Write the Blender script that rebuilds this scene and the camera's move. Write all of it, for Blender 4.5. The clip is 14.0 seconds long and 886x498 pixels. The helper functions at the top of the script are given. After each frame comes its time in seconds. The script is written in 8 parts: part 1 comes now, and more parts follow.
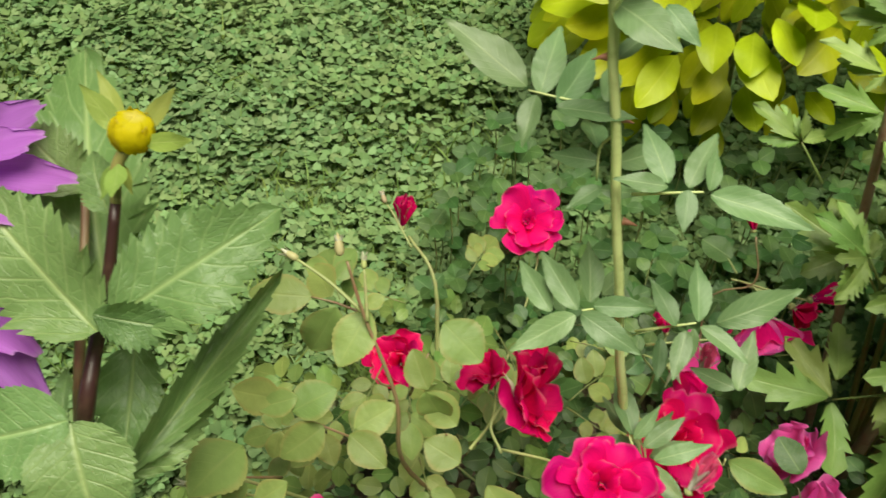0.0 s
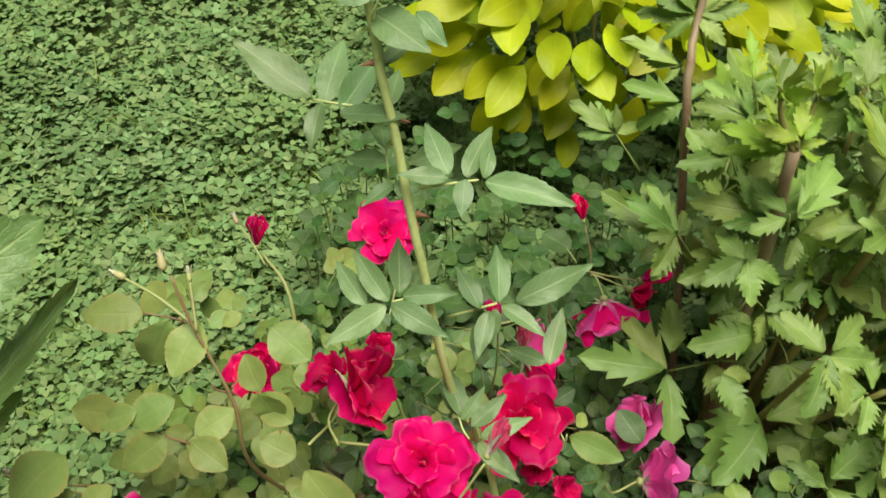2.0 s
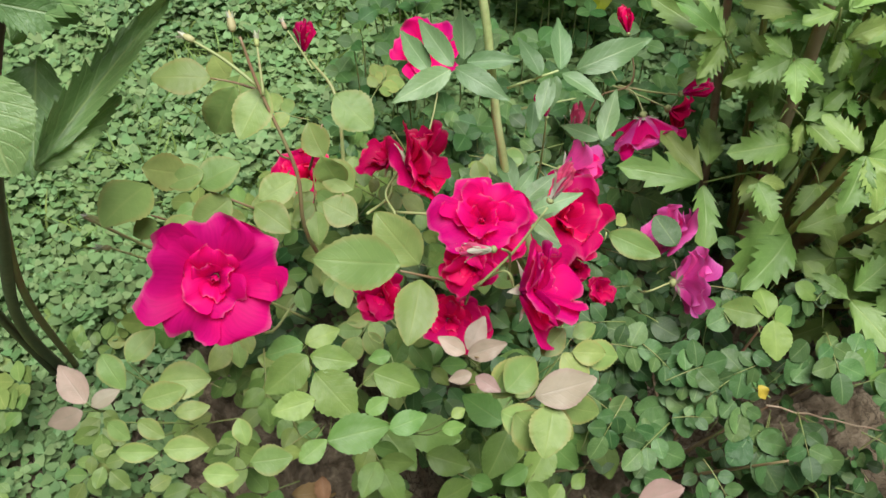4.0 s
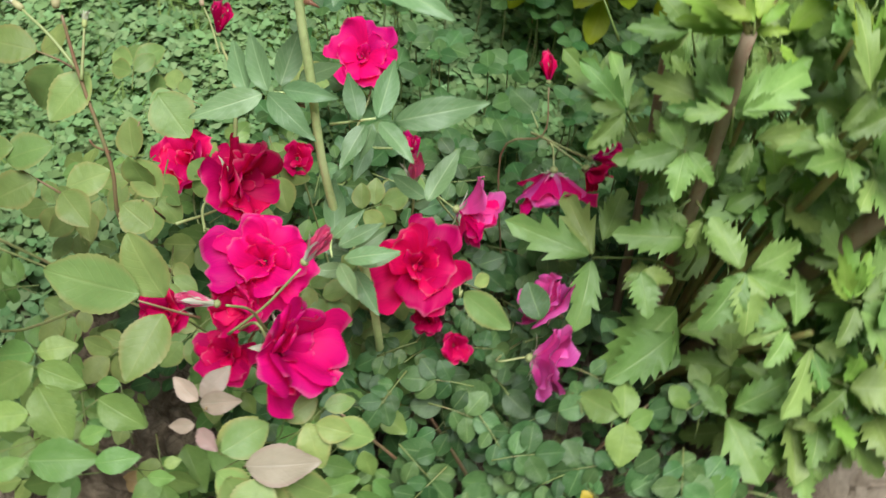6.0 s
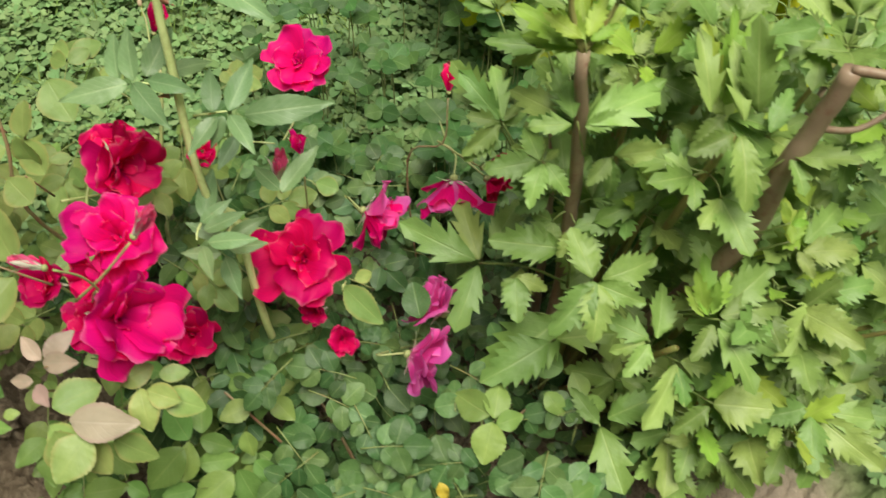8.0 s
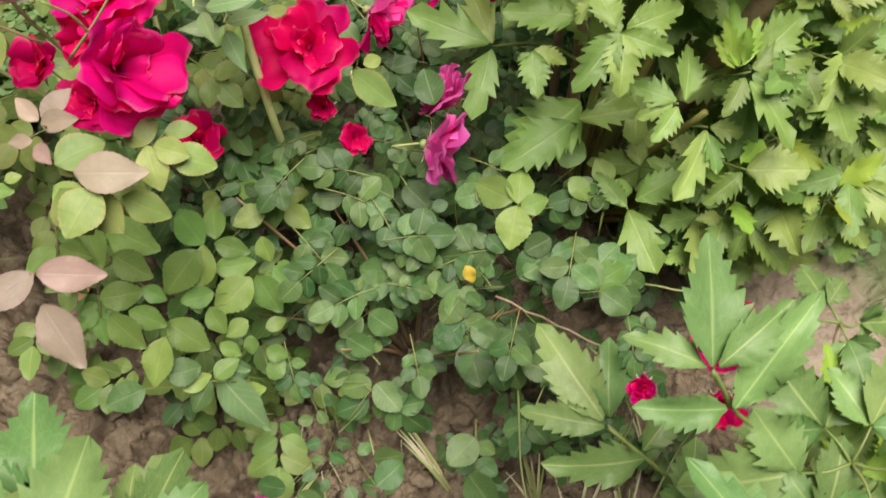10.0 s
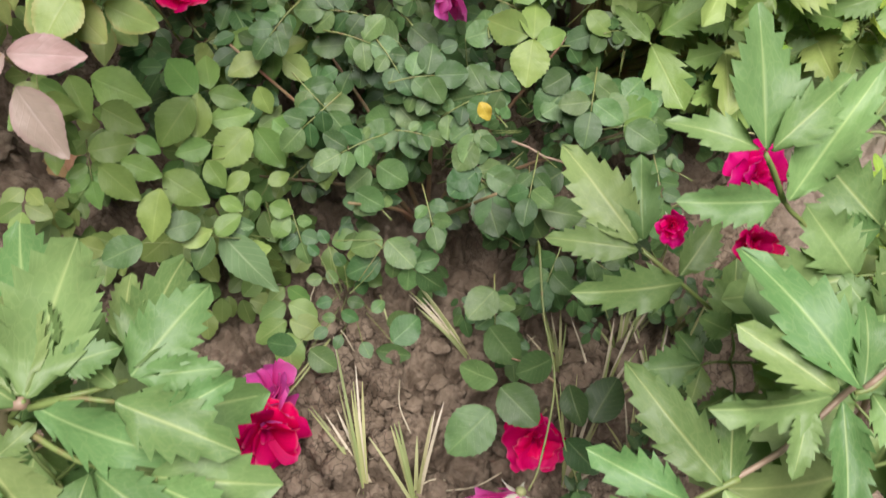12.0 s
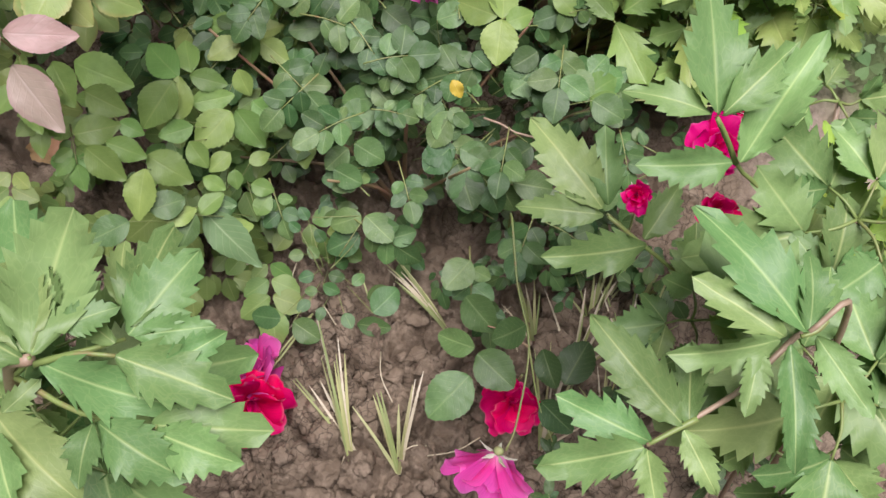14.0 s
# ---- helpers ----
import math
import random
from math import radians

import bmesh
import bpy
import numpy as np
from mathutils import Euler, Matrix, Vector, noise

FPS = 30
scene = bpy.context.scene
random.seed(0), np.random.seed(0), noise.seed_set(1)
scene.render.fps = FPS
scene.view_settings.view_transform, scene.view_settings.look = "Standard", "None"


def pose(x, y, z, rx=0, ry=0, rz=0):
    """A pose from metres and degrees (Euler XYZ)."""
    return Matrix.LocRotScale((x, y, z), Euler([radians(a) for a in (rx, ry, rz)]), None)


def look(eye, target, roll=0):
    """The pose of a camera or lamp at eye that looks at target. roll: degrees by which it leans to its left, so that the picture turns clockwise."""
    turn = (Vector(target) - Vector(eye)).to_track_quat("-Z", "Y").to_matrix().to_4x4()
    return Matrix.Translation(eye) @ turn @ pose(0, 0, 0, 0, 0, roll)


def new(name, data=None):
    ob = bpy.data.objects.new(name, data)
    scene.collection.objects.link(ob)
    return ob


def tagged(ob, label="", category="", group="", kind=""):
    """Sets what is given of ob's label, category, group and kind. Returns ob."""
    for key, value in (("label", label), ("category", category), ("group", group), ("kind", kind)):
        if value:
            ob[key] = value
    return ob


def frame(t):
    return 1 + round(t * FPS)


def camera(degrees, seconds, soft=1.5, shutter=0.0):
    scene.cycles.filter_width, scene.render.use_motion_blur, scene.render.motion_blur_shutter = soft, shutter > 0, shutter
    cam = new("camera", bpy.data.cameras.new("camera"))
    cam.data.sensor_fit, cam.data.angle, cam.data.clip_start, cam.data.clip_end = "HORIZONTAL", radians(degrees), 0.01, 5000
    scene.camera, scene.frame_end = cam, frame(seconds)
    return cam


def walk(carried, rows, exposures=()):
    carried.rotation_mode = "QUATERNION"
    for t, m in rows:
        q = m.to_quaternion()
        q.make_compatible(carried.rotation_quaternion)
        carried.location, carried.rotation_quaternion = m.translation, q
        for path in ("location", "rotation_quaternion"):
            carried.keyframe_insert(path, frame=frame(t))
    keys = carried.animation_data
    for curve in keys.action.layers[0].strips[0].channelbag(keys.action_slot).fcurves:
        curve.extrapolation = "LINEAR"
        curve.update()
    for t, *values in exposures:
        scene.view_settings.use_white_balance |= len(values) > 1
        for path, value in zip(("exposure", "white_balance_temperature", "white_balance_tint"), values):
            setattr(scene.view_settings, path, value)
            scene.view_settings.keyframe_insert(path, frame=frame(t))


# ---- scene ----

cam = camera(52.4, 14.0, 1.5, 0.5)
PATH = [
    (0, (0.025, -0.013, 1.013), (0.054, 1.224, -0.558), 2.3),
    (0.5, (0.052, -0.02, 1.017), (0.117, 1.22, -0.551), 2.5),
    (1, (0.071, -0.021, 1.039), (0.174, 1.253, -0.499), 2.4),
    (1.5, (0.091, -0.036, 1.028), (0.221, 1.25, -0.498), 2.3),
    (2, (0.114, -0.061, 1.034), (0.278, 1.221, -0.492), 2.0),
    (2.5, (0.109, -0.095, 1.013), (0.283, 1.158, -0.536), 1.7),
    (3, (0.088, -0.121, 1.0), (0.26, 1.093, -0.579), 2.0),
    (3.5, (0.063, -0.147, 0.988), (0.234, 1.02, -0.627), 3.7),
    (3.7, (0.054, -0.16, 0.986), (0.225, 0.992, -0.64), 4.3),
    (5.8, (0.242, -0.091, 0.973), (0.259, 0.987, -0.711), 4.0),
    (6, (0.269, -0.072, 0.984), (0.25, 1.004, -0.702), 9.0),
    (6.5, (0.297, -0.066, 1.009), (0.194, 1.043, -0.652), 8.4),
    (7, (0.317, -0.072, 1.023), (0.202, 1.034, -0.639), 6.9),
    (7.5, (0.365, -0.067, 1.003), (0.244, 1.033, -0.663), 8.1),
    (8, (0.426, -0.081, 1.018), (0.284, 1.012, -0.651), 7.3),
    (8.5, (0.466, -0.097, 0.997), (0.325, 0.982, -0.68), 6.1),
    (9, (0.462, -0.123, 0.955), (0.334, 0.914, -0.751), 5.6),
    (9.2, (0.456, -0.135, 0.94), (0.334, 0.887, -0.774), 5.6),
    (11.3, (0.432, -0.205, 0.883), (0.304, 0.71, -0.891), 1.7),
    (11.5, (0.434, -0.204, 0.866), (0.313, 0.708, -0.91), 2.1),
    (12, (0.437, -0.225, 0.833), (0.342, 0.625, -0.975), 2.9),
    (12.5, (0.435, -0.238, 0.834), (0.359, 0.604, -0.979), 3.8),
    (13, (0.443, -0.245, 0.842), (0.381, 0.592, -0.973), 3.9),
    (13.5, (0.443, -0.25, 0.851), (0.39, 0.586, -0.965), 4.1),
    (14, (0.442, -0.251, 0.855), (0.397, 0.586, -0.961), 4.7),
]
walk(cam, [(t, look(eye, target, roll)) for t, eye, target, roll in PATH],
     [(0.0, 0.04, 7000, 1), (2.5, 0.09, 6900, 4), (3.7, 0.16, 6100, 10), (5.8, 0.13, 5800, 8), (7.5, 0.13, 6500, 4), (9.2, 0.20, 6700, 10), (11.3, 0.24, 6200, 20), (14.0, 0.25, 5900, 27)])


# ---- light ----
world = bpy.data.worlds.new("overcast_sky")
scene.world = world
world.use_nodes = True
_wn = world.node_tree
_sky = _wn.nodes.new("ShaderNodeTexSky")
_sky.sky_type, _sky.sun_disc = "NISHITA", False
_sky.sun_elevation, _sky.sun_rotation = radians(83), radians(135)
_wn.links.new(_sky.outputs[0], _wn.nodes["Background"].inputs[0])
_wn.nodes["Background"].inputs[1].default_value = 0.013
_sun = bpy.data.lights.new("sun", "SUN")
_sun.energy, _sun.angle, _sun.color = 6.15, radians(42), (1.0, 0.94, 0.84)
_sun_ob = new("sun", _sun)
_az, _el = radians(135), radians(83)
_sun_ob.matrix_basis = look((math.sin(_az) * math.cos(_el) * 20, math.cos(_az) * math.cos(_el) * 20, math.sin(_el) * 20), (0, 0, 0))


# ---- small tools ----
rng = random.Random(7)


def vec(p):
    return Vector(p)


def axes(base, tip, hint=(0.0, -0.45, 0.9)):
    """A frame at base with y to the tip and z as near to hint as can be, with no scale."""
    base, tip = Vector(base), Vector(tip)
    y = (tip - base).normalized()
    z = Vector(hint)
    z = z - y * z.dot(y)
    if z.length < 1e-4:
        z = y.orthogonal()
    z.normalize()
    x = y.cross(z)
    m = Matrix((x, y, z)).transposed().to_4x4()
    m.translation = base
    return m


def jitter(v, amount):
    return Vector((v[0] + rng.uniform(-amount, amount), v[1] + rng.uniform(-amount, amount), v[2] + rng.uniform(-amount, amount)))


def thing(name, at, label, category, group="", kind=""):
    ob = new(name)
    ob.location = at
    ob.empty_display_size = 0.02
    return tagged(ob, label, category, group, kind)


def child(name, mesh, parent, m, label=""):
    """One part: mesh under parent at the world pose m, where the parent is only shifted."""
    ob = new(name, mesh)
    ob.parent = parent
    ob.matrix_basis = Matrix.Translation(-parent.location) @ m
    return tagged(ob, label)


def sub(name, mesh, parent, m, label=""):
    """One piece of a part, in the part's own frame."""
    ob = new(name, mesh)
    ob.parent = parent
    ob.matrix_basis = m
    return tagged(ob, label)


def mesh_of(name, verts, faces, mat, uvs=None, smooth=True):
    me = bpy.data.meshes.new(name)
    me.from_pydata(verts, [], faces)
    if uvs is not None:
        lay = me.uv_layers.new(name="UVMap")
        idx = np.empty(len(me.loops), dtype=np.int32)
        me.loops.foreach_get("vertex_index", idx)
        lay.data.foreach_set("uv", np.asarray(uvs, dtype=np.float32)[idx].ravel())
    if smooth:
        me.polygons.foreach_set("use_smooth", [True] * len(me.polygons))
    me.materials.append(mat)
    me.update()
    return me


def tube(points, radii, sides=7, rough=0.0):
    """Verts, faces, uvs of a tapered, slightly uneven tube along points."""
    pts = [Vector(p) for p in points]
    verts, faces, uvs = [], [], []
    ref = None
    for i, p in enumerate(pts):
        d = (pts[min(i + 1, len(pts) - 1)] - pts[max(i - 1, 0)]).normalized()
        if ref is None:
            ref = d.orthogonal().normalized()
        ref = (ref - d * ref.dot(d)).normalized()
        side = d.cross(ref)
        r = radii[i] if isinstance(radii, (list, tuple)) else radii
        for k in range(sides):
            a = 2 * math.pi * k / sides
            rr = r * (1 + rough * rng.uniform(-1, 1))
            verts.append(tuple(p + ref * (rr * math.cos(a)) + side * (rr * math.sin(a))))
            uvs.append((k / sides, i / max(1, len(pts) - 1)))
        if i:
            o = (i - 1) * sides
            for k in range(sides):
                faces.append((o + k, o + (k + 1) % sides, o + sides + (k + 1) % sides, o + sides + k))
    faces.append(tuple(range(sides - 1, -1, -1)))
    faces.append(tuple(range(len(verts) - sides, len(verts))))
    return verts, faces, uvs


def bend(points, n=4):
    """A smooth run of points through the given ones."""
    pts = [Vector(p) for p in points]
    if len(pts) == 2:
        return [pts[0].lerp(pts[1], k / n) for k in range(n + 1)]
    ext = [pts[0] * 2 - pts[1]] + pts + [pts[-1] * 2 - pts[-2]]
    out = []
    for i in range(1, len(ext) - 2):
        a, b, c, d = ext[i - 1:i + 3]
        for k in range(n):
            s = k / n
            out.append(0.5 * ((2 * b) + (c - a) * s + (2 * a - 5 * b + 4 * c - d) * s * s + (3 * b - a - 3 * c + d) * s ** 3))
    out.append(pts[-1])
    return out


def cane(parent, name, points, r0, r1, mat, label="", wobble=0.0):
    run = bend(points, 5)
    if wobble:
        run = [run[0]] + [jitter(p, wobble) for p in run[1:-1]] + [run[-1]]
    base = run[0]
    n = len(run)
    v, f, u = tube([p - base for p in run], [r0 + (r1 - r0) * i / (n - 1) for i in range(n)], 8, 0.05)
    return child(name, mesh_of(name, v, f, mat, u), parent, Matrix.Translation(base), label)


# ---- materials ----
def nodes_of(name):
    m = bpy.data.materials.new(name)
    m.use_nodes = True
    nt = m.node_tree
    return m, nt, nt.nodes["Principled BSDF"], nt.nodes["Material Output"]


def add(nt, kind, **inputs):
    n = nt.nodes.new(kind)
    for k, v in inputs.items():
        n.inputs[int(k[1:])].default_value = v
    return n


def maths(nt, op, a, b=None, c=None):
    n = nt.nodes.new("ShaderNodeMath")
    n.operation = op
    for i, v in enumerate((a, b, c)):
        if v is None:
            continue
        if isinstance(v, (int, float)):
            n.inputs[i].default_value = v
        else:
            nt.links.new(v, n.inputs[i])
    return n.outputs[0]


def mixed(nt, fac, a, b, blend="MIX"):
    n = nt.nodes.new("ShaderNodeMix")
    n.data_type, n.blend_type = "RGBA", blend
    for sock, v in ((n.inputs[0], fac), (n.inputs[6], a), (n.inputs[7], b)):
        if isinstance(v, (int, float)):
            sock.default_value = v
        elif isinstance(v, tuple):
            sock.default_value = (*v, 1)
        else:
            nt.links.new(v, sock)
    return n.outputs[2]


def noise_tex(nt, scale, detail=3, coords="Object", rough=0.55):
    n = nt.nodes.new("ShaderNodeTexNoise")
    n.inputs["Scale"].default_value, n.inputs["Detail"].default_value, n.inputs["Roughness"].default_value = scale, detail, rough
    if coords == "World":
        nt.links.new(nt.nodes.new("ShaderNodeNewGeometry").outputs["Position"], n.inputs["Vector"])
    else:
        nt.links.new(nt.nodes.new("ShaderNodeTexCoord").outputs[coords], n.inputs["Vector"])
    return n.outputs["Fac"]


def ramp(nt, fac, *stops):
    n = nt.nodes.new("ShaderNodeValToRGB")
    e = n.color_ramp.elements
    while len(e) < len(stops):
        e.new(0.5)
    for el, (p, c) in zip(e, stops):
        el.position, el.color = p, (*c, 1) if isinstance(c, tuple) else (c, c, c, 1)
    nt.links.new(fac, n.inputs[0])
    return n.outputs[0]


def leaf_material(name, base, alt, vein, ribs=9, rough=0.45, through_light=0.28, island=False, spots=0.0, edge=None, gloss=0.28, bump=0.16, hue=0.02, vein_mix=0.4, patch=None, net=0.0, spread=0.4, line_mix=0.34):
    """A thin leaf: green that varies from leaf to leaf, paler ribs, blotches, and light through it."""
    m, nt, bsdf, out = nodes_of(name)
    link = nt.links.new
    uv = nt.nodes.new("ShaderNodeUVMap")
    sep = nt.nodes.new("ShaderNodeSeparateXYZ")
    link(uv.outputs[0], sep.inputs[0])
    u, v = sep.outputs[0], sep.outputs[1]
    off = maths(nt, "ABSOLUTE", maths(nt, "SUBTRACT", u, 0.5))
    mid = maths(nt, "SUBTRACT", 1.0, maths(nt, "MULTIPLY", off, 22.0))
    mid = maths(nt, "MAXIMUM", mid, 0.0)
    side = maths(nt, "FRACT", maths(nt, "MULTIPLY", maths(nt, "SUBTRACT", v, maths(nt, "MULTIPLY", off, 0.55)), float(ribs)))
    side = maths(nt, "ABSOLUTE", maths(nt, "SUBTRACT", side, 0.5))
    line = maths(nt, "MAXIMUM", maths(nt, "SUBTRACT", 1.0, maths(nt, "MULTIPLY", side, 9.0)), 0.0)
    line = maths(nt, "MULTIPLY", line, line_mix)
    veins = maths(nt, "MAXIMUM", mid, line)
    if net:
        vor = nt.nodes.new("ShaderNodeTexVoronoi")
        vor.feature = "DISTANCE_TO_EDGE"
        vor.inputs["Scale"].default_value = net
        link(uv.outputs[0], vor.inputs["Vector"])
        veins = maths(nt, "MAXIMUM", veins, maths(nt, "MULTIPLY", ramp(nt, vor.outputs["Distance"], (0.0, 1.0), (0.08, 0.0)), 0.20))
    if island:
        rnd = nt.nodes.new("ShaderNodeNewGeometry").outputs["Random Per Island"]
    else:
        rnd = nt.nodes.new("ShaderNodeObjectInfo").outputs["Random"]
    blotch = noise_tex(nt, 2.2, 3, "UV" if not island else "Object")
    if island:
        blotch = noise_tex(nt, 60, 3, "Object")
    c = mixed(nt, ramp(nt, rnd, (0.0, 0.0), (1.0, 1.0)), base, alt)
    c = mixed(nt, maths(nt, "MULTIPLY", ramp(nt, blotch, (0.35, 0.0), (0.7, 1.0)), 0.45), c, tuple(0.72 * a for a in base))
    c = mixed(nt, maths(nt, "MULTIPLY", veins, vein_mix), c, vein)
    if edge:
        rim = ramp(nt, off, (0.36, 0.0), (0.5, 1.0))
        c = mixed(nt, maths(nt, "MULTIPLY", rim, 0.5), c, edge)
    if spots:
        sp = ramp(nt, noise_tex(nt, 34 if not island else 500, 2, "UV" if not island else "Object"), (0.66, 0.0), (0.72, 1.0))
        c = mixed(nt, maths(nt, "MULTIPLY", sp, spots), c, (0.5, 0.45, 0.3))
    if patch:
        c = mixed(nt, maths(nt, "MULTIPLY", ramp(nt, noise_tex(nt, 4.5, 3, "World"), (0.38, 0.0), (0.66, 1.0)), 0.55), c, patch)
    hsv = nt.nodes.new("ShaderNodeHueSaturation")
    link(c, hsv.inputs["Color"])
    r2 = maths(nt, "FRACT", maths(nt, "MULTIPLY", rnd, 7.31))
    r3 = maths(nt, "FRACT", maths(nt, "MULTIPLY", rnd, 13.7))
    link(maths(nt, "MULTIPLY_ADD", r2, 2 * hue, 0.5 - hue), hsv.inputs["Hue"])
    link(maths(nt, "MULTIPLY_ADD", r3, spread, 1.0 - 0.5 * spread), hsv.inputs["Value"])
    c = hsv.outputs[0]
    link(c, bsdf.inputs["Base Color"])
    fine = noise_tex(nt, 9, 4, "UV" if not island else "Object")
    link(maths(nt, "MULTIPLY_ADD", fine, 0.25, rough - 0.1), bsdf.inputs["Roughness"])
    bsdf.inputs["Specular IOR Level"].default_value = gloss
    b = nt.nodes.new("ShaderNodeBump")
    b.inputs["Strength"].default_value, b.inputs["Distance"].default_value = bump, 0.0016
    h = maths(nt, "ADD", maths(nt, "MULTIPLY", veins, -0.8), maths(nt, "MULTIPLY", fine, 0.8))
    link(h, b.inputs["Height"])
    link(b.outputs[0], bsdf.inputs["Normal"])
    tr = nt.nodes.new("ShaderNodeBsdfTranslucent")
    link(mixed(nt, 0.35, c, (0.30, 0.42, 0.04)), tr.inputs["Color"])
    mx = nt.nodes.new("ShaderNodeMixShader")
    mx.inputs[0].default_value = through_light
    link(bsdf.outputs[0], mx.inputs[1])
    link(tr.outputs[0], mx.inputs[2])
    link(mx.outputs[0], out.inputs[0])
    return m


def petal_material(name, inner, outer, base, rough=0.55, through_light=0.48):
    """Velvety petal: colour from base to margin, its lit rim painted in, fine lengthwise veins, light through it."""
    m, nt, bsdf, out = nodes_of(name)
    link = nt.links.new
    uv = nt.nodes.new("ShaderNodeUVMap")
    sep = nt.nodes.new("ShaderNodeSeparateXYZ")
    link(uv.outputs[0], sep.inputs[0])
    mp = nt.nodes.new("ShaderNodeMapping")
    mp.inputs["Scale"].default_value = (34, 3, 1)
    link(uv.outputs[0], mp.inputs[0])
    nz = nt.nodes.new("ShaderNodeTexNoise")
    nz.inputs["Scale"].default_value = 1.0
    link(mp.outputs[0], nz.inputs["Vector"])
    rnd = nt.nodes.new("ShaderNodeObjectInfo").outputs["Random"]
    # the last stop whitens the edge: a rim highlight put into the colour
    c = ramp(nt, sep.outputs[1], (0.0, base), (0.28, inner), (0.93, outer), (1.0, tuple(0.78 * a + 0.18 for a in outer)))
    blot = noise_tex(nt, 2.0, 3, "UV")
    c = mixed(nt, maths(nt, "MULTIPLY", blot, 0.5), c, inner)
    c = mixed(nt, maths(nt, "MULTIPLY", ramp(nt, nz.outputs[0], (0.45, 0.0), (0.75, 1.0)), 0.3), c, tuple(0.6 * a for a in inner))
    hsv = nt.nodes.new("ShaderNodeHueSaturation")
    link(c, hsv.inputs["Color"])
    link(maths(nt, "MULTIPLY_ADD", rnd, 0.014, 0.488), hsv.inputs["Hue"])
    link(maths(nt, "MULTIPLY_ADD", rnd, 0.35, 0.82), hsv.inputs["Value"])
    c = hsv.outputs[0]
    link(c, bsdf.inputs["Base Color"])
    bsdf.inputs["Roughness"].default_value = rough
    bsdf.inputs["Specular IOR Level"].default_value = 0.18
    b = nt.nodes.new("ShaderNodeBump")
    b.inputs["Strength"].default_value, b.inputs["Distance"].default_value = 0.2, 0.0010
    link(maths(nt, "ADD", nz.outputs[0], maths(nt, "MULTIPLY", blot, 1.5)), b.inputs["Height"])
    link(b.outputs[0], bsdf.inputs["Normal"])
    tr = nt.nodes.new("ShaderNodeBsdfTranslucent")
    link(c, tr.inputs["Color"])
    mx = nt.nodes.new("ShaderNodeMixShader")
    mx.inputs[0].default_value = through_light
    link(bsdf.outputs[0], mx.inputs[1])
    link(tr.outputs[0], mx.inputs[2])
    link(mx.outputs[0], out.inputs[0])
    return m


def stem_material(name, low, high, streak, rough=0.5, scale=90):
    m, nt, bsdf, out = nodes_of(name)
    n1 = noise_tex(nt, scale, 4)
    n2 = noise_tex(nt, scale * 0.18, 2)
    c = mixed(nt, ramp(nt, n2, (0.3, 0.0), (0.7, 1.0)), low, high)
    c = mixed(nt, ramp(nt, n1, (0.52, 0.0), (0.75, 0.8)), c, streak)
    nt.links.new(c, bsdf.inputs["Base Color"])
    bsdf.inputs["Roughness"].default_value = rough
    b = nt.nodes.new("ShaderNodeBump")
    b.inputs["Strength"].default_value, b.inputs["Distance"].default_value = 0.4, 0.001
    nt.links.new(n1, b.inputs["Height"])
    nt.links.new(b.outputs[0], bsdf.inputs["Normal"])
    return m


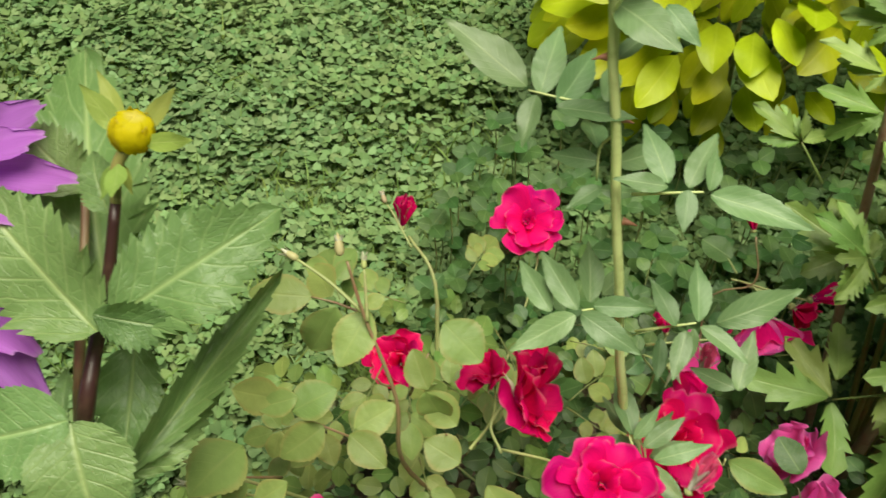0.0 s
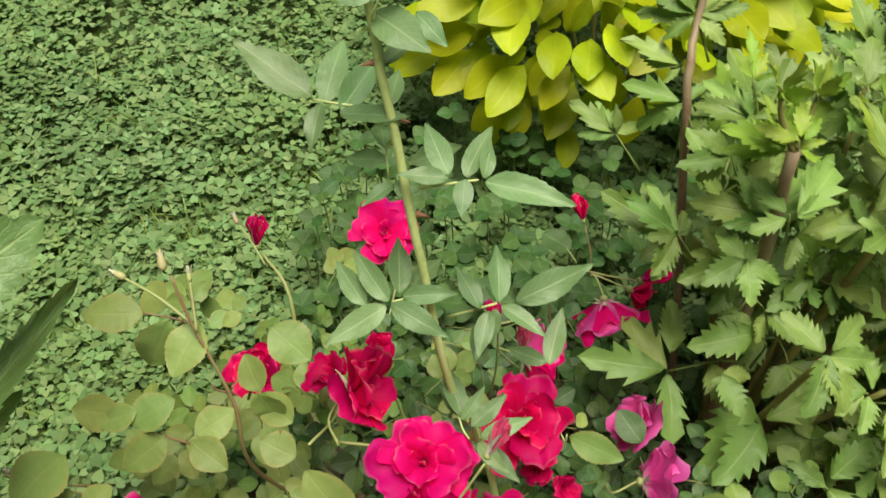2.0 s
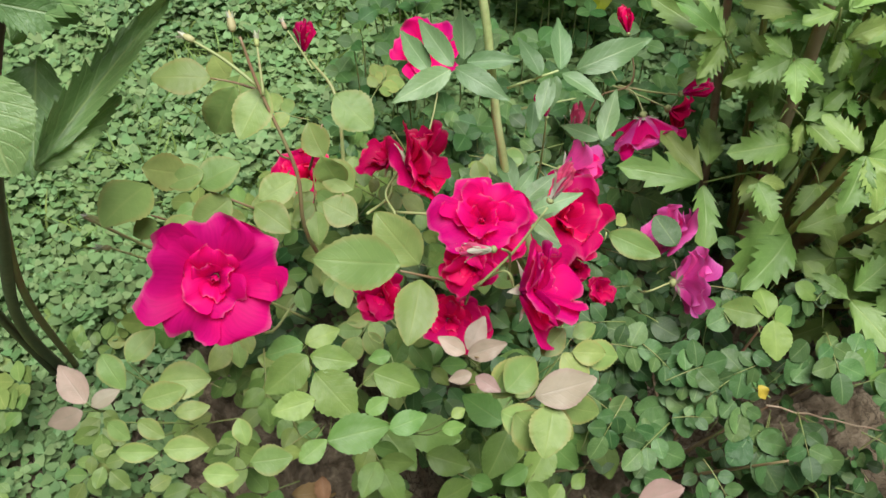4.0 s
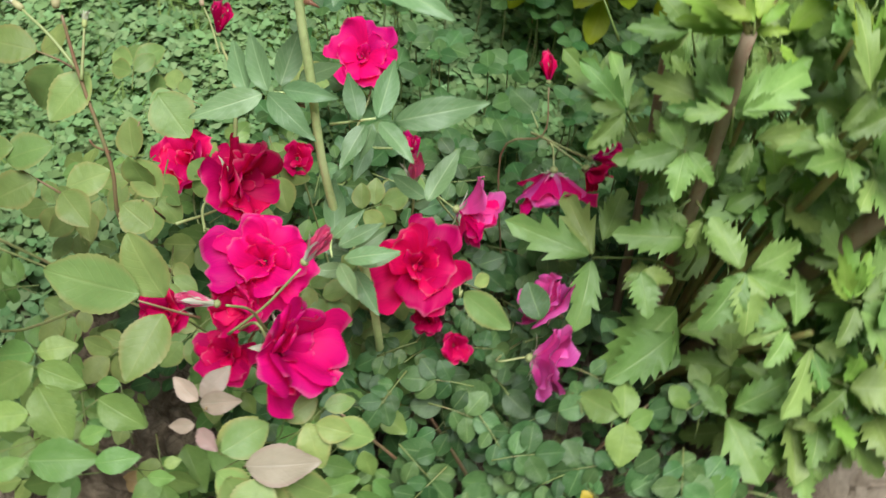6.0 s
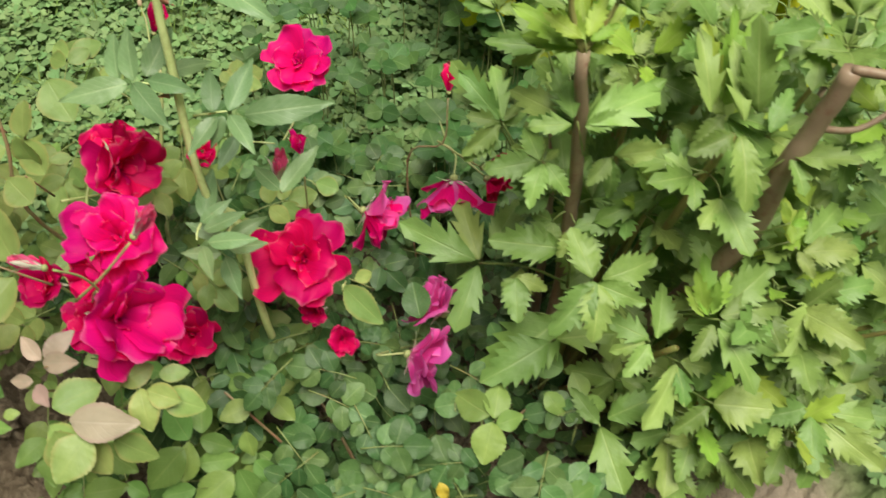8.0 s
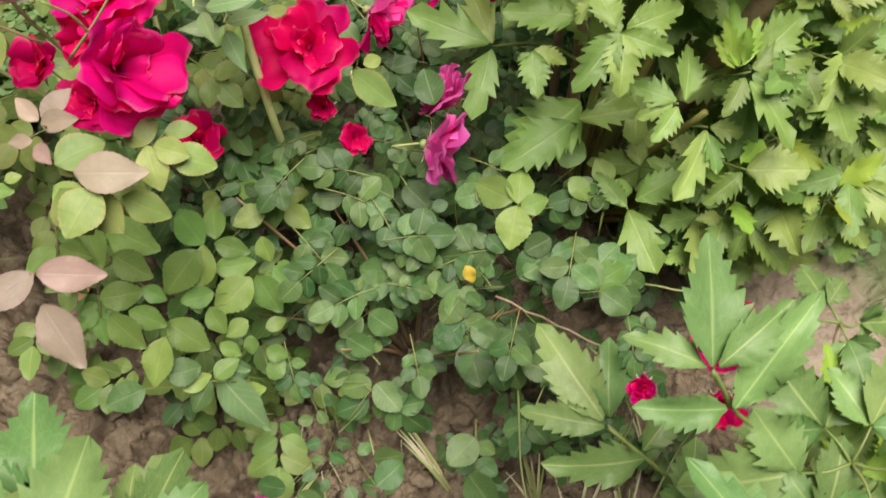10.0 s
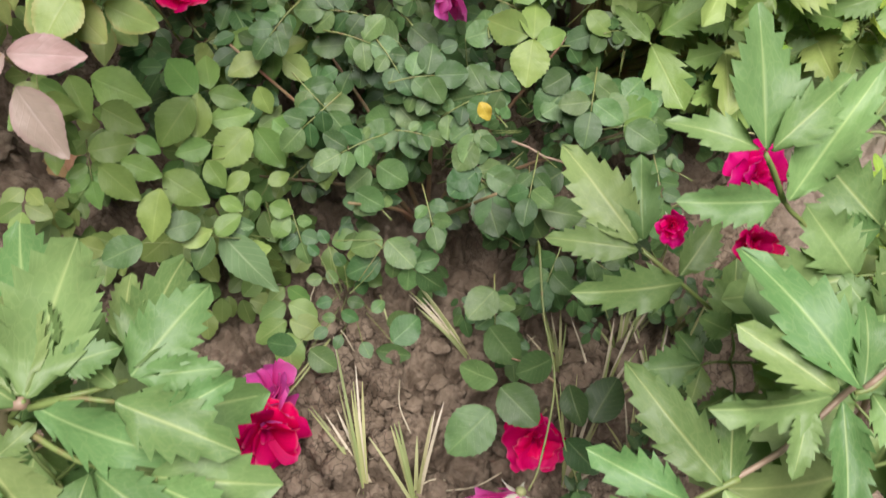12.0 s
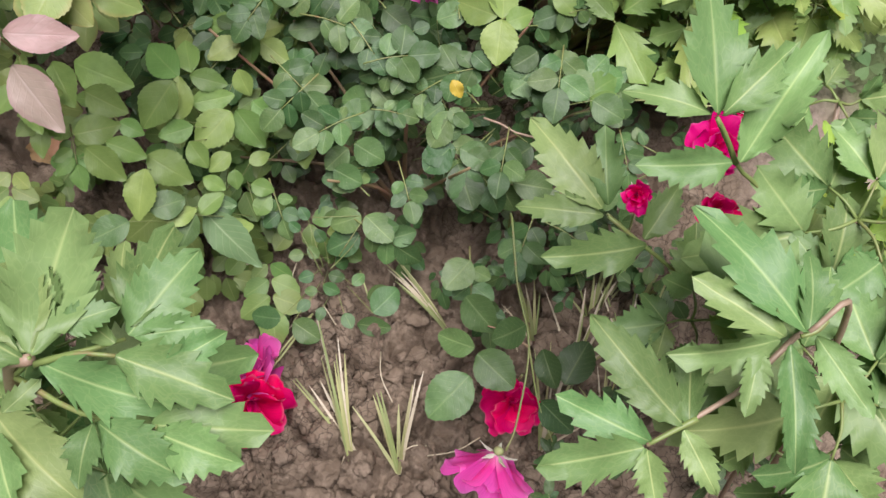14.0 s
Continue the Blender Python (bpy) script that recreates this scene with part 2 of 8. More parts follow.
def soil_material():
    m, nt, bsdf, out = nodes_of("clay_soil")
    big = noise_tex(nt, 5, 4, "World")
    mid = noise_tex(nt, 38, 5, "World", 0.65)
    fine = noise_tex(nt, 240, 4, "World", 0.7)
    c = mixed(nt, ramp(nt, big, (0.35, 0.0), (0.68, 1.0)), (0.120, 0.090, 0.058), (0.215, 0.168, 0.112))
    c = mixed(nt, ramp(nt, mid, (0.4, 0.0), (0.75, 0.75)), c, (0.35, 0.285, 0.20))
    c = mixed(nt, ramp(nt, fine, (0.60, 0.0), (0.72, 0.7)), c, (0.050, 0.037, 0.027))
    # hair cracks between the crumbs
    vor = nt.nodes.new("ShaderNodeTexVoronoi")
    vor.feature = "DISTANCE_TO_EDGE"
    vor.inputs["Scale"].default_value = 75
    shift = nt.nodes.new("ShaderNodeTexNoise")
    shift.inputs["Scale"].default_value = 45
    where = nt.nodes.new("ShaderNodeNewGeometry").outputs["Position"]
    nt.links.new(where, shift.inputs["Vector"])
    bent = nt.nodes.new("ShaderNodeVectorMath")
    bent.operation = "MULTIPLY_ADD"
    bent.inputs[1].default_value = (0.03, 0.03, 0.03)
    nt.links.new(shift.outputs["Color"], bent.inputs[0])
    nt.links.new(where, bent.inputs[2])
    nt.links.new(bent.outputs[0], vor.inputs["Vector"])
    split = maths(nt, "MULTIPLY", ramp(nt, vor.outputs["Distance"], (0.0, 1.0), (0.07, 0.0)), ramp(nt, big, (0.42, 0.0), (0.58, 1.0)))
    c = mixed(nt, maths(nt, "MULTIPLY", split, 0.75), c, (0.035, 0.025, 0.018))
    # a crust that has dried pale at one end of the bed, and turf all round the bed
    pos = nt.nodes.new("ShaderNodeNewGeometry").outputs["Position"]
    wander = noise_tex(nt, 9, 3, "World")

    def off_from(x, y, sy=1.0):
        mp = nt.nodes.new("ShaderNodeMapping")
        mp.inputs["Location"].default_value, mp.inputs["Scale"].default_value = (-x, -y * sy, 0), (1, sy, 0)
        nt.links.new(pos, mp.inputs[0])
        ln = nt.nodes.new("ShaderNodeVectorMath")
        ln.operation = "LENGTH"
        nt.links.new(mp.outputs[0], ln.inputs[0])
        return maths(nt, "ADD", ln.outputs["Value"], maths(nt, "MULTIPLY", wander, 0.16))
    dry_at = ramp(nt, off_from(0.98, 0.33), (0.28, 1.0), (0.36, 0.0))
    c = mixed(nt, maths(nt, "MULTIPLY", dry_at, 0.8), c, mixed(nt, ramp(nt, mid, (0.4, 0.0), (0.7, 1.0)), (0.30, 0.245, 0.185), (0.40, 0.335, 0.26)))
    turf_at = ramp(nt, off_from(0.3, -0.2, 1.05), (0.86, 0.0), (0.98, 1.0))
    c = mixed(nt, maths(nt, "MULTIPLY", turf_at, 0.85), c, mixed(nt, big, (0.07, 0.13, 0.035), (0.13, 0.20, 0.06)))
    nt.links.new(c, bsdf.inputs["Base Color"])
    nt.links.new(maths(nt, "MULTIPLY_ADD", mid, 0.3, 0.68), bsdf.inputs["Roughness"])
    bsdf.inputs["Specular IOR Level"].default_value = 0.25
    b = nt.nodes.new("ShaderNodeBump")
    b.inputs["Strength"].default_value, b.inputs["Distance"].default_value = 0.9, 0.006
    nt.links.new(maths(nt, "ADD", maths(nt, "MULTIPLY", mid, 1.2), maths(nt, "MULTIPLY", fine, 0.5)), b.inputs["Height"])
    nt.links.new(b.outputs[0], bsdf.inputs["Normal"])
    return m


SOIL = soil_material()
CLOVER = leaf_material("clover_leaf", (0.105, 0.198, 0.070), (0.250, 0.360, 0.172), (0.22, 0.33, 0.16), 5, 0.6, 0.2, island=True, patch=(0.20, 0.31, 0.11), gloss=0.1, spread=0.5)
GRASS = leaf_material("grass_blade", (0.15, 0.26, 0.06), (0.27, 0.37, 0.10), (0.30, 0.38, 0.13), 1, 0.5, 0.3, island=True)
ROSE_PALE = leaf_material("rose_leaf_pale", (0.185, 0.285, 0.080), (0.275, 0.350, 0.108), (0.36, 0.40, 0.14), 8, 0.42, 0.18, edge=(0.34, 0.28, 0.10), vein_mix=0.22)
ROSE_TINT = leaf_material("rose_leaf_reddish", (0.31, 0.275, 0.195), (0.41, 0.285, 0.235), (0.42, 0.36, 0.30), 8, 0.42, 0.14, edge=(0.30, 0.19, 0.17), vein_mix=0.22)
ROSE_BLUE = leaf_material("rose_leaf_bluish", (0.135, 0.24, 0.100), (0.19, 0.30, 0.13), (0.36, 0.47, 0.24), 8, 0.38, 0.14, gloss=0.38, hue=0.012, vein_mix=0.55)
ROSE_DARK = leaf_material("rose_leaf_dark", (0.036, 0.090, 0.026), (0.110, 0.198, 0.060), (0.22, 0.32, 0.12), 8, 0.44, 0.10, spots=0.35, gloss=0.30, spread=0.55)
ROSE_DARK_MANY = leaf_material("rose_leaf_dark_many", (0.036, 0.090, 0.026), (0.095, 0.175, 0.052), (0.22, 0.32, 0.12), 8, 0.44, 0.10, island=True, gloss=0.30, spread=0.55)
ROSE_MID = leaf_material("rose_leaf_fresh", (0.122, 0.225, 0.053), (0.215, 0.310, 0.078), (0.32, 0.40, 0.13), 8, 0.42, 0.13, vein_mix=0.22)
# next two: darker copies for inner leaves, the bush's inner shade put into the green
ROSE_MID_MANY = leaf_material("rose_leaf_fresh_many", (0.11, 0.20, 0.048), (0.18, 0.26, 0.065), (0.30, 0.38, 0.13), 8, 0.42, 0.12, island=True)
ROSE_PALE_MANY = leaf_material("rose_leaf_pale_many", (0.15, 0.24, 0.06), (0.22, 0.29, 0.08), (0.36, 0.40, 0.14), 8, 0.42, 0.12, island=True)
DAHLIA = leaf_material("dahlia_leaf", (0.145, 0.265, 0.058), (0.290, 0.410, 0.112), (0.42, 0.52, 0.19), 6, 0.44, 0.22, vein_mix=0.40, gloss=0.42, bump=0.28, net=9, spread=0.5, line_mix=0.26)
DAHLIA_NEAR = leaf_material("dahlia_leaf_mature", (0.110, 0.220, 0.066), (0.225, 0.340, 0.115), (0.42, 0.52, 0.20), 6, 0.40, 0.18, vein_mix=0.62, gloss=0.30, bump=0.16, net=10, spread=0.45, line_mix=0.12)
DAHLIA_YOUNG = leaf_material("dahlia_leaf_young", (0.24, 0.39, 0.050), (0.31, 0.46, 0.075), (0.40, 0.48, 0.14), 6, 0.45, 0.2, bump=0.2, net=8)
DAHLIA_GREY = leaf_material("dahlia_leaf_broad", (0.125, 0.235, 0.075), (0.195, 0.315, 0.115), (0.40, 0.52, 0.22), 7, 0.40, 0.30, bump=0.5, gloss=0.45, vein_mix=0.7, hue=0.015, net=12, line_mix=0.42)
GOLD = leaf_material("golden_leaf", (0.36, 0.46, 0.012), (0.54, 0.59, 0.020), (0.60, 0.64, 0.06), 7, 0.4, 0.3, hue=0.02)
# darker copy of the gold, with the shrub's inner shade put into its colour
GOLD_MANY = leaf_material("golden_leaf_many", (0.30, 0.40, 0.012), (0.45, 0.51, 0.016), (0.58, 0.58, 0.06), 7, 0.4, 0.25, island=True)
# weed greens set dark in place of the shade the dahlia would cast
WEED = leaf_material("weed_leaf", (0.045, 0.110, 0.030), (0.080, 0.170, 0.046), (0.2, 0.33, 0.12), 6, 0.5, 0.25)
BRACT = leaf_material("bract", (0.26, 0.37, 0.08), (0.34, 0.42, 0.11), (0.42, 0.48, 0.18), 3, 0.45, 0.25)
SEPAL = leaf_material("sepal", (0.44, 0.48, 0.30), (0.64, 0.60, 0.52), (0.68, 0.66, 0.56), 2, 0.5, 0.2)
BUD_GREEN = leaf_material("closed_bud", (0.34, 0.40, 0.14), (0.44, 0.34, 0.22), (0.40, 0.42, 0.20), 2, 0.5, 0.05)
YELLOWED = leaf_material("yellowed_leaf", (0.36, 0.25, 0.03), (0.42, 0.29, 0.04), (0.6, 0.45, 0.1), 6, 0.5, 0.15)
DRY = leaf_material("dry_leaf", (0.34, 0.20, 0.10), (0.40, 0.24, 0.12), (0.45, 0.30, 0.18), 6, 0.6, 0.15)
RED = petal_material("red_petal", (0.84, 0.002, 0.195), (0.93, 0.006, 0.260), (0.62, 0.03, 0.34), through_light=0.55)
CRIMSON = petal_material("crimson_petal", (0.72, 0.001, 0.100), (0.84, 0.003, 0.145), (0.50, 0.01, 0.16), through_light=0.46)
PINK = petal_material("magenta_petal", (0.83, 0.070, 0.42), (0.92, 0.170, 0.58), (0.90, 0.46, 0.68), through_light=0.55)
BLUSH = petal_material("blush_petal", (0.78, 0.16, 0.30), (0.80, 0.06, 0.20), (0.85, 0.62, 0.60))
PURPLE = petal_material("purple_petal", (0.47, 0.14, 0.62), (0.56, 0.19, 0.70), (0.36, 0.08, 0.46))
YELLOW = petal_material("yellow_petal", (0.62, 0.54, 0.012), (0.72, 0.62, 0.02), (0.42, 0.46, 0.02))
CANE_GREEN = stem_material("green_cane", (0.56, 0.66, 0.26), (0.62, 0.70, 0.32), (0.38, 0.45, 0.16))
CANE_RED = stem_material("reddish_cane", (0.24, 0.14, 0.08), (0.22, 0.20, 0.09), (0.28, 0.09, 0.07))
STALK = stem_material("flower_stalk", (0.27, 0.33, 0.12), (0.34, 0.37, 0.15), (0.30, 0.20, 0.12))
DARK_STEM = stem_material("dark_dahlia_stem", (0.030, 0.012, 0.012), (0.055, 0.020, 0.018), (0.09, 0.05, 0.035), 0.4)
BROWN_STEM = stem_material("brown_dahlia_stem", (0.26, 0.18, 0.12), (0.32, 0.25, 0.16), (0.20, 0.09, 0.06))
NODE_STEM = stem_material("green_brown_stem", (0.26, 0.22, 0.07), (0.22, 0.27, 0.07), (0.24, 0.12, 0.05))
THORN = stem_material("thorn", (0.42, 0.16, 0.11), (0.36, 0.22, 0.12), (0.5, 0.3, 0.2))
DAHLIA_STALK = stem_material("dahlia_leaf_stalk", (0.15, 0.22, 0.055), (0.19, 0.25, 0.07), (0.20, 0.13, 0.06))
LEAF_STALK = stem_material("leaf_stalk", (0.15, 0.20, 0.06), (0.20, 0.24, 0.07), (0.22, 0.13, 0.06))
STRAW = stem_material("dry_straw", (0.42, 0.37, 0.23), (0.50, 0.46, 0.32), (0.30, 0.24, 0.14))


# ---- shapes shared by many ----
def leaf_shape(name, mat, wide=0.6, teeth=9, tooth=0.06, fold=0.18, curl=0.15, peak=0.45, point=1.0, ripple=0.02, seed=1, forward=0.4, tail=0.0):
    """One leaf blade, 1 long on y from its base, toothed along both edges, folded along the midrib, curled and rippled."""
    r = random.Random(seed)
    s_list = [0.0]
    kinds = [0]
    for k in range(teeth):
        a = (k + 0.15) / (teeth + (0.35 if tooth < 0.05 else 0.9))
        b = (k + 0.80) / (teeth + (0.35 if tooth < 0.05 else 0.9))
        s_list += [max(a, 0.004), b]
        kinds += [-1, 1]
    s_list.append(1.0)
    kinds.append(0)
    cols = (-1.0, -0.52, 0.0, 0.52, 1.0)
    verts, uvs, faces = [], [], []
    side_phase = r.uniform(0, 6.28)
    for s, k in zip(s_list, kinds):
        q = s ** (math.log(0.5) / math.log(peak))
        w = 0.5 * wide * max(0.0, math.sin(math.pi * q)) ** (0.75 * point)
        if tail:
            w *= 1 - tail * max(0.0, (s - 0.55) / 0.45) ** 1.2 * (1 - max(0.0, (s - 0.9) / 0.1))
        for c in cols:
            edge = abs(c) > 0.9
            ww = w
            yy = s
            if edge and k > 0:
                ww = w * (1 + tooth * r.uniform(0.4, 1.7)) + 0.05 * tooth * (1 - s) + 0.002 * (1 - s)
                yy = min(1.0, s + forward / teeth * 0.35 * (1 - 0.6 * s))
            elif edge and k < 0:
                ww = w * (1 - tooth)
            x = c * ww
            z = fold * abs(x) * (1 - 0.35 * abs(c)) - curl * (s - 0.15) ** 2
            z += ripple * math.sin(9 * s + side_phase + 1.7 * c) * abs(c)
            z += ripple * 0.5 * r.uniform(-1, 1) * abs(c)
            verts.append((x, yy, z))
            uvs.append((0.5 + 0.5 * c, s))
    n = len(cols)
    for i in range(len(s_list) - 1):
        for j in range(n - 1):
            faces.append((i * n + j, i * n + j + 1, (i + 1) * n + j + 1, (i + 1) * n + j))
    return mesh_of(name, verts, faces, mat, uvs)


def family(name, mat, count=3, **kw):
    out = []
    for i in range(count):
        k = dict(kw)
        k["fold"] = kw.get("fold", 0.18) * (0.5 + 0.6 * (i % 3))
        k["curl"] = kw.get("curl", 0.15) * (1.5 - 0.6 * ((i * 2) % 3))
        out.append(leaf_shape(name, mat, seed=11 + i, **k))
    return out


L_PALE = family("leaflet", ROSE_PALE, wide=0.73, teeth=11, tooth=0.024, fold=0.18, curl=0.18, peak=0.46, point=1.05)
L_MID = family("leaflet", ROSE_MID, wide=0.68, teeth=10, tooth=0.034, fold=0.22, curl=0.18, peak=0.45, point=1.0, tail=0.2)
L_TINT = family("leaflet", ROSE_TINT, wide=0.64, teeth=10, tooth=0.012, fold=0.2, curl=0.2, tail=0.3)
L_BLUE = family("leaflet", ROSE_BLUE, wide=0.37, teeth=9, tooth=0.016, fold=0.30, curl=0.14, peak=0.40, point=1.0, tail=0.45)
L_DARK = family("leaflet", ROSE_DARK, 5, wide=0.80, teeth=9, tooth=0.026, fold=0.17, curl=0.15, peak=0.46, point=0.84, tail=0.06)
L_GOLD = family("leaf", GOLD, wide=0.54, teeth=8, tooth=0.0, fold=0.24, curl=0.22, peak=0.54, point=0.95, tail=0.1)
L_WEED = family("leaf", WEED, wide=0.75, teeth=6, tooth=0.02, fold=0.15, curl=0.12)
L_DAHLIA = family("leaflet", DAHLIA, 6, wide=0.54, teeth=7, tooth=0.17, fold=0.30, curl=0.24, peak=0.40, point=1.1, ripple=0.04, forward=2.1, tail=0.12)
L_DAHLIA += family("leaflet", DAHLIA, 4, wide=0.50, teeth=4, tooth=0.26, fold=0.28, curl=0.22, peak=0.42, point=1.05, ripple=0.04, forward=1.9, tail=0.18)
L_NEAR = family("leaflet", DAHLIA_NEAR, 6, wide=0.62, teeth=8, tooth=0.125, fold=0.26, curl=0.22, peak=0.42, point=1.0, ripple=0.045, forward=1.9, tail=0.15)
L_NEAR += family("leaflet", DAHLIA_NEAR, 5, wide=0.64, teeth=6, tooth=0.17, fold=0.26, curl=0.22, peak=0.42, point=1.0, ripple=0.05, forward=1.9, tail=0.18)
L_YOUNG = family("leaflet", DAHLIA_YOUNG, 4, wide=0.46, teeth=5, tooth=0.20, fold=0.34, curl=0.10, peak=0.40, point=1.0, ripple=0.04, forward=1.5, tail=0.3)
L_BROAD = family("leaf", DAHLIA_GREY, wide=0.62, teeth=12, tooth=0.10, fold=0.34, curl=0.26, peak=0.40, point=0.9, ripple=0.05, forward=1.4, tail=0.3)
L_ROUND = family("leaf", DAHLIA_GREY, wide=0.95, teeth=14, tooth=0.03, fold=0.22, curl=0.30, peak=0.42, point=0.8, ripple=0.03, forward=1.0)
L_BRACT = family("bract", BRACT, wide=0.34, teeth=6, tooth=0.0, fold=0.55, curl=-0.2, peak=0.38, point=1.1, tail=0.45)
L_SEPAL = family("sepal", SEPAL, wide=0.30, teeth=3, tooth=0.0, fold=0.4, curl=0.25, peak=0.32)
L_DRY = family("leaf", DRY, wide=0.55, teeth=6, tooth=0.05, fold=0.9, curl=0.9, ripple=0.08)


def leaflet_pose(base, tip, width=1.0, hint=(0.0, -0.45, 0.9)):
    m = axes(base, tip, hint)
    n = (Vector(tip) - Vector(base)).length
    return m @ Matrix.Diagonal((n * width, n, n, 1))


def leaf(plant, shapes, stalk, blades, stalk_mat=STALK, r=0.0009, name="leaf", piece="leaflet", tilt=0.35, label=""):
    """A compound leaf: its stalk through the points, and the blades (base, tip[, width])."""
    reach = 0.045 if r < 0.0012 else 0.12
    ends = [Vector(p) for p in stalk]
    if (ends[0] - ends[-1]).length > reach:
        ends = [ends[-1] + (ends[0] - ends[-1]).normalized() * reach, ends[-1]]
    run = bend(ends, 3)
    o = run[0]
    v, f, u = tube([p - o for p in run], [r * (1.25 - 0.5 * i / (len(run) - 1)) for i in range(len(run))], 6)
    part = child(name, mesh_of("leaf_stalk", v, f, stalk_mat, u), plant, Matrix.Translation(o), label)
    for b in blades:
        base, tip = Vector(b[0]), Vector(b[1])
        w = b[2] if len(b) > 2 else 1.0
        hint = jitter((0.0, -0.5, 0.85), tilt)
        sub(piece, rng.choice(shapes), part, leaflet_pose(base - o, tip - o, w * rng.uniform(0.93, 1.07), hint))
    return part


def rose_spray(plant, shapes, base, tip, size, pairs=2, hint=(0, -0.4, 0.9), stalk_mat=LEAF_STALK, tilt=0.3, width=1.0, r=0.0006, splay=58, into=None):
    """A rose leaf grown by rule: an end leaflet and pairs along the stalk from base to tip."""
    base, tip = Vector(base), Vector(tip)
    m = axes(base, tip, jitter(hint, tilt))
    n = (tip - base).length
    y, x, z = m.col[1].to_3d(), m.col[0].to_3d(), m.col[2].to_3d()
    sag = Vector((0, 0, -0.10 * n))
    pts = [base, base.lerp(tip, 0.5) - sag * 0.6, tip]
    blades = [(tip, tip + (y * 1.0 + sag / n * 2 + z * rng.uniform(-0.1, 0.1)).normalized() * size, width)]
    for k in range(pairs):
        s = 1 - (k + 0.12) * (0.62 / pairs) - 0.12
        p = base.lerp(tip, s) - sag * 0.6 * (1 - abs(2 * s - 1))
        for sgn in (-1, 1):
            a = radians(splay + rng.uniform(-12, 12))
            d = y * math.cos(a) + x * (sgn * math.sin(a)) + z * rng.uniform(-0.25, 0.15)
            blades.append((p + x * sgn * 0.0015, p + d.normalized() * size * (0.95 - 0.14 * k) * rng.uniform(0.88, 1.05), width))
    if into is not None:
        for b in blades:
            into.append([list(q) for q in leaflet_pose(b[0], b[1], rng.uniform(0.93, 1.07), jitter((0, -0.45, 0.85), 0.35))])
        return None
    return leaf(plant, shapes, pts, blades, stalk_mat, r, tilt=0.28)


def dahlia_leaf(plant, shapes, base, tip, hint=(0, -0.4, 0.9), pairs=1, share=0.55, stalk_mat=DAHLIA_STALK, width=1.0, tilt=0.7, side=0.68, splay=60):
    """A dahlia leaf: a long end leaflet and one or two pairs of smaller ones."""
    base, tip = Vector(base), Vector(tip)
    m = axes(base, tip, jitter(hint, tilt))
    n = (tip - base).length
    x, y, z = m.col[0].to_3d(), m.col[1].to_3d(), m.col[2].to_3d()
    fork = base + y * n * (1 - share)
    blades = [(fork, tip, width)]
    for k in range(pairs):
        p = base + y * n * (1 - share) * (1 - 0.45 * k) * 0.98
        for sgn in (-1, 1):
            a = radians(splay + rng.uniform(-9, 9))
            d = y * math.cos(a) + x * (sgn * math.sin(a)) + z * rng.uniform(-0.15, 0.1)
            blades.append((p + x * sgn * 0.001, p + d.normalized() * n * share * side * (1 - 0.25 * k) * rng.uniform(0.85, 1.1), width * 1.05))
    return leaf(plant, shapes, [base, base.lerp(fork, 0.5) + z * 0.004, fork], blades, stalk_mat, 0.0010, tilt=0.32)


def petal_shape(name, mat, wide, start, end, cup, ruffle, seed, notch=0.06, reflex=0.0):
    """A petal 1 long that leaves the flower's axis (z) at start degrees over the flat, ends at end degrees and rolls back at its rim."""
    r = random.Random(seed)
    nu, nv = 15, 11
    verts, uvs, faces = [], [], []
    ph, ph2, ph3 = r.uniform(0, 6.28), r.uniform(0, 6.28), r.uniform(0, 6.28)
    lean = r.uniform(-0.14, 0.14)
    crease = r.uniform(-0.4, 0.4)
    y = z = 0.0
    for j in range(nv):
        s = j / (nv - 1)
        a = radians(start + (end - start) * s ** 1.3 - reflex * max(0.0, (s - 0.68) / 0.32) ** 1.6)
        if j:
            y += math.cos(a) / (nv - 1)
            z += math.sin(a) / (nv - 1)
        w = 0.5 * wide * (0.24 + 0.76 * min(1.0, s * 1.35) ** 0.85) * (1 - 0.34 * max(0.0, (s - 0.70) / 0.30) ** 2.0)
        for i in range(nu):
            c = 2 * i / (nu - 1) - 1
            edge_cut = 0.075 * s ** 3 * math.sin(3.0 * c + ph3) + 0.034 * s ** 5 * math.sin(8.3 * c + ph2)
            round_off = edge_cut - 0.15 * s ** 3 * abs(c) ** 2.6 - notch * 0.6 * s ** 4 * (1 - abs(c))
            x = c * w * (1 - cup * 0.25 * c * c) + lean * s * s
            lift = cup * w * c * c * (0.9 - 0.4 * s) + 0.05 * s * w * abs(c - crease)
            wav = ruffle * s ** 1.7 * (math.sin(5.4 * c + ph) * 0.55 + math.sin(2.7 * c + ph2) * 0.5 + math.sin(10.5 * c + ph3) * 0.16 * s)
            ny, nz = -math.sin(a), math.cos(a)
            yy = y + round_off * math.cos(a) + (lift + wav) * ny
            zz = z + round_off * math.sin(a) + (lift + wav) * nz
            verts.append((x, yy, zz))
            uvs.append((0.5 + 0.5 * c, s))
        if j:
            o = (j - 1) * nu
            for i in range(nu - 1):
                faces.append((o + i, o + i + 1, o + nu + i + 1, o + nu + i))
    return mesh_of(name, verts, faces, mat, uvs)


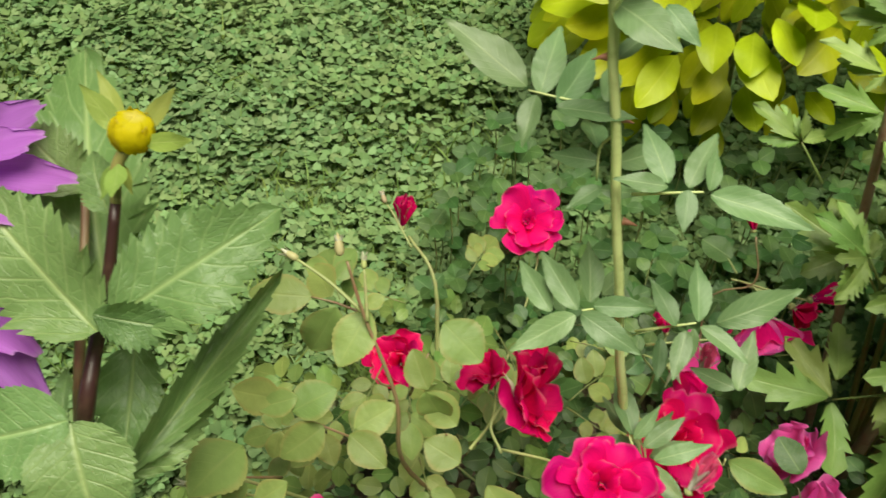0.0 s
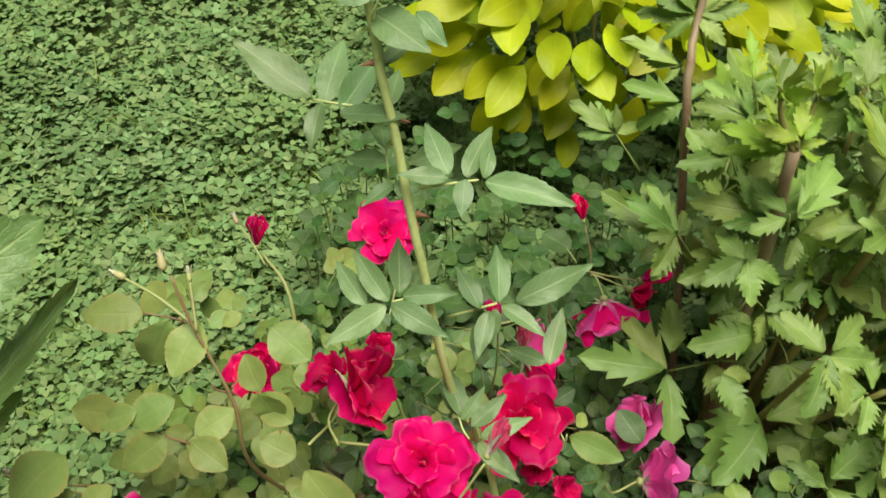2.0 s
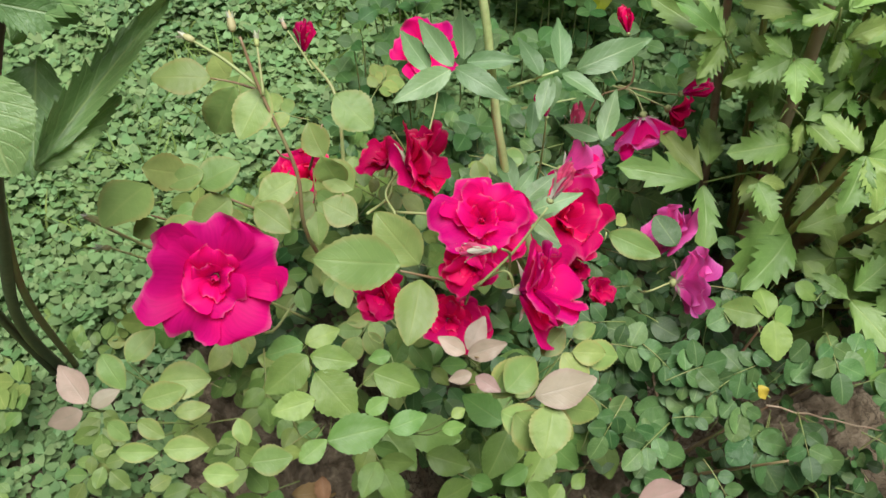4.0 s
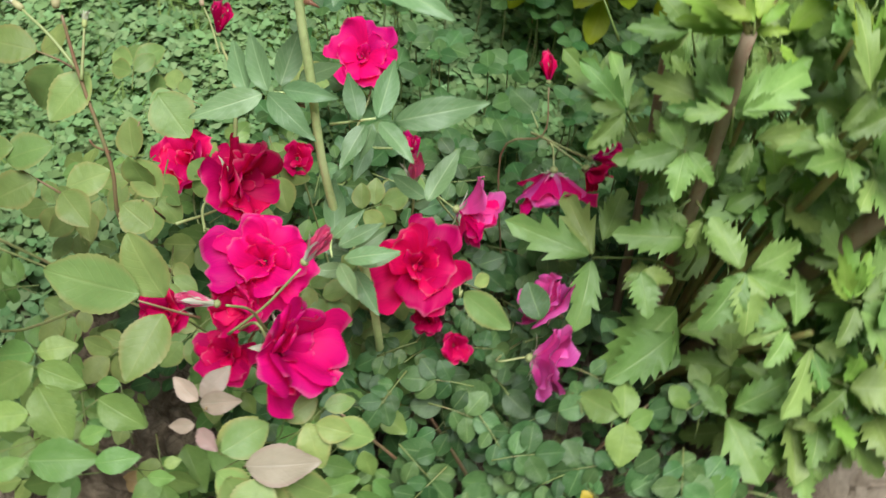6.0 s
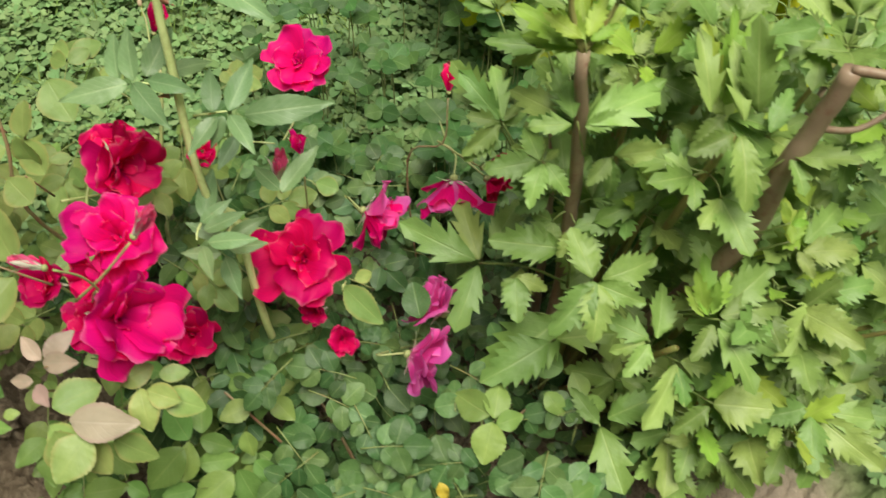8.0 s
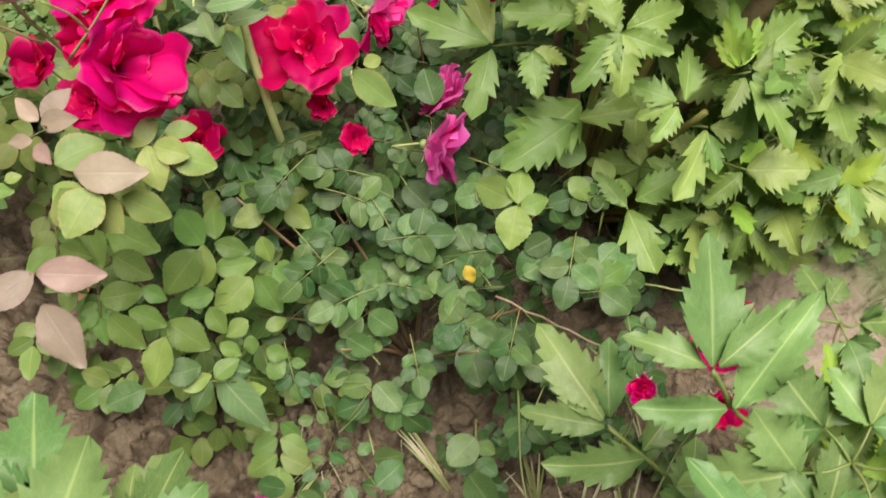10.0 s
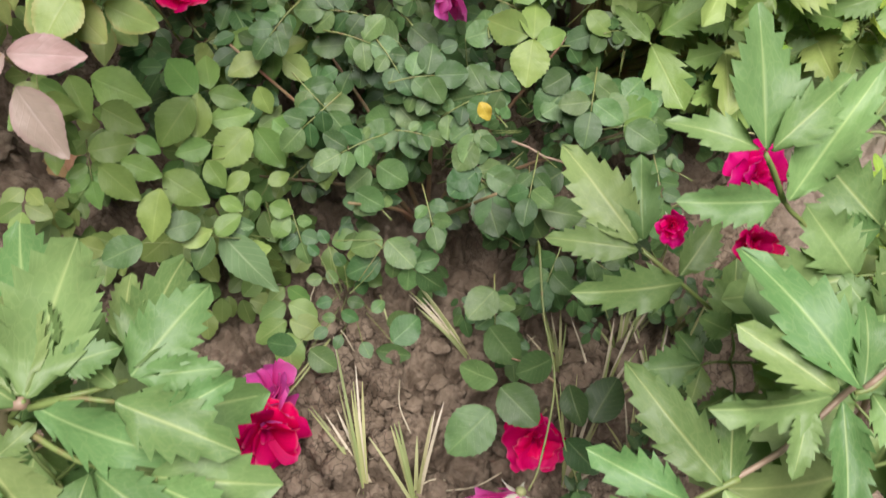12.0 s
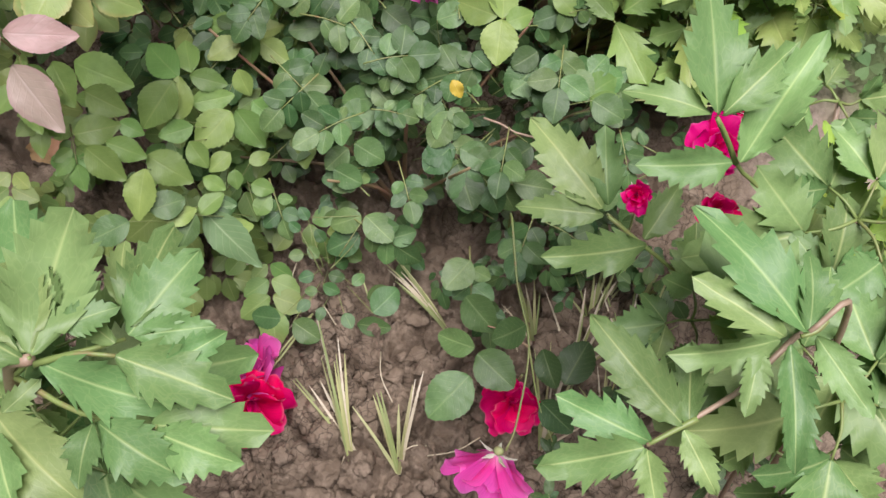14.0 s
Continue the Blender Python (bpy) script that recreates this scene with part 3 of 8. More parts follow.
def petal_set(mat):
    return {
        "wide": [petal_shape("petal", mat, 1.46, 42, -2, 0.16, 0.13, s, reflex=18) for s in (1, 2, 3, 17)],
        "fan": [petal_shape("petal", mat, 1.42, 66, 20, 0.22, 0.15, s, reflex=24) for s in (4, 5, 6, 18, 19)],
        "mid": [petal_shape("petal", mat, 1.20, 76, 44, 0.34, 0.15, s, reflex=20) for s in (7, 8, 20)],
        "core": [petal_shape("petal", mat, 0.85, 88, 100, 0.75, 0.07, s) for s in (9, 10)],
        "skirt": [petal_shape("petal", mat, 1.45, 50, 24, 0.24, 0.12, s, reflex=14) for s in (14, 15, 16)],
        "cup": [petal_shape("petal", mat, 1.1, 66, 56, 0.50, 0.10, s, reflex=25) for s in (12, 13)],
    }


PETALS = {"red": petal_set(RED), "crimson": petal_set(CRIMSON), "pink": petal_set(PINK), "blush": petal_set(BLUSH)}


def hip_mesh():
    v, f, u = tube([(0, 0, -1.0), (0, 0, -0.75), (0, 0, -0.35), (0, 0, -0.05), (0, 0, 0.1)], [0.25, 0.62, 0.75, 0.55, 0.3], 9)
    return mesh_of("hip", v, f, STALK, u)


HIP = hip_mesh()


def bulb_mesh():
    v, f, u = tube([(0, 0, -1.0), (0, 0, -0.8), (0, 0, -0.3), (0, 0, 0.3), (0, 0, 1.0), (0, 0, 1.7), (0, 0, 2.1)], [0.2, 0.5, 0.62, 0.62, 0.44, 0.2, 0.04], 10)
    return mesh_of("bulb", v, f, BUD_GREEN, u)


BULB = bulb_mesh()
WHORLS = {
    "open": (("wide", 5, 1.0), ("fan", 4, 0.84), ("mid", 4, 0.56), ("core", 3, 0.30)),
    "five": (("wide", 5, 1.05), ("fan", 3, 0.62), ("mid", 3, 0.46), ("core", 3, 0.30)),
    "flat": (("wide", 6, 1.0), ("wide", 5, 0.84), ("mid", 3, 0.40), ("core", 2, 0.22)),
    "loose": (("fan", 5, 1.0), ("fan", 4, 0.84), ("mid", 3, 0.58), ("core", 2, 0.34)),
    "side": (("fan", 6, 1.0), ("wide", 3, 0.92), ("fan", 4, 0.78), ("mid", 3, 0.55)),
    "cup": (("fan", 3, 0.95), ("cup", 4, 0.95), ("cup", 4, 0.82), ("core", 4, 0.66)),
    "droop": (("skirt", 5, 1.0), ("skirt", 4, 0.90), ("cup", 3, 0.72)),
    "closed": (),
    "bud": (("core", 3, 1.0), ("core", 3, 0.92), ("core", 2, 0.8)),
}


def rose_flower(plant, at, facing, radius, colour="red", form="open", label="", spin=0.0, stalk_to=None, sepals=5, name="rose_flower", second=None):
    """A rose: hip and sepals behind, whorls of petals in front, looking along facing."""
    at, d = Vector(at), Vector(facing).normalized()
    q = Vector((0, 0, 1)).rotation_difference(d).to_matrix().to_4x4()
    back = 0.42 * radius if form in ("open", "loose", "flat", "five", "side") else 0.25 * radius
    base = at - d * back
    m = Matrix.Translation(base) @ q @ pose(0, 0, 0, 0, 0, spin)
    hs = 0.0062 if form not in ("bud", "closed") else radius * (0.15 if form == "bud" else 0.42)
    flower = child(name, BULB if form == "closed" else HIP, plant, m @ Matrix.Diagonal((hs, hs, hs, 1)), label)
    kit = PETALS[colour]
    turn = 0.0
    for kind, count, size in WHORLS[form]:
        turn += 37
        for k in range(count):
            n = radius * size * (rng.uniform(0.95, 1.04) if form == "five" else rng.uniform(0.80, 1.14)) / hs
            a = turn + 360 * k / count + rng.uniform(-16, 16)
            off = radius * 0.05 / hs
            squeeze, tip_ = (0.50 if colour == "blush" else 1.0, 5) if form == "bud" else (rng.uniform(0.80, 1.12), 8 if form == "five" else 19)
            from_kit = PETALS[second] if second and k % 2 else kit
            sub("petal", rng.choice(from_kit[kind]), flower,
                pose(0, 0, 0.05, 0, 0, a) @ pose(0, off, 0, rng.uniform(-tip_, tip_), rng.uniform(-tip_, tip_) * 0.85, 0) @ Matrix.Diagonal((n * squeeze, n, n, 1)))
    for k in range(sepals):
        n = max(0.010, radius * (0.36 if form == "droop" else 0.5 if form not in ("bud", "closed") else 0.8)) / hs
        lift = 10 if form not in ("bud", "closed") else rng.uniform(76, 88) if form == "bud" else 86
        sub("sepal", rng.choice(L_SEPAL), flower, pose(0, 0, -0.05, 0, 0, 72 * k + 15) @ pose(0, 0.35, 0, lift, 0, 0) @ Matrix.Diagonal((n, n, n, 1)))
    if stalk_to is not None:
        pts = [Vector(stalk_to)] if not isinstance(stalk_to, list) else [Vector(p) for p in stalk_to]
        end = base - d * hs * 0.9
        if len(pts) == 1:
            pts.append(pts[0].lerp(end, 0.55) - d * 0.012)
        cane(plant, "flower_stalk", pts + [end], 0.0012, 0.0009, STALK)
    return flower


def scatter(name, mats, verts, faces, uvs, poses):
    """Many alike small blades joined in one mesh: poses are 4x4 arrays."""
    verts = np.asarray(verts, dtype=np.float64)
    nv = len(verts)
    h = np.c_[verts, np.ones(nv)]
    poses = np.asarray(poses)
    allv = np.einsum("nij,vj->nvi", poses, h)[:, :, :3].reshape(-1, 3)
    k = len(poses)
    sizes = np.array([len(f) for f in faces], dtype=np.int32)
    flat = np.concatenate([np.asarray(f, dtype=np.int32) for f in faces])
    loops = (flat[None, :] + (np.arange(k, dtype=np.int32) * nv)[:, None]).ravel()
    me = bpy.data.meshes.new(name)
    me.vertices.add(len(allv))
    me.vertices.foreach_set("co", allv.ravel().astype(np.float32))
    me.loops.add(len(loops))
    me.loops.foreach_set("vertex_index", loops.astype(np.int32))
    me.polygons.add(k * len(faces))
    starts = np.concatenate([[0], np.cumsum(sizes)[:-1]])
    allst = (starts[None, :] + (np.arange(k) * len(flat))[:, None]).ravel()
    me.polygons.foreach_set("loop_start", allst.astype(np.int32))
    me.update(calc_edges=True)
    me.validate()
    lay = me.uv_layers.new(name="UVMap")
    uv = np.asarray(uvs, dtype=np.float32)[flat]
    lay.data.foreach_set("uv", np.tile(uv, (k, 1)).ravel().astype(np.float32))
    me.polygons.foreach_set("use_smooth", [True] * len(me.polygons))
    me.materials.append(mats)
    return me


# ---- ground and lawn ----
def soil_height(x, y):
    """Clods, dents and dry cracks of the clay bed, and the flat land beyond it."""
    near = max(0.0, min(1.0, 2.2 - math.hypot(x - 0.4, (y - 0.2) * 1.1) * 1.6))
    h = 0.004 * noise.noise((x * 6, y * 6, 0.3))
    if near > 0:
        lump = noise.fractal((x * 22, y * 22, 1.7), 0.9, 2.1, 5)
        d, _ = noise.voronoi((x * 17 + 0.25 * noise.noise((x * 30, y * 30, 5)), y * 17 + 0.25 * noise.noise((x * 30, y * 30, 9)), 0.5))
        crack = max(0.0, 1 - (d[1] - d[0]) * 9)
        smooth = 1.0 if x < 0.62 else 0.35
        e, _ = noise.voronoi((x * 9 + 0.5 * noise.noise((x * 14, y * 14, 5)), y * 9 + 0.5 * noise.noise((x * 14, y * 14, 9)), 7.5))
        h -= near * (0.010 if x < 0.62 else 0.016) * max(0.0, 1 - (e[1] - e[0]) * (14 if x < 0.62 else 22))
        h += near * (0.009 * lump * smooth - 0.006 * crack * (0.4 + 0.6 * abs(noise.noise((x * 5, y * 5, 3)))))
        h += near * 0.010 * noise.noise((x * 11, y * 11, 2.2)) * smooth
        wx, wy = x + 0.012 * noise.noise((x * 40, y * 40, 6)), y + 0.012 * noise.noise((x * 40, y * 40, 8))
        for k, amp in ((26, 0.026), (55, 0.013), (120, 0.005)):
            dd, pp = noise.voronoi((wx * k, wy * k, 2.5))
            block = 0.5 + 0.5 * noise.cell(pp[0] * 3.7)
            gap = dd[1] - dd[0]
            h += near * smooth * amp * ((block - 0.3) * min(1.0, gap * 7) - 0.55 * max(0.0, 1 - gap * 7) + 0.25 * min(1.0, gap * 1.6))
    return h - 0.012


def make_ground():
    def line(lo, hi, step, far):
        core = list(np.arange(lo, hi, step))
        out, g, p = [], step, hi
        while p < far:
            g *= 1.35
            p += g
            out.append(p)
        left, g, p = [], step, lo
        while p > -far:
            g *= 1.35
            p -= g
            left.append(p)
        return left[::-1] + core + out
    xs, ys = line(-0.55, 1.10, 0.0028, 300), line(-0.30, 0.46, 0.0028, 300)
    verts = [(x, y, soil_height(x, y)) for y in ys for x in xs]
    n = len(xs)
    faces = [(j * n + i, j * n + i + 1, (j + 1) * n + i + 1, (j + 1) * n + i) for j in range(len(ys) - 1) for i in range(n - 1)]
    ob = new("ground", mesh_of("ground", verts, faces, SOIL))
    tagged(ob, "bare brown clay soil, lumpy and cracked by drought", "soil", kind="structure")


make_ground()


def rows_of_poses(count, place, size, lean):
    out = []
    for _ in range(count):
        x, y, z = place()
        s = size()
        m = Matrix.Translation((x, y, z)) @ Euler((rng.uniform(-lean, lean), rng.uniform(-lean, lean), rng.uniform(0, 6.283))).to_matrix().to_4x4() @ Matrix.Scale(s, 4)
        out.append([list(r) for r in m])
    return out


def clover_shape():
    """Three heart-shaped leaflets on a short stalk."""
    verts, faces, uvs = [], [], []
    for k in range(3):
        a0 = radians(120 * k + rng.uniform(-8, 8))
        o = len(verts)
        prof = ((0.0, 0.02), (0.42, 0.34), (0.82, 0.44), (1.02, 0.24))
        for s, w in prof:
            for c in (-1, 0, 1):
                ss = s - (0.12 if c == 0 and s > 1 else 0)
                x, y = c * w, ss
                z = 0.16 * abs(c) * w + 0.05 * s
                verts.append((x * math.cos(a0) - y * math.sin(a0), x * math.sin(a0) + y * math.cos(a0), z))
                uvs.append((0.5 + 0.5 * c, min(1, s)))
        for j in range(3):
            for i in range(2):
                faces.append((o + j * 3 + i, o + j * 3 + i + 1, o + j * 3 + i + 4, o + j * 3 + i + 3))
    return verts, faces, uvs


def blade_shape(n=4, curl=0.5):
    verts, faces, uvs = [], [], []
    for j in range(n + 1):
        s = j / n
        w = 0.035 * (1 - s) ** 0.6 + 0.002
        for c in (-1, 1):
            verts.append((c * w, curl * s * s, s * (1 - 0.3 * s * curl)))
            uvs.append((0.5 + 0.3 * c, s))
        if j:
            o = 2 * (j - 1)
            faces.append((o, o + 1, o + 3, o + 2))
    return verts, faces, uvs


def lawn_place():
    while True:
        x, y = rng.uniform(-1.6, 1.8), rng.uniform(0.40, 2.5)
        if math.hypot((x - 0.1) / 1.6, (y - 0.9) / 1.45) + 0.25 * noise.noise((x * 4, y * 4, 3.3)) > 0.85 + 0.3 * rng.random():
            continue
        if y < 0.62 + 0.10 * noise.noise((x * 3, 0, 7)) and rng.random() < (0.75 if x > -0.1 else 0.2):
            continue
        worn = math.exp(-((x - 0.03) / 0.10) ** 2 - ((y - 1.0) / 0.07) ** 2) + math.exp(-((x + 0.15) / 0.08) ** 2 - ((y - 0.88) / 0.05) ** 2)
        if rng.random() < 0.75 * worn + max(0.0, -0.9 * noise.noise((x * 3.2, y * 3.2, 4.4)) - 0.1):
            continue
        z = max(0.002, 0.026 + 0.034 * noise.noise((x * 6, y * 6, 1.1)) + rng.uniform(-0.016, 0.016))
        return x, y, z


def verge_place():
    x, y = rng.uniform(-0.75, -0.16), rng.uniform(-0.05, 0.5)
    return x, y, rng.uniform(0.0, 0.03)


v, f, u = clover_shape()
lawn = new("clover_lawn", scatter("clover_lawn", CLOVER, v, f, u, rows_of_poses(42000, lawn_place, lambda: 0.006 + 0.012 * rng.random() ** 0.8, 0.45) + rows_of_poses(2600, verge_place, lambda: rng.uniform(0.009, 0.018), 0.4)))
tagged(lawn, "dense green clover lawn with three-part leaves", "clover", kind="stuff")


def grass_place():
    while True:
        x, y = rng.gauss(0.1, 0.9), rng.uniform(0.5, 2.6)
        if noise.noise((x * 2.2, y * 2.2, 8.8)) + rng.uniform(-0.35, 0.35) > 0.02:
            return x, y, -0.012


v, f, u = blade_shape(4, 0.7)
turf = new("lawn_grass", scatter("lawn_grass", GRASS, v, f, u, rows_of_poses(26000, grass_place, lambda: rng.uniform(0.03, 0.075), 0.8)))
tagged(turf, "thin green grass blades between the clover", "grass", kind="stuff")


# ---- the tall rose shoot ----
shoot = thing("rose_shoot", (0.225, 0.345, -0.012), "tall thick green rose shoot with narrow bluish leaves and thorns", "rose")
cane(shoot, "stem", [(0.225, 0.345, -0.012), vec((0.2159, 0.2958, 0.2450)), vec((0.1909, 0.3258, 0.3626)), vec((0.1735, 0.3152, 0.4086)), vec((0.1511, 0.3476, 0.5355)), vec((0.1342, 0.3807, 0.6376)), vec((0.1211, 0.4071, 0.7218)), vec((0.1147, 0.4200, 0.7637))], 0.0040, 0.0028, CANE_GREEN, wobble=0.0008)


def thorn(plant, at, out):
    at, out = Vector(at), Vector(out)
    m = axes(at, at + out)
    v, f, u = tube([(0, -0.001, 0), (0, 0.004, 0.0), (0, 0.009, -0.002)], [0.003, 0.0014, 0.0003], 6)
    child("thorn", mesh_of("thorn", v, f, THORN, u), plant, m)


thorn(shoot, vec((0.1369, 0.3829, 0.6394)), (0.9, -0.3, 0.1))
thorn(shoot, vec((0.1247, 0.3969, 0.6756)), (-0.9, -0.3, 0.1))
thorn(shoot, vec((0.1495, 0.3607, 0.5713)), (0.9, -0.3, 0.0))
thorn(shoot, vec((0.1494, 0.3351, 0.5001)), (-0.8, -0.4, 0.0))
leaf(shoot, L_BLUE, [vec((0.1333, 0.3911, 0.6394)), vec((0.1056, 0.3959, 0.6363)), vec((0.0835, 0.4076, 0.6388))], [
    (vec((0.0824, 0.4093, 0.6401)), vec((0.0314, 0.4469, 0.6624)), 1.0), (vec((0.0905, 0.4055, 0.6373)), vec((0.1059, 0.4549, 0.6573)), 1.0), (vec((0.1011, 0.3972, 0.6373)), vec((0.1299, 0.4419, 0.6475)), 1.0),
    (vec((0.0881, 0.4055, 0.6372)), vec((0.0787, 0.3737, 0.6247)), 1.15), (vec((0.1005, 0.3959, 0.6362)), vec((0.1454, 0.3767, 0.6474)), 0.85)], CANE_GREEN)
leaf(shoot, L_BLUE, [vec((0.1357, 0.3826, 0.6264)), vec((0.1304, 0.3872, 0.6108)), vec((0.1305, 0.3778, 0.5907))], [
    (vec((0.1308, 0.3840, 0.6019)), vec((0.0990, 0.3952, 0.5975)), 1.0), (vec((0.1335, 0.3750, 0.5886)), vec((0.1107, 0.3607, 0.5833)), 1.1), (vec((0.1289, 0.3872, 0.6108)), vec((0.1281, 0.4302, 0.6001)), 1.1),
    (vec((0.1321, 0.3735, 0.5874)), vec((0.1591, 0.3676, 0.5896)), 0.9), (vec((0.1477, 0.4038, 0.5797)), vec((0.1904, 0.4265, 0.5729)), 0.9), (vec((0.1342, 0.4138, 0.6255)), vec((0.1441, 0.4506, 0.6292)), 1.0)], CANE_GREEN)
leaf(shoot, L_BLUE, [vec((0.1427, 0.3675, 0.5892)), vec((0.1688, 0.3590, 0.6084)), vec((0.1883, 0.3492, 0.6138))], [
    (vec((0.1698, 0.3598, 0.6091)), vec((0.1572, 0.3977, 0.6260)), 1.1), (vec((0.1695, 0.3584, 0.6080)), vec((0.1349, 0.3588, 0.6141)), 0.95), (vec((0.1805, 0.3546, 0.6116)), vec((0.2014, 0.3905, 0.6275)), 1.0),
    (vec((0.1920, 0.3498, 0.6143)), vec((0.2014, 0.3782, 0.6242)), 0.95), (vec((0.1791, 0.3502, 0.6144)), vec((0.1748, 0.3246, 0.6070)), 1.3), (vec((0.1927, 0.3479, 0.6129)), vec((0.2476, 0.3204, 0.6177)), 0.9)], CANE_GREEN)
leaf(shoot, L_BLUE, [vec((0.1241, 0.4009, 0.7042)), vec((0.1263, 0.3974, 0.7143)), vec((0.1301, 0.3962, 0.7262))], [
    (vec((0.1259, 0.4046, 0.7072)), vec((0.1553, 0.3664, 0.7095)), 1.5), (vec((0.1510, 0.3952, 0.7130)), vec((0.1669, 0.3709, 0.7069)), 1.2), (vec((0.1306, 0.3956, 0.6748)), vec((0.1516, 0.4167, 0.6790)), 1.0),
    (vec((0.1271, 0.3962, 0.7261)), vec((0.1113, 0.4197, 0.7443)), 1.1), (vec((0.1241, 0.3938, 0.7241)), vec((0.0969, 0.3983, 0.7272)), 1.0), (vec((0.1285, 0.3986, 0.7280)), vec((0.1626, 0.4178, 0.7437)), 1.1)], CANE_GREEN)
leaf(shoot, L_BLUE, [vec((0.1182, 0.4103, 0.7370)), vec((0.0926, 0.4127, 0.7448)), vec((0.0806, 0.4150, 0.7464))], [
    (vec((0.0806, 0.4150, 0.7464)), vec((0.0447, 0.4079, 0.7465)), 1.0), (vec((0.0896, 0.4127, 0.7448)), vec((0.0795, 0.4313, 0.7656)), 1.0), (vec((0.0927, 0.4116, 0.7439)), vec((0.0961, 0.3940, 0.7302)), 1.0)], CANE_GREEN)
leaf(shoot, L_BLUE, [vec((0.1554, 0.3412, 0.5051)), vec((0.1413, 0.3367, 0.5077)), vec((0.1289, 0.3323, 0.5103))], [
    (vec((0.1258, 0.3326, 0.5105)), vec((0.1015, 0.3738, 0.5234)), 0.95), (vec((0.1341, 0.3366, 0.5138)), vec((0.1375, 0.3834, 0.5253)), 1.0), (vec((0.1092, 0.3372, 0.5011)), vec((0.0877, 0.3749, 0.5113)), 1.05),
    (vec((0.1365, 0.3348, 0.5124)), vec((0.1753, 0.3285, 0.5209)), 0.95), (vec((0.1273, 0.3280, 0.5133)), vec((0.1646, 0.2986, 0.5099)), 1.0), (vec((0.1236, 0.3271, 0.5125)), vec((0.0802, 0.2997, 0.5092)), 1.0),
    (vec((0.1444, 0.3473, 0.5097)), vec((0.1702, 0.3755, 0.5069)), 1.0)], CANE_GREEN)
leaf(shoot, L_BLUE, [vec((0.1606, 0.3342, 0.4805)), vec((0.1866, 0.3222, 0.5035)), vec((0.2034, 0.3208, 0.5153))], [
    (vec((0.1913, 0.3216, 0.5094)), vec((0.1779, 0.3543, 0.5222)), 1.1), (vec((0.2049, 0.3214, 0.5158)), vec((0.2092, 0.3646, 0.5309)), 0.95), (vec((0.2170, 0.3209, 0.5157)), vec((0.2782, 0.3385, 0.5307)), 0.9),
    (vec((0.2065, 0.3190, 0.5140)), vec((0.2348, 0.2925, 0.5128)), 1.0), (vec((0.1971, 0.3169, 0.5121)), vec((0.1857, 0.2851, 0.4997)), 1.0), (vec((0.2020, 0.3178, 0.5130)), vec((0.1977, 0.2976, 0.4970)), 1.0)], CANE_GREEN)
leaf(shoot, L_BLUE, [vec((0.1759, 0.3149, 0.3957)), vec((0.1780, 0.2850, 0.4040)), vec((0.1821, 0.2725, 0.4070))], [
    (vec((0.1787, 0.2890, 0.4071)), vec((0.1991, 0.3082, 0.4226)), 1.0), (vec((0.1851, 0.2822, 0.4083)), vec((0.2153, 0.3000, 0.4229)), 1.0), (vec((0.1915, 0.2726, 0.4072)), vec((0.2308, 0.2772, 0.4243)), 0.95),
    (vec((0.1883, 0.2694, 0.4046)), vec((0.2078, 0.2406, 0.4077)), 1.0), (vec((0.1790, 0.2939, 0.4046)), vec((0.1695, 0.3404, 0.4156)), 1.0)], CANE_GREEN)
leaf(shoot, L_BLUE, [vec((0.1886, 0.3196, 0.3707)), vec((0.1936, 0.2984, 0.3743)), vec((0.1941, 0.2898, 0.3746))], [
    (vec((0.1892, 0.2985, 0.3747)), vec((0.1547, 0.3024, 0.3798)), 1.1), (vec((0.1925, 0.2855, 0.3719)), vec((0.1624, 0.2732, 0.3779)), 1.0), (vec((0.1933, 0.2995, 0.3751)), vec((0.2205, 0.3253, 0.3841)), 0.95),
    (vec((0.1972, 0.2905, 0.3749)), vec((0.2305, 0.2994, 0.3843)), 0.95), (vec((0.1966, 0.2845, 0.3709)), vec((0.2210, 0.2508, 0.3709)), 1.1), (vec((0.1830, 0.3086, 0.3758)), vec((0.1663, 0.3426, 0.3755)), 1.0)], CANE_GREEN)
leaf(shoot, L_BLUE, [vec((0.1745, 0.3443, 0.4481)), vec((0.2066, 0.3378, 0.4535)), vec((0.2286, 0.3402, 0.4654))], [
    (vec((0.2437, 0.3066, 0.4541)), vec((0.2137, 0.3228, 0.4550)), 1.1), (vec((0.2455, 0.3052, 0.4531)), vec((0.2626, 0.3481, 0.4681)), 0.9), (vec((0.1957, 0.3446, 0.4587)), vec((0.1900, 0.3130, 0.4502)), 1.0)], CANE_GREEN)

# ---- the red rose bush with pale leaves ----
bush = thing("rose_bush", (0.10, 0.36, -0.012), "red-flowered rose bush with pale yellowish-green leaves", "rose")
FOOT = Vector((0.10, 0.36, -0.012))
FORK = Vector((0.09, 0.35, 0.16))
cane(bush, "cane", [FOOT, (0.085, 0.34, 0.09), FORK], 0.006, 0.0045, CANE_RED)
cane(bush, "cane", [(0.06, 0.33, -0.012), (0.045, 0.325, 0.18), vec((0.0072, 0.2949, 0.3488)), vec((0.0025, 0.3124, 0.4187)), vec((-0.0213, 0.3485, 0.4755)), vec((-0.0328, 0.3702, 0.5099))], 0.0022, 0.0011, CANE_RED)
cane(bush, "cane", [vec((-0.0224, 0.3504, 0.4768)), vec((-0.0476, 0.3687, 0.4881)), vec((-0.0715, 0.3824, 0.4961))], 0.0016, 0.001, STALK)
cane(bush, "cane", [vec((-0.0186, 0.3448, 0.4729)), vec((-0.0204, 0.3622, 0.4861)), vec((-0.0218, 0.3744, 0.4953))], 0.0014, 0.0009, STALK)
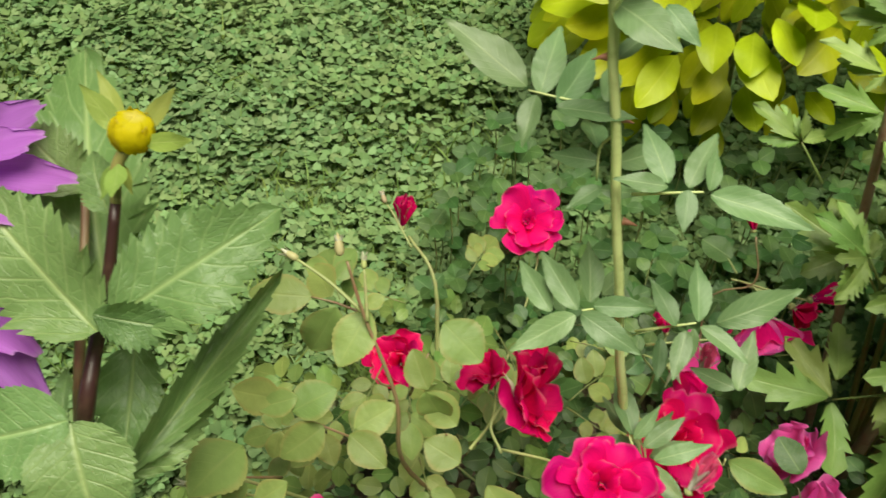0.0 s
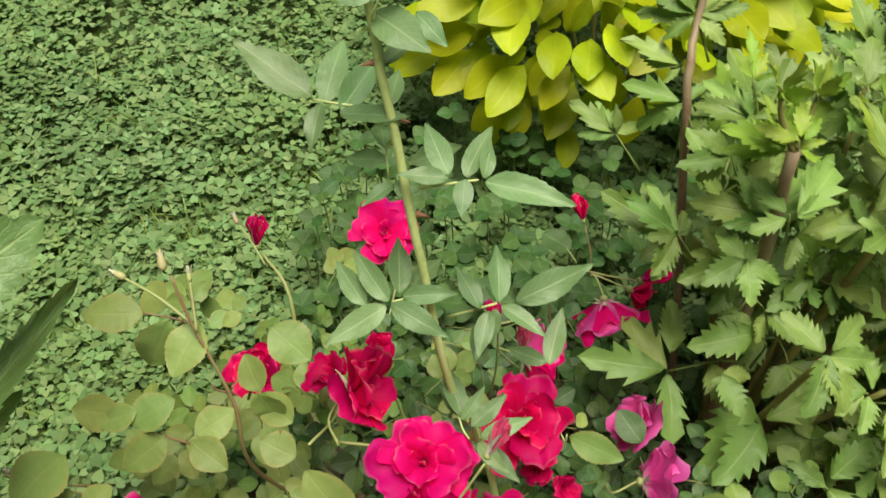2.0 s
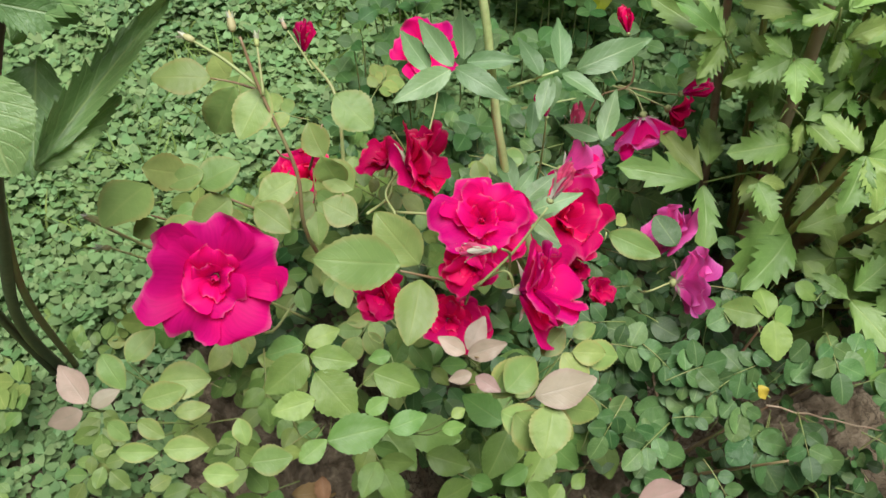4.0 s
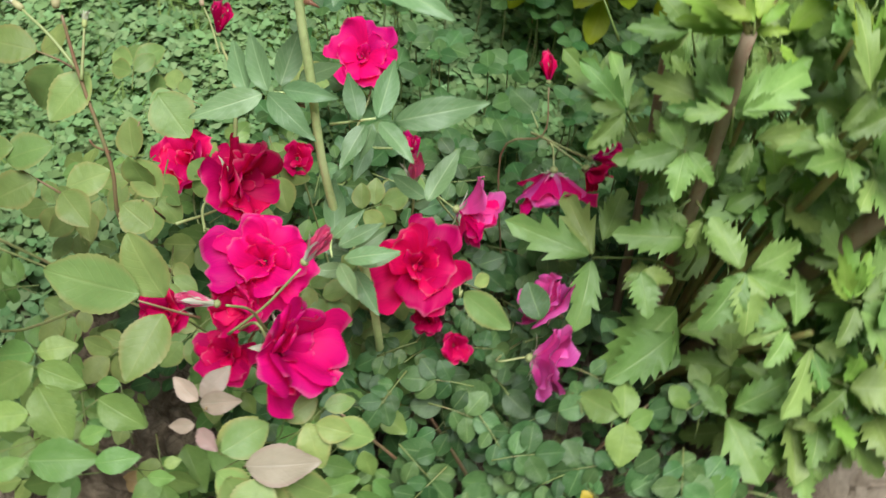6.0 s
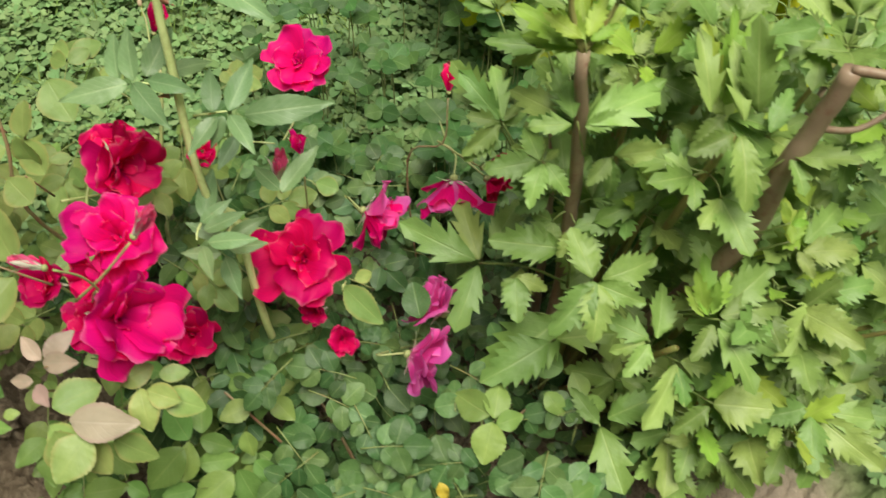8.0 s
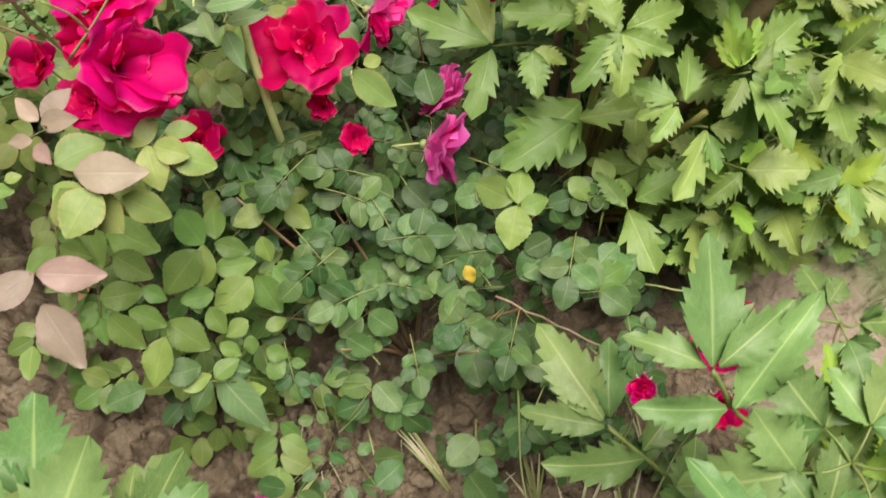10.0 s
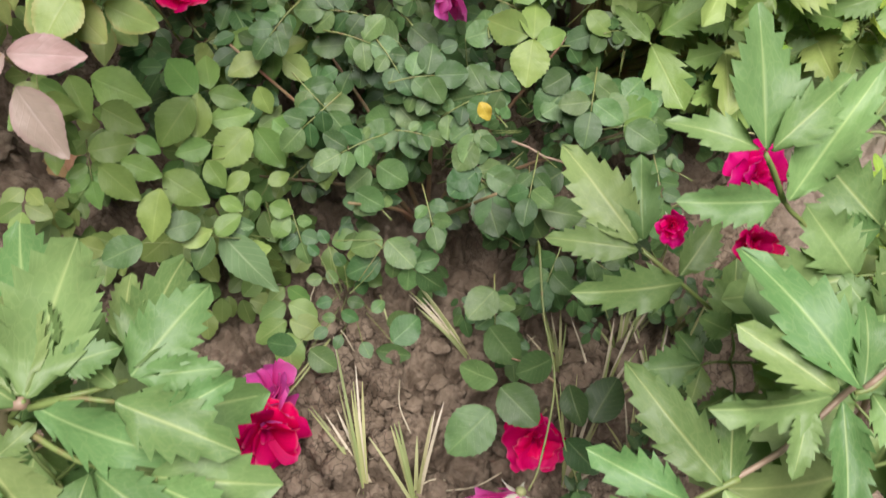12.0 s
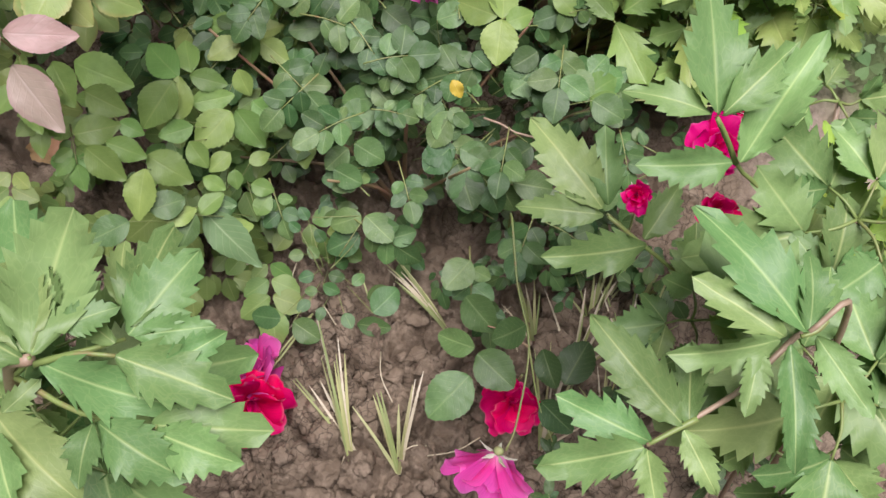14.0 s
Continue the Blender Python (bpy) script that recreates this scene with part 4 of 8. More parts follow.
rose_flower(bush, vec((-0.0391, 0.3803, 0.5170)), vec((-0.0407, 0.3896, 0.5240)) - vec((-0.0380, 0.3742, 0.5124)), 0.013, "pink", "closed", "closed pinkish-green rose bud", name="rose_bud")
rose_flower(bush, vec((-0.0765, 0.3851, 0.4976)), vec((-0.0869, 0.3897, 0.5000)) - vec((-0.0715, 0.3824, 0.4961)), 0.011, "pink", "closed", "closed green rose bud", name="rose_bud")
rose_flower(bush, vec((-0.0222, 0.3789, 0.4987)), vec((-0.0225, 0.3848, 0.5032)) - vec((-0.0218, 0.3744, 0.4953)), 0.008, "pink", "closed", "small closed green rose bud", name="rose_bud")
# half-open bud at the back
cane(bush, "cane", [FORK, (0.04, 0.44, 0.20), vec((0.0310, 0.5062, 0.2985)), vec((0.0035, 0.5568, 0.3091))], 0.003, 0.0014, STALK)
rose_flower(bush, vec((-0.0029, 0.5744, 0.3156)), (0.080, 0.429, 0.908), 0.032, "crimson", "bud", "half-open bright red rose bud", name="rose_bud")
cane(bush, "cane", [vec((0.0065, 0.5415, 0.3103)), vec((-0.0101, 0.5716, 0.3190)), vec((-0.0191, 0.5831, 0.3269))], 0.0012, 0.0009, STALK)
rose_flower(bush, vec((-0.0233, 0.5892, 0.3312)), vec((-0.0261, 0.5981, 0.3377)) - vec((-0.0191, 0.5831, 0.3269)), 0.010, "pink", "closed", "small closed green rose bud", name="rose_bud")
# open flowers
rose_flower(bush, vec((0.1335, 0.6330, 0.2507)), (-0.020, -0.422, 0.940), 0.041, "red", "flat", "flat open crimson-pink rose seen against the lawn", 20, [(0.10, 0.48, 0.12), vec((0.1464, 0.6042, 0.2029))])
rose_flower(bush, vec((0.0720, 0.3640, 0.3730)), (-0.55, 0.10, 0.75), 0.026, "crimson", "loose", "small red rose with ruffled petals beside a larger one", 10, vec((0.0579, 0.2839, 0.3965)))
rose_flower(bush, vec((0.1063, 0.3167, 0.4206)), (0.84, -0.10, 0.46), 0.040, "crimson", "side", "open red rose with ruffled petals seen from its side", 40, vec((0.0812, 0.2813, 0.3970)))
rose_flower(bush, vec((-0.0020, 0.4380, 0.2620)), (-0.1, -0.4, 0.8), 0.040, "crimson", "loose", "red rose half hidden by leaves", 60, [FORK, vec((0.0126, 0.4025, 0.2052))])
rose_flower(bush, vec((-0.0421, 0.1573, 0.4971)), (0.002, -0.737, 0.700), 0.043, "red", "five", "large open crimson-pink rose with spread petals", 44, [(-0.01, 0.26, 0.30), vec((-0.0177, 0.1625, 0.4215))])
rose_flower(bush, vec((0.1419, 0.2293, 0.4586)), (-0.08, -0.42, 0.90), 0.038, "red", "open", "open bright red rose with ruffled petals", 0, [vec((0.0814, 0.2831, 0.3984)), vec((0.1185, 0.2659, 0.4145))])
rose_flower(bush, vec((0.1316, 0.2057, 0.4330)), (-0.3, -0.6, 0.5), 0.027, "crimson", "loose", "small red rose under a larger one", 33, vec((0.1328, 0.2084, 0.3719)))
rose_flower(bush, vec((0.1817, 0.1720, 0.4505)), (0.80, -0.22, 0.42), 0.043, "red", "side", "open bright red rose seen from its side", 25, [vec((0.1309, 0.1961, 0.4128)), vec((0.1524, 0.1840, 0.4565))])
rose_flower(bush, vec((0.1480, 0.2720, 0.2280)), (0.30, -0.40, 0.80), 0.037, "crimson", "loose", "dark red rose under a larger one", 12, [(0.15, 0.31, 0.08), (0.15, 0.30, 0.15)])
rose_flower(bush, vec((0.0655, 0.2195, 0.3731)), (-0.2, -0.4, 0.7), 0.028, "crimson", "loose", "red rose under pale leaves", 44, [(0.09, 0.28, 0.16), (0.09, 0.26, 0.24)])
rose_flower(bush, vec((0.1182, 0.1949, 0.3726)), (-0.1, -0.4, 0.7), 0.026, "crimson", "loose", "red rose under pale leaves", 80, [(0.13, 0.26, 0.16), (0.13, 0.24, 0.24)])
rose_flower(bush, vec((0.2467, 0.3333, 0.3157)), (0.30, -0.44, 0.84), 0.047, "crimson", "open", "large open red rose with ruffled petals", 5, [(0.20, 0.36, 0.16), (0.225, 0.37, 0.24)])
rose_flower(bush, vec((0.2588, 0.3139, 0.2538)), (-0.1, -0.4, 0.6), 0.018, "crimson", "loose", "small dark red rose in the shade", 5, (0.22, 0.30, 0.10))
rose_flower(bush, vec((0.2874, 0.3079, 0.2238)), (0.1, -0.4, 0.6), 0.018, "crimson", "loose", "small dark red rose in the shade", 50, (0.24, 0.30, 0.10))
rose_flower(bush, vec((0.1176, 0.4141, 0.3302)), (0.1, -0.4, 0.6), 0.018, "crimson", "loose", "small dark red rose behind the shoot", 50, (0.16, 0.38, 0.15))
# buds among the flowers
cane(bush, "flower_stalk", [vec((0.1329, 0.1809, 0.4392)), vec((0.1583, 0.1890, 0.4727)), vec((0.1796, 0.2023, 0.5040))], 0.0011, 0.0008, STALK)
rose_flower(bush, vec((0.1850, 0.2088, 0.5139)), vec((0.1897, 0.2120, 0.5216)) - vec((0.1803, 0.2037, 0.5049)), 0.026, "blush", "bud", "opening rose bud with pale sepals", name="rose_bud")
cane(bush, "flower_stalk", [vec((0.1575, 0.1866, 0.4412)), vec((0.1530, 0.1780, 0.4850)), vec((0.1440, 0.1668, 0.5085))], 0.0010, 0.0008, STALK)
rose_flower(bush, vec((0.1310, 0.1660, 0.5100)), (-0.95, -0.05, 0.10), 0.024, "blush", "bud", "opening rose bud with white-edged sepals", name="rose_bud")
cane(bush, "flower_stalk", [vec((0.2380, 0.3214, 0.4283)), vec((0.2356, 0.3265, 0.4318)), vec((0.2333, 0.3297, 0.4341))], 0.0013, 0.001, STALK)
rose_flower(bush, vec((0.2312, 0.3337, 0.4370)), (-0.05, 0.3, 0.9), 0.026, "blush", "bud", "pale pink opening rose bud", name="rose_bud")
rose_flower(bush, vec((0.2233, 0.4018, 0.3864)), (-0.2, 0.2, 0.9), 0.022, "red", "bud", "small red opening rose bud", name="rose_bud", stalk_to=(0.225, 0.40, 0.25))
# buds low at the near side
cane(bush, "cane", [(0.0, 0.30, 0.20), vec((-0.1336, 0.2526, 0.4300)), vec((-0.1442, 0.2578, 0.4339))], 0.0015, 0.001, STALK)
rose_flower(bush, vec((-0.1482, 0.2599, 0.4354)), vec((-0.1571, 0.2607, 0.4359)) - vec((-0.1395, 0.2557, 0.4323)), 0.011, "pink", "closed", "closed green rose bud", name="rose_bud")
rose_flower(bush, vec((-0.1391, 0.2419, 0.4215)), vec((-0.1449, 0.2425, 0.4218)) - vec((-0.1313, 0.2420, 0.4217)), 0.008, "pink", "closed", "small closed green rose bud", name="rose_bud", stalk_to=(0.0, 0.30, 0.20))

# leaves of the left sprigs
leaf(bush, L_PALE, [vec((0.0005, 0.3198, 0.4241)), vec((-0.0078, 0.3164, 0.4333)), vec((-0.0111, 0.3173, 0.4399))], [(vec((-0.0183, 0.3565, 0.4693)), vec((-0.0393, 0.3196, 0.4513)), 0.9)], CANE_RED)
leaf(bush, L_PALE, [vec((-0.0229, 0.3553, 0.4679)), vec((-0.0421, 0.3617, 0.4707)), vec((-0.0611, 0.3659, 0.4719))], [
    (vec((-0.0602, 0.3658, 0.4719)), vec((-0.1062, 0.3650, 0.4789)), 0.95), (vec((-0.0423, 0.3593, 0.4688)), vec((-0.0635, 0.3430, 0.4287)), 1.0), (vec((-0.0472, 0.3684, 0.4690)), vec((-0.0640, 0.4035, 0.4625)), 1.0)], CANE_RED)
leaf(bush, L_PALE, [vec((0.0095, 0.3169, 0.4039)), vec((0.0195, 0.3222, 0.4407)), vec((0.0255, 0.3306, 0.4541))], [
    (vec((0.0360, 0.3479, 0.4686)), vec((0.0646, 0.3244, 0.4536)), 1.25), (vec((0.0257, 0.3096, 0.4380)), vec((0.0128, 0.3363, 0.4508)), 1.0), (vec((0.0244, 0.3037, 0.4460)), vec((0.0384, 0.2947, 0.4153)), 1.0)], CANE_RED)
leaf(bush, L_PALE, [vec((0.0072, 0.2843, 0.3786)), vec((-0.0265, 0.2935, 0.3946)), vec((-0.0703, 0.2978, 0.4185))], [
    (vec((-0.0817, 0.3079, 0.4250)), vec((-0.1161, 0.3076, 0.4337)), 1.15), (vec((-0.0693, 0.3082, 0.4266)), vec((-0.0994, 0.3000, 0.4233)), 1.0), (vec((-0.0737, 0.3000, 0.4198)), vec((-0.0416, 0.3127, 0.4331)), 1.1),
    (vec((-0.0500, 0.2931, 0.4108)), vec((-0.0782, 0.2682, 0.4075)), 1.15), (vec((-0.0314, 0.2903, 0.4043)), vec((-0.0037, 0.2665, 0.4017)), 1.0), (vec((-0.0280, 0.2934, 0.4071)), vec((0.0022, 0.3089, 0.4159)), 1.1)], CANE_RED)
leaf(bush, L_PALE, [(0.03, 0.33, 0.24), vec((-0.0798, 0.2035, 0.4842)), vec((-0.0861, 0.2160, 0.4932))], [
    (vec((-0.0856, 0.2293, 0.5098)), vec((-0.1122, 0.1987, 0.5150)), 1.3), (vec((-0.0827, 0.2127, 0.4910)), vec((-0.1001, 0.2058, 0.4838)), 1.1), (vec((-0.0780, 0.2033, 0.4843)), vec((-0.0585, 0.2129, 0.4938)), 1.0)], CANE_RED)
leaf(bush, L_PALE, [(0.06, 0.34, 0.24), vec((0.0469, 0.2839, 0.4142)), vec((0.0395, 0.2796, 0.4291))], [
    (vec((0.0500, 0.2629, 0.4174)), vec((0.0239, 0.2762, 0.4248)), 1.2), (vec((0.0475, 0.2908, 0.4196)), vec((0.0228, 0.3112, 0.4326)), 1.0)], CANE_RED)
# broad leaves close to the lens
leaf(bush, L_PALE, [vec((0.1199, 0.1908, 0.4329)), vec((0.0975, 0.1791, 0.4595)), vec((0.0789, 0.1787, 0.4698))], [
    (vec((0.0792, 0.1822, 0.4725)), vec((0.0243, 0.1748, 0.4924)), 0.9), (vec((0.0925, 0.1867, 0.4647)), vec((0.0631, 0.2110, 0.4929)), 0.9), (vec((0.0936, 0.1783, 0.4584)), vec((0.0826, 0.1314, 0.4528)), 0.85)], CANE_RED)
leaf(bush, L_TINT, [(0.10, 0.22, 0.28), vec((0.1487, 0.1328, 0.4063)), vec((0.1311, 0.1304, 0.4300))], [
    (vec((0.1229, 0.1376, 0.4233)), vec((0.1042, 0.1474, 0.4312)), 0.9), (vec((0.1247, 0.1396, 0.4246)), vec((0.1389, 0.1593, 0.4366)), 0.9), (vec((0.1245, 0.1363, 0.4224)), vec((0.1515, 0.1383, 0.4338)), 0.85)], CANE_RED, tilt=0.08)
leaf(bush, L_TINT, [(0.11, 0.18, 0.28), vec((0.1334, 0.1121, 0.4058)), vec((0.1277, 0.1150, 0.4201))], [
    (vec((0.1260, 0.1211, 0.4242)), vec((0.1095, 0.1173, 0.4229)), 0.9), (vec((0.1284, 0.1194, 0.4229)), vec((0.1440, 0.1063, 0.4252)), 0.9)], CANE_RED, tilt=0.08)
leaf(bush, L_TINT, [(0.13, 0.15, 0.25), vec((0.1700, 0.1192, 0.4192)), vec((0.1659, 0.0990, 0.4300))], [
    (vec((0.1659, 0.0984, 0.4316)), vec((0.2109, 0.1047, 0.4380)), 0.95)], CANE_RED, tilt=0.08)
leaf(bush, L_PALE, [(0.13, 0.15, 0.25), vec((0.1873, 0.1192, 0.4192)), vec((0.1822, 0.1083, 0.4247))], [
    (vec((0.1796, 0.0957, 0.4231)), vec((0.1702, 0.0601, 0.4198)), 1.1), (vec((0.1630, 0.1240, 0.4240)), vec((0.1431, 0.1100, 0.4169)), 1.0)], CANE_RED, tilt=0.08)
leaf(bush, L_TINT, [(0.13, 0.12, 0.22), (0.1783, 0.0086, 0.4662), (0.1997, 0.0017, 0.4880)], [
    ((0.2032, 0.0021, 0.4899), (0.2364, 0.0119, 0.4818), 0.85), ((0.2106, -0.0122, 0.4844), (0.2381, -0.0370, 0.4680), 0.95), ((0.2010, 0.0028, 0.4878), (0.1817, -0.0248, 0.4861), 0.8)], CANE_RED, tilt=0.08)
leaf(bush, L_PALE, [vec((0.2822, 0.3419, 0.2779)), vec((0.2838, 0.3263, 0.2851)), vec((0.2843, 0.3278, 0.2956))], [
    (vec((0.2857, 0.3253, 0.2976)), vec((0.3304, 0.2969, 0.2968)), 0.75), (vec((0.2939, 0.3333, 0.2995)), vec((0.3072, 0.3480, 0.2962)), 0.9)], CANE_GREEN)


# ---- leaves by rule inside the rose bushes ----
def fill(plant, shapes, count, middle, half, size, seed_gap, hint=(0, -0.45, 0.9), width=1.0, stalk=LEAF_STALK, skip=None, pairs=(2, 2, 3), droop=0.25, top=None, into=None):
    """Rose leaves set through a rounded crown, each pointing outwards, with a least gap between them."""
    made, tries = [], 0
    c = Vector(middle)
    while len(made) < count and tries < count * 60:
        tries += 1
        d = Vector((rng.gauss(0, 1), rng.gauss(0, 1), rng.gauss(0, 1))).normalized()
        if d.z < -0.15:
            continue
        k = rng.uniform(0.55, 1.0) ** 0.5
        p = c + Vector((d.x * half[0], d.y * half[1], d.z * half[2])) * k
        if top is not None:
            p.z = min(p.z, top(p.x, p.y) - rng.uniform(0, 0.03))
        if p.z < 0.01 or any((p - q).length < seed_gap for q in made) or (skip and skip(p)):
            continue
        made.append(p)
        out = Vector((d.x, d.y, 0)) + Vector((rng.uniform(-0.7, 0.7), rng.uniform(-0.7, 0.7), 0))
        out = out.normalized() * size * rng.uniform(1.2, 1.8)
        s = size * rng.uniform(0.75, 1.2)
        rose_spray(plant, shapes, p, p + out + Vector((0, 0, -droop * size * rng.uniform(-0.3, 1.2))), s, rng.choice(pairs), hint, stalk, width=width, into=into)
    return made


fill(bush, L_PALE, 24, (0.04, 0.42, 0.20), (0.17, 0.15, 0.16), 0.031, 0.038)
fill(bush, L_MID, 26, (0.03, 0.30, 0.14), (0.16, 0.16, 0.17), 0.031, 0.038)
fill(bush, L_DARK, 18, (0.17, 0.42, 0.12), (0.16, 0.17, 0.14), 0.026, 0.038)


def foliage(plant, mat, poses, label, wide=0.72):
    """The leaves too many to pick apart, joined into one part of the plant."""
    k = leaf_shape("foliage", mat, wide=wide, teeth=4, tooth=0.03, fold=0.18, curl=0.16, seed=5)
    verts = [tuple(w.co) for w in k.vertices]
    faces = [tuple(q.vertices) for q in k.polygons]
    uvs = [(0.0, 0.0)] * len(verts)
    for lp, q in zip(k.loops, k.uv_layers[0].data):
        uvs[lp.vertex_index] = tuple(q.uv)
    ob = child("foliage", scatter("foliage", mat, verts, faces, uvs, poses), plant, Matrix.Identity(4), label)
    return tagged(ob, kind="stuff")


many = []
fill(bush, L_PALE, 18, (0.04, 0.40, 0.10), (0.19, 0.18, 0.14), 0.030, 0.026, into=many)
fill(bush, L_PALE, 20, (0.06, 0.27, 0.07), (0.17, 0.16, 0.14), 0.030, 0.026, into=many)
fill(bush, L_PALE, 26, (-0.24, 0.28, -0.02), (0.16, 0.14, 0.13), 0.030, 0.03, into=many)
foliage(bush, ROSE_PALE_MANY, many, "pale green rose leaves deeper in the bush")
many = []
fill(bush, L_DARK, 90, (0.16, 0.40, 0.08), (0.20, 0.20, 0.15), 0.027, 0.024, into=many)
foliage(bush, ROSE_DARK_MANY, many, "dark green rose leaves deeper in the bush")

# ---- the low dark rose bush ----
low = thing("rose_bush", (0.37, 0.20, -0.012), "low rose bush with many small dark green leaves", "rose")
for k in range(9):
    a = 0.7 * k + 0.2
    e = Vector((0.37 + 0.15 * math.cos(a) * 1.2, 0.22 + 0.10 * math.sin(a), 0.15 + 0.06 * math.sin(2.1 * k)))
    cane(low, "cane", [(0.37 + 0.01 * math.cos(a), 0.20 + 0.01 * math.sin(a), -0.012), (0.37 + 0.06 * math.cos(a), 0.20 + 0.04 * math.sin(a), 0.08), e], 0.0028, 0.0012, CANE_RED)


def low_top(x, y):
    """The crown's height: full at the back, falling to the bare ground in front."""
    return 0.225 * max(0.05, min(1.0, (y + 0.01) / 0.22)) - 0.05 * max(0, abs(x - 0.36) - 0.16) / 0.1


def low_leaves(count, xs, ys, size, gap, shapes, pairs, into=None, deep=0.45, high=1.0):
    made, tries = [], 0
    while len(made) < count and tries < count * 50:
        tries += 1
        x, y = rng.uniform(*xs), rng.uniform(*ys)
        z = low_top(x, y) * rng.uniform(deep, high) ** 0.6
        p = Vector((x, y, z))
        if z < 0.012 or any((p - q).length < gap for q in made):
            continue
        made.append(p)
        a = rng.uniform(0, 6.283)
        s = size * rng.uniform(0.7, 1.25)
        rose_spray(low, shapes, p, p + Vector((math.cos(a), math.sin(a) - 0.25, rng.uniform(-0.5, 0.15))) * s * 1.5, s, rng.choice(pairs), (0, -0.4, 0.9), into=into)


low_leaves(40, (0.24, 0.62), (0.12, 0.34), 0.0240, 0.032, L_DARK, (2, 2, 3), deep=0.85)
low_leaves(14, (0.14, 0.58), (0.10, 0.34), 0.028, 0.034, L_DARK, (2, 2, 3), deep=0.85)
many = []
low_leaves(70, (0.13, 0.64), (0.11, 0.42), 0.020, 0.021, L_DARK, (2, 3, 3), many, 0.05, 0.36)
low_leaves(30, (0.08, 0.60), (0.11, 0.38), 0.026, 0.026, L_DARK, (2, 2, 3), many, 0.05, 0.36)
low_leaves(26, (0.46, 0.63), (0.08, 0.20), 0.018, 0.020, L_DARK, (2, 3, 3), many, 0.25, 0.85)
foliage(low, ROSE_DARK_MANY, many, "small dark green rose leaves deeper in the bush")
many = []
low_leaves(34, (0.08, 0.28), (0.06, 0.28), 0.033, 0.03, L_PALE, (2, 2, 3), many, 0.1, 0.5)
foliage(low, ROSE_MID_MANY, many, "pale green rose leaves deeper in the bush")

# ---- the rose bush with magenta flowers, behind ----
back = thing("rose_bush", (0.33, 0.50, -0.012), "rose bush with drooping magenta flowers and few leaves", "rose")
cane(back, "cane", [(0.33, 0.50, -0.012), (0.33, 0.47, 0.10), vec((0.3012, 0.5010, 0.2782)), vec((0.3366, 0.4981, 0.3217)), vec((0.3332, 0.5257, 0.3582))], 0.0012, 0.0008, CANE_RED)
rose_flower(back, vec((0.3307, 0.5363, 0.3654)), (-0.183, 0.504, 0.826), 0.025, "crimson", "bud", "small red rose bud on a thin stalk", name="rose_bud")
rose_flower(back, vec((0.3560, 0.4755, 0.2787)), (0.101, -0.564, -0.676), 0.044, "pink", "droop", "drooping magenta rose seen from behind", 20, [vec((0.3272, 0.5234, 0.2934)), vec((0.3484, 0.5127, 0.2938))], second="red")
rose_flower(back, vec((0.3977, 0.4936, 0.2782)), (0.5, -0.3, -0.1), 0.024, "crimson", "loose", "red rose behind a magenta one", 20, vec((0.3449, 0.5166, 0.2901)))
rose_flower(back, vec((0.3921, 0.4752, 0.3331)), (0.850, 0.027, 0.430), 0.034, "red", "bud", "closed red rose pointing sideways", 0, [vec((0.3307, 0.5161, 0.3008)), vec((0.3604, 0.4942, 0.3125))])
rose_flower(back, vec((0.2852, 0.4506, 0.2340)), (0.808, -0.043, -0.327), 0.042, "pink", "side", "drooping magenta rose seen from its side", 0, [(0.29, 0.47, 0.16), vec((0.2447, 0.4721, 0.2272))], second="red")
rose_flower(back, vec((0.3753, 0.2967, 0.2460)), (0.829, -0.10, 0.02), 0.041, "pink", "side", "drooping magenta-pink rose seen from behind", 8, [(0.36, 0.38, 0.12), vec((0.3269, 0.2953, 0.2365))])
rose_flower(back, vec((0.3647, 0.3582, 0.2514)), (-0.55, 0.20, 0.40), 0.036, "pink", "side", "magenta-pink rose half hidden by a leaf", 8, [(0.37, 0.42, 0.12), vec((0.3833, 0.3534, 0.2348))])
leaf(back, L_DARK, [vec((0.3661, 0.3445, 0.2542)), vec((0.3629, 0.3436, 0.2598)), vec((0.3597, 0.3427, 0.2655))], [(vec((0.3599, 0.3280, 0.2678)), vec((0.3430, 0.3592, 0.2775)), 1.0)], STALK)
leaf(back, L_PALE, [(0.36, 0.40, 0.15), vec((0.2832, 0.3430, 0.2713)), vec((0.2855, 0.3429, 0.2830))], [(vec((0.2322, 0.4769, 0.2313)), vec((0.2059, 0.4785, 0.2342)), 1.1)], STALK)
fill(back, L_DARK, 34, (0.30, 0.52, 0.05), (0.16, 0.14, 0.14), 0.027, 0.036)
many = []
fill(back, L_DARK, 70, (0.32, 0.50, 0.02), (0.20, 0.18, 0.12), 0.027, 0.024, into=many)
foliage(back, ROSE_DARK_MANY, many, "dark green rose leaves deeper in the bush")
leaf(back, L_DARK, [vec((0.3337, 0.5293, 0.2945)), vec((0.3277, 0.5378, 0.3006)), vec((0.3241, 0.5419, 0.3036))], [(vec((0.3283, 0.5419, 0.3032)), vec((0.3013, 0.5634, 0.3074)), 1.2)], STALK)

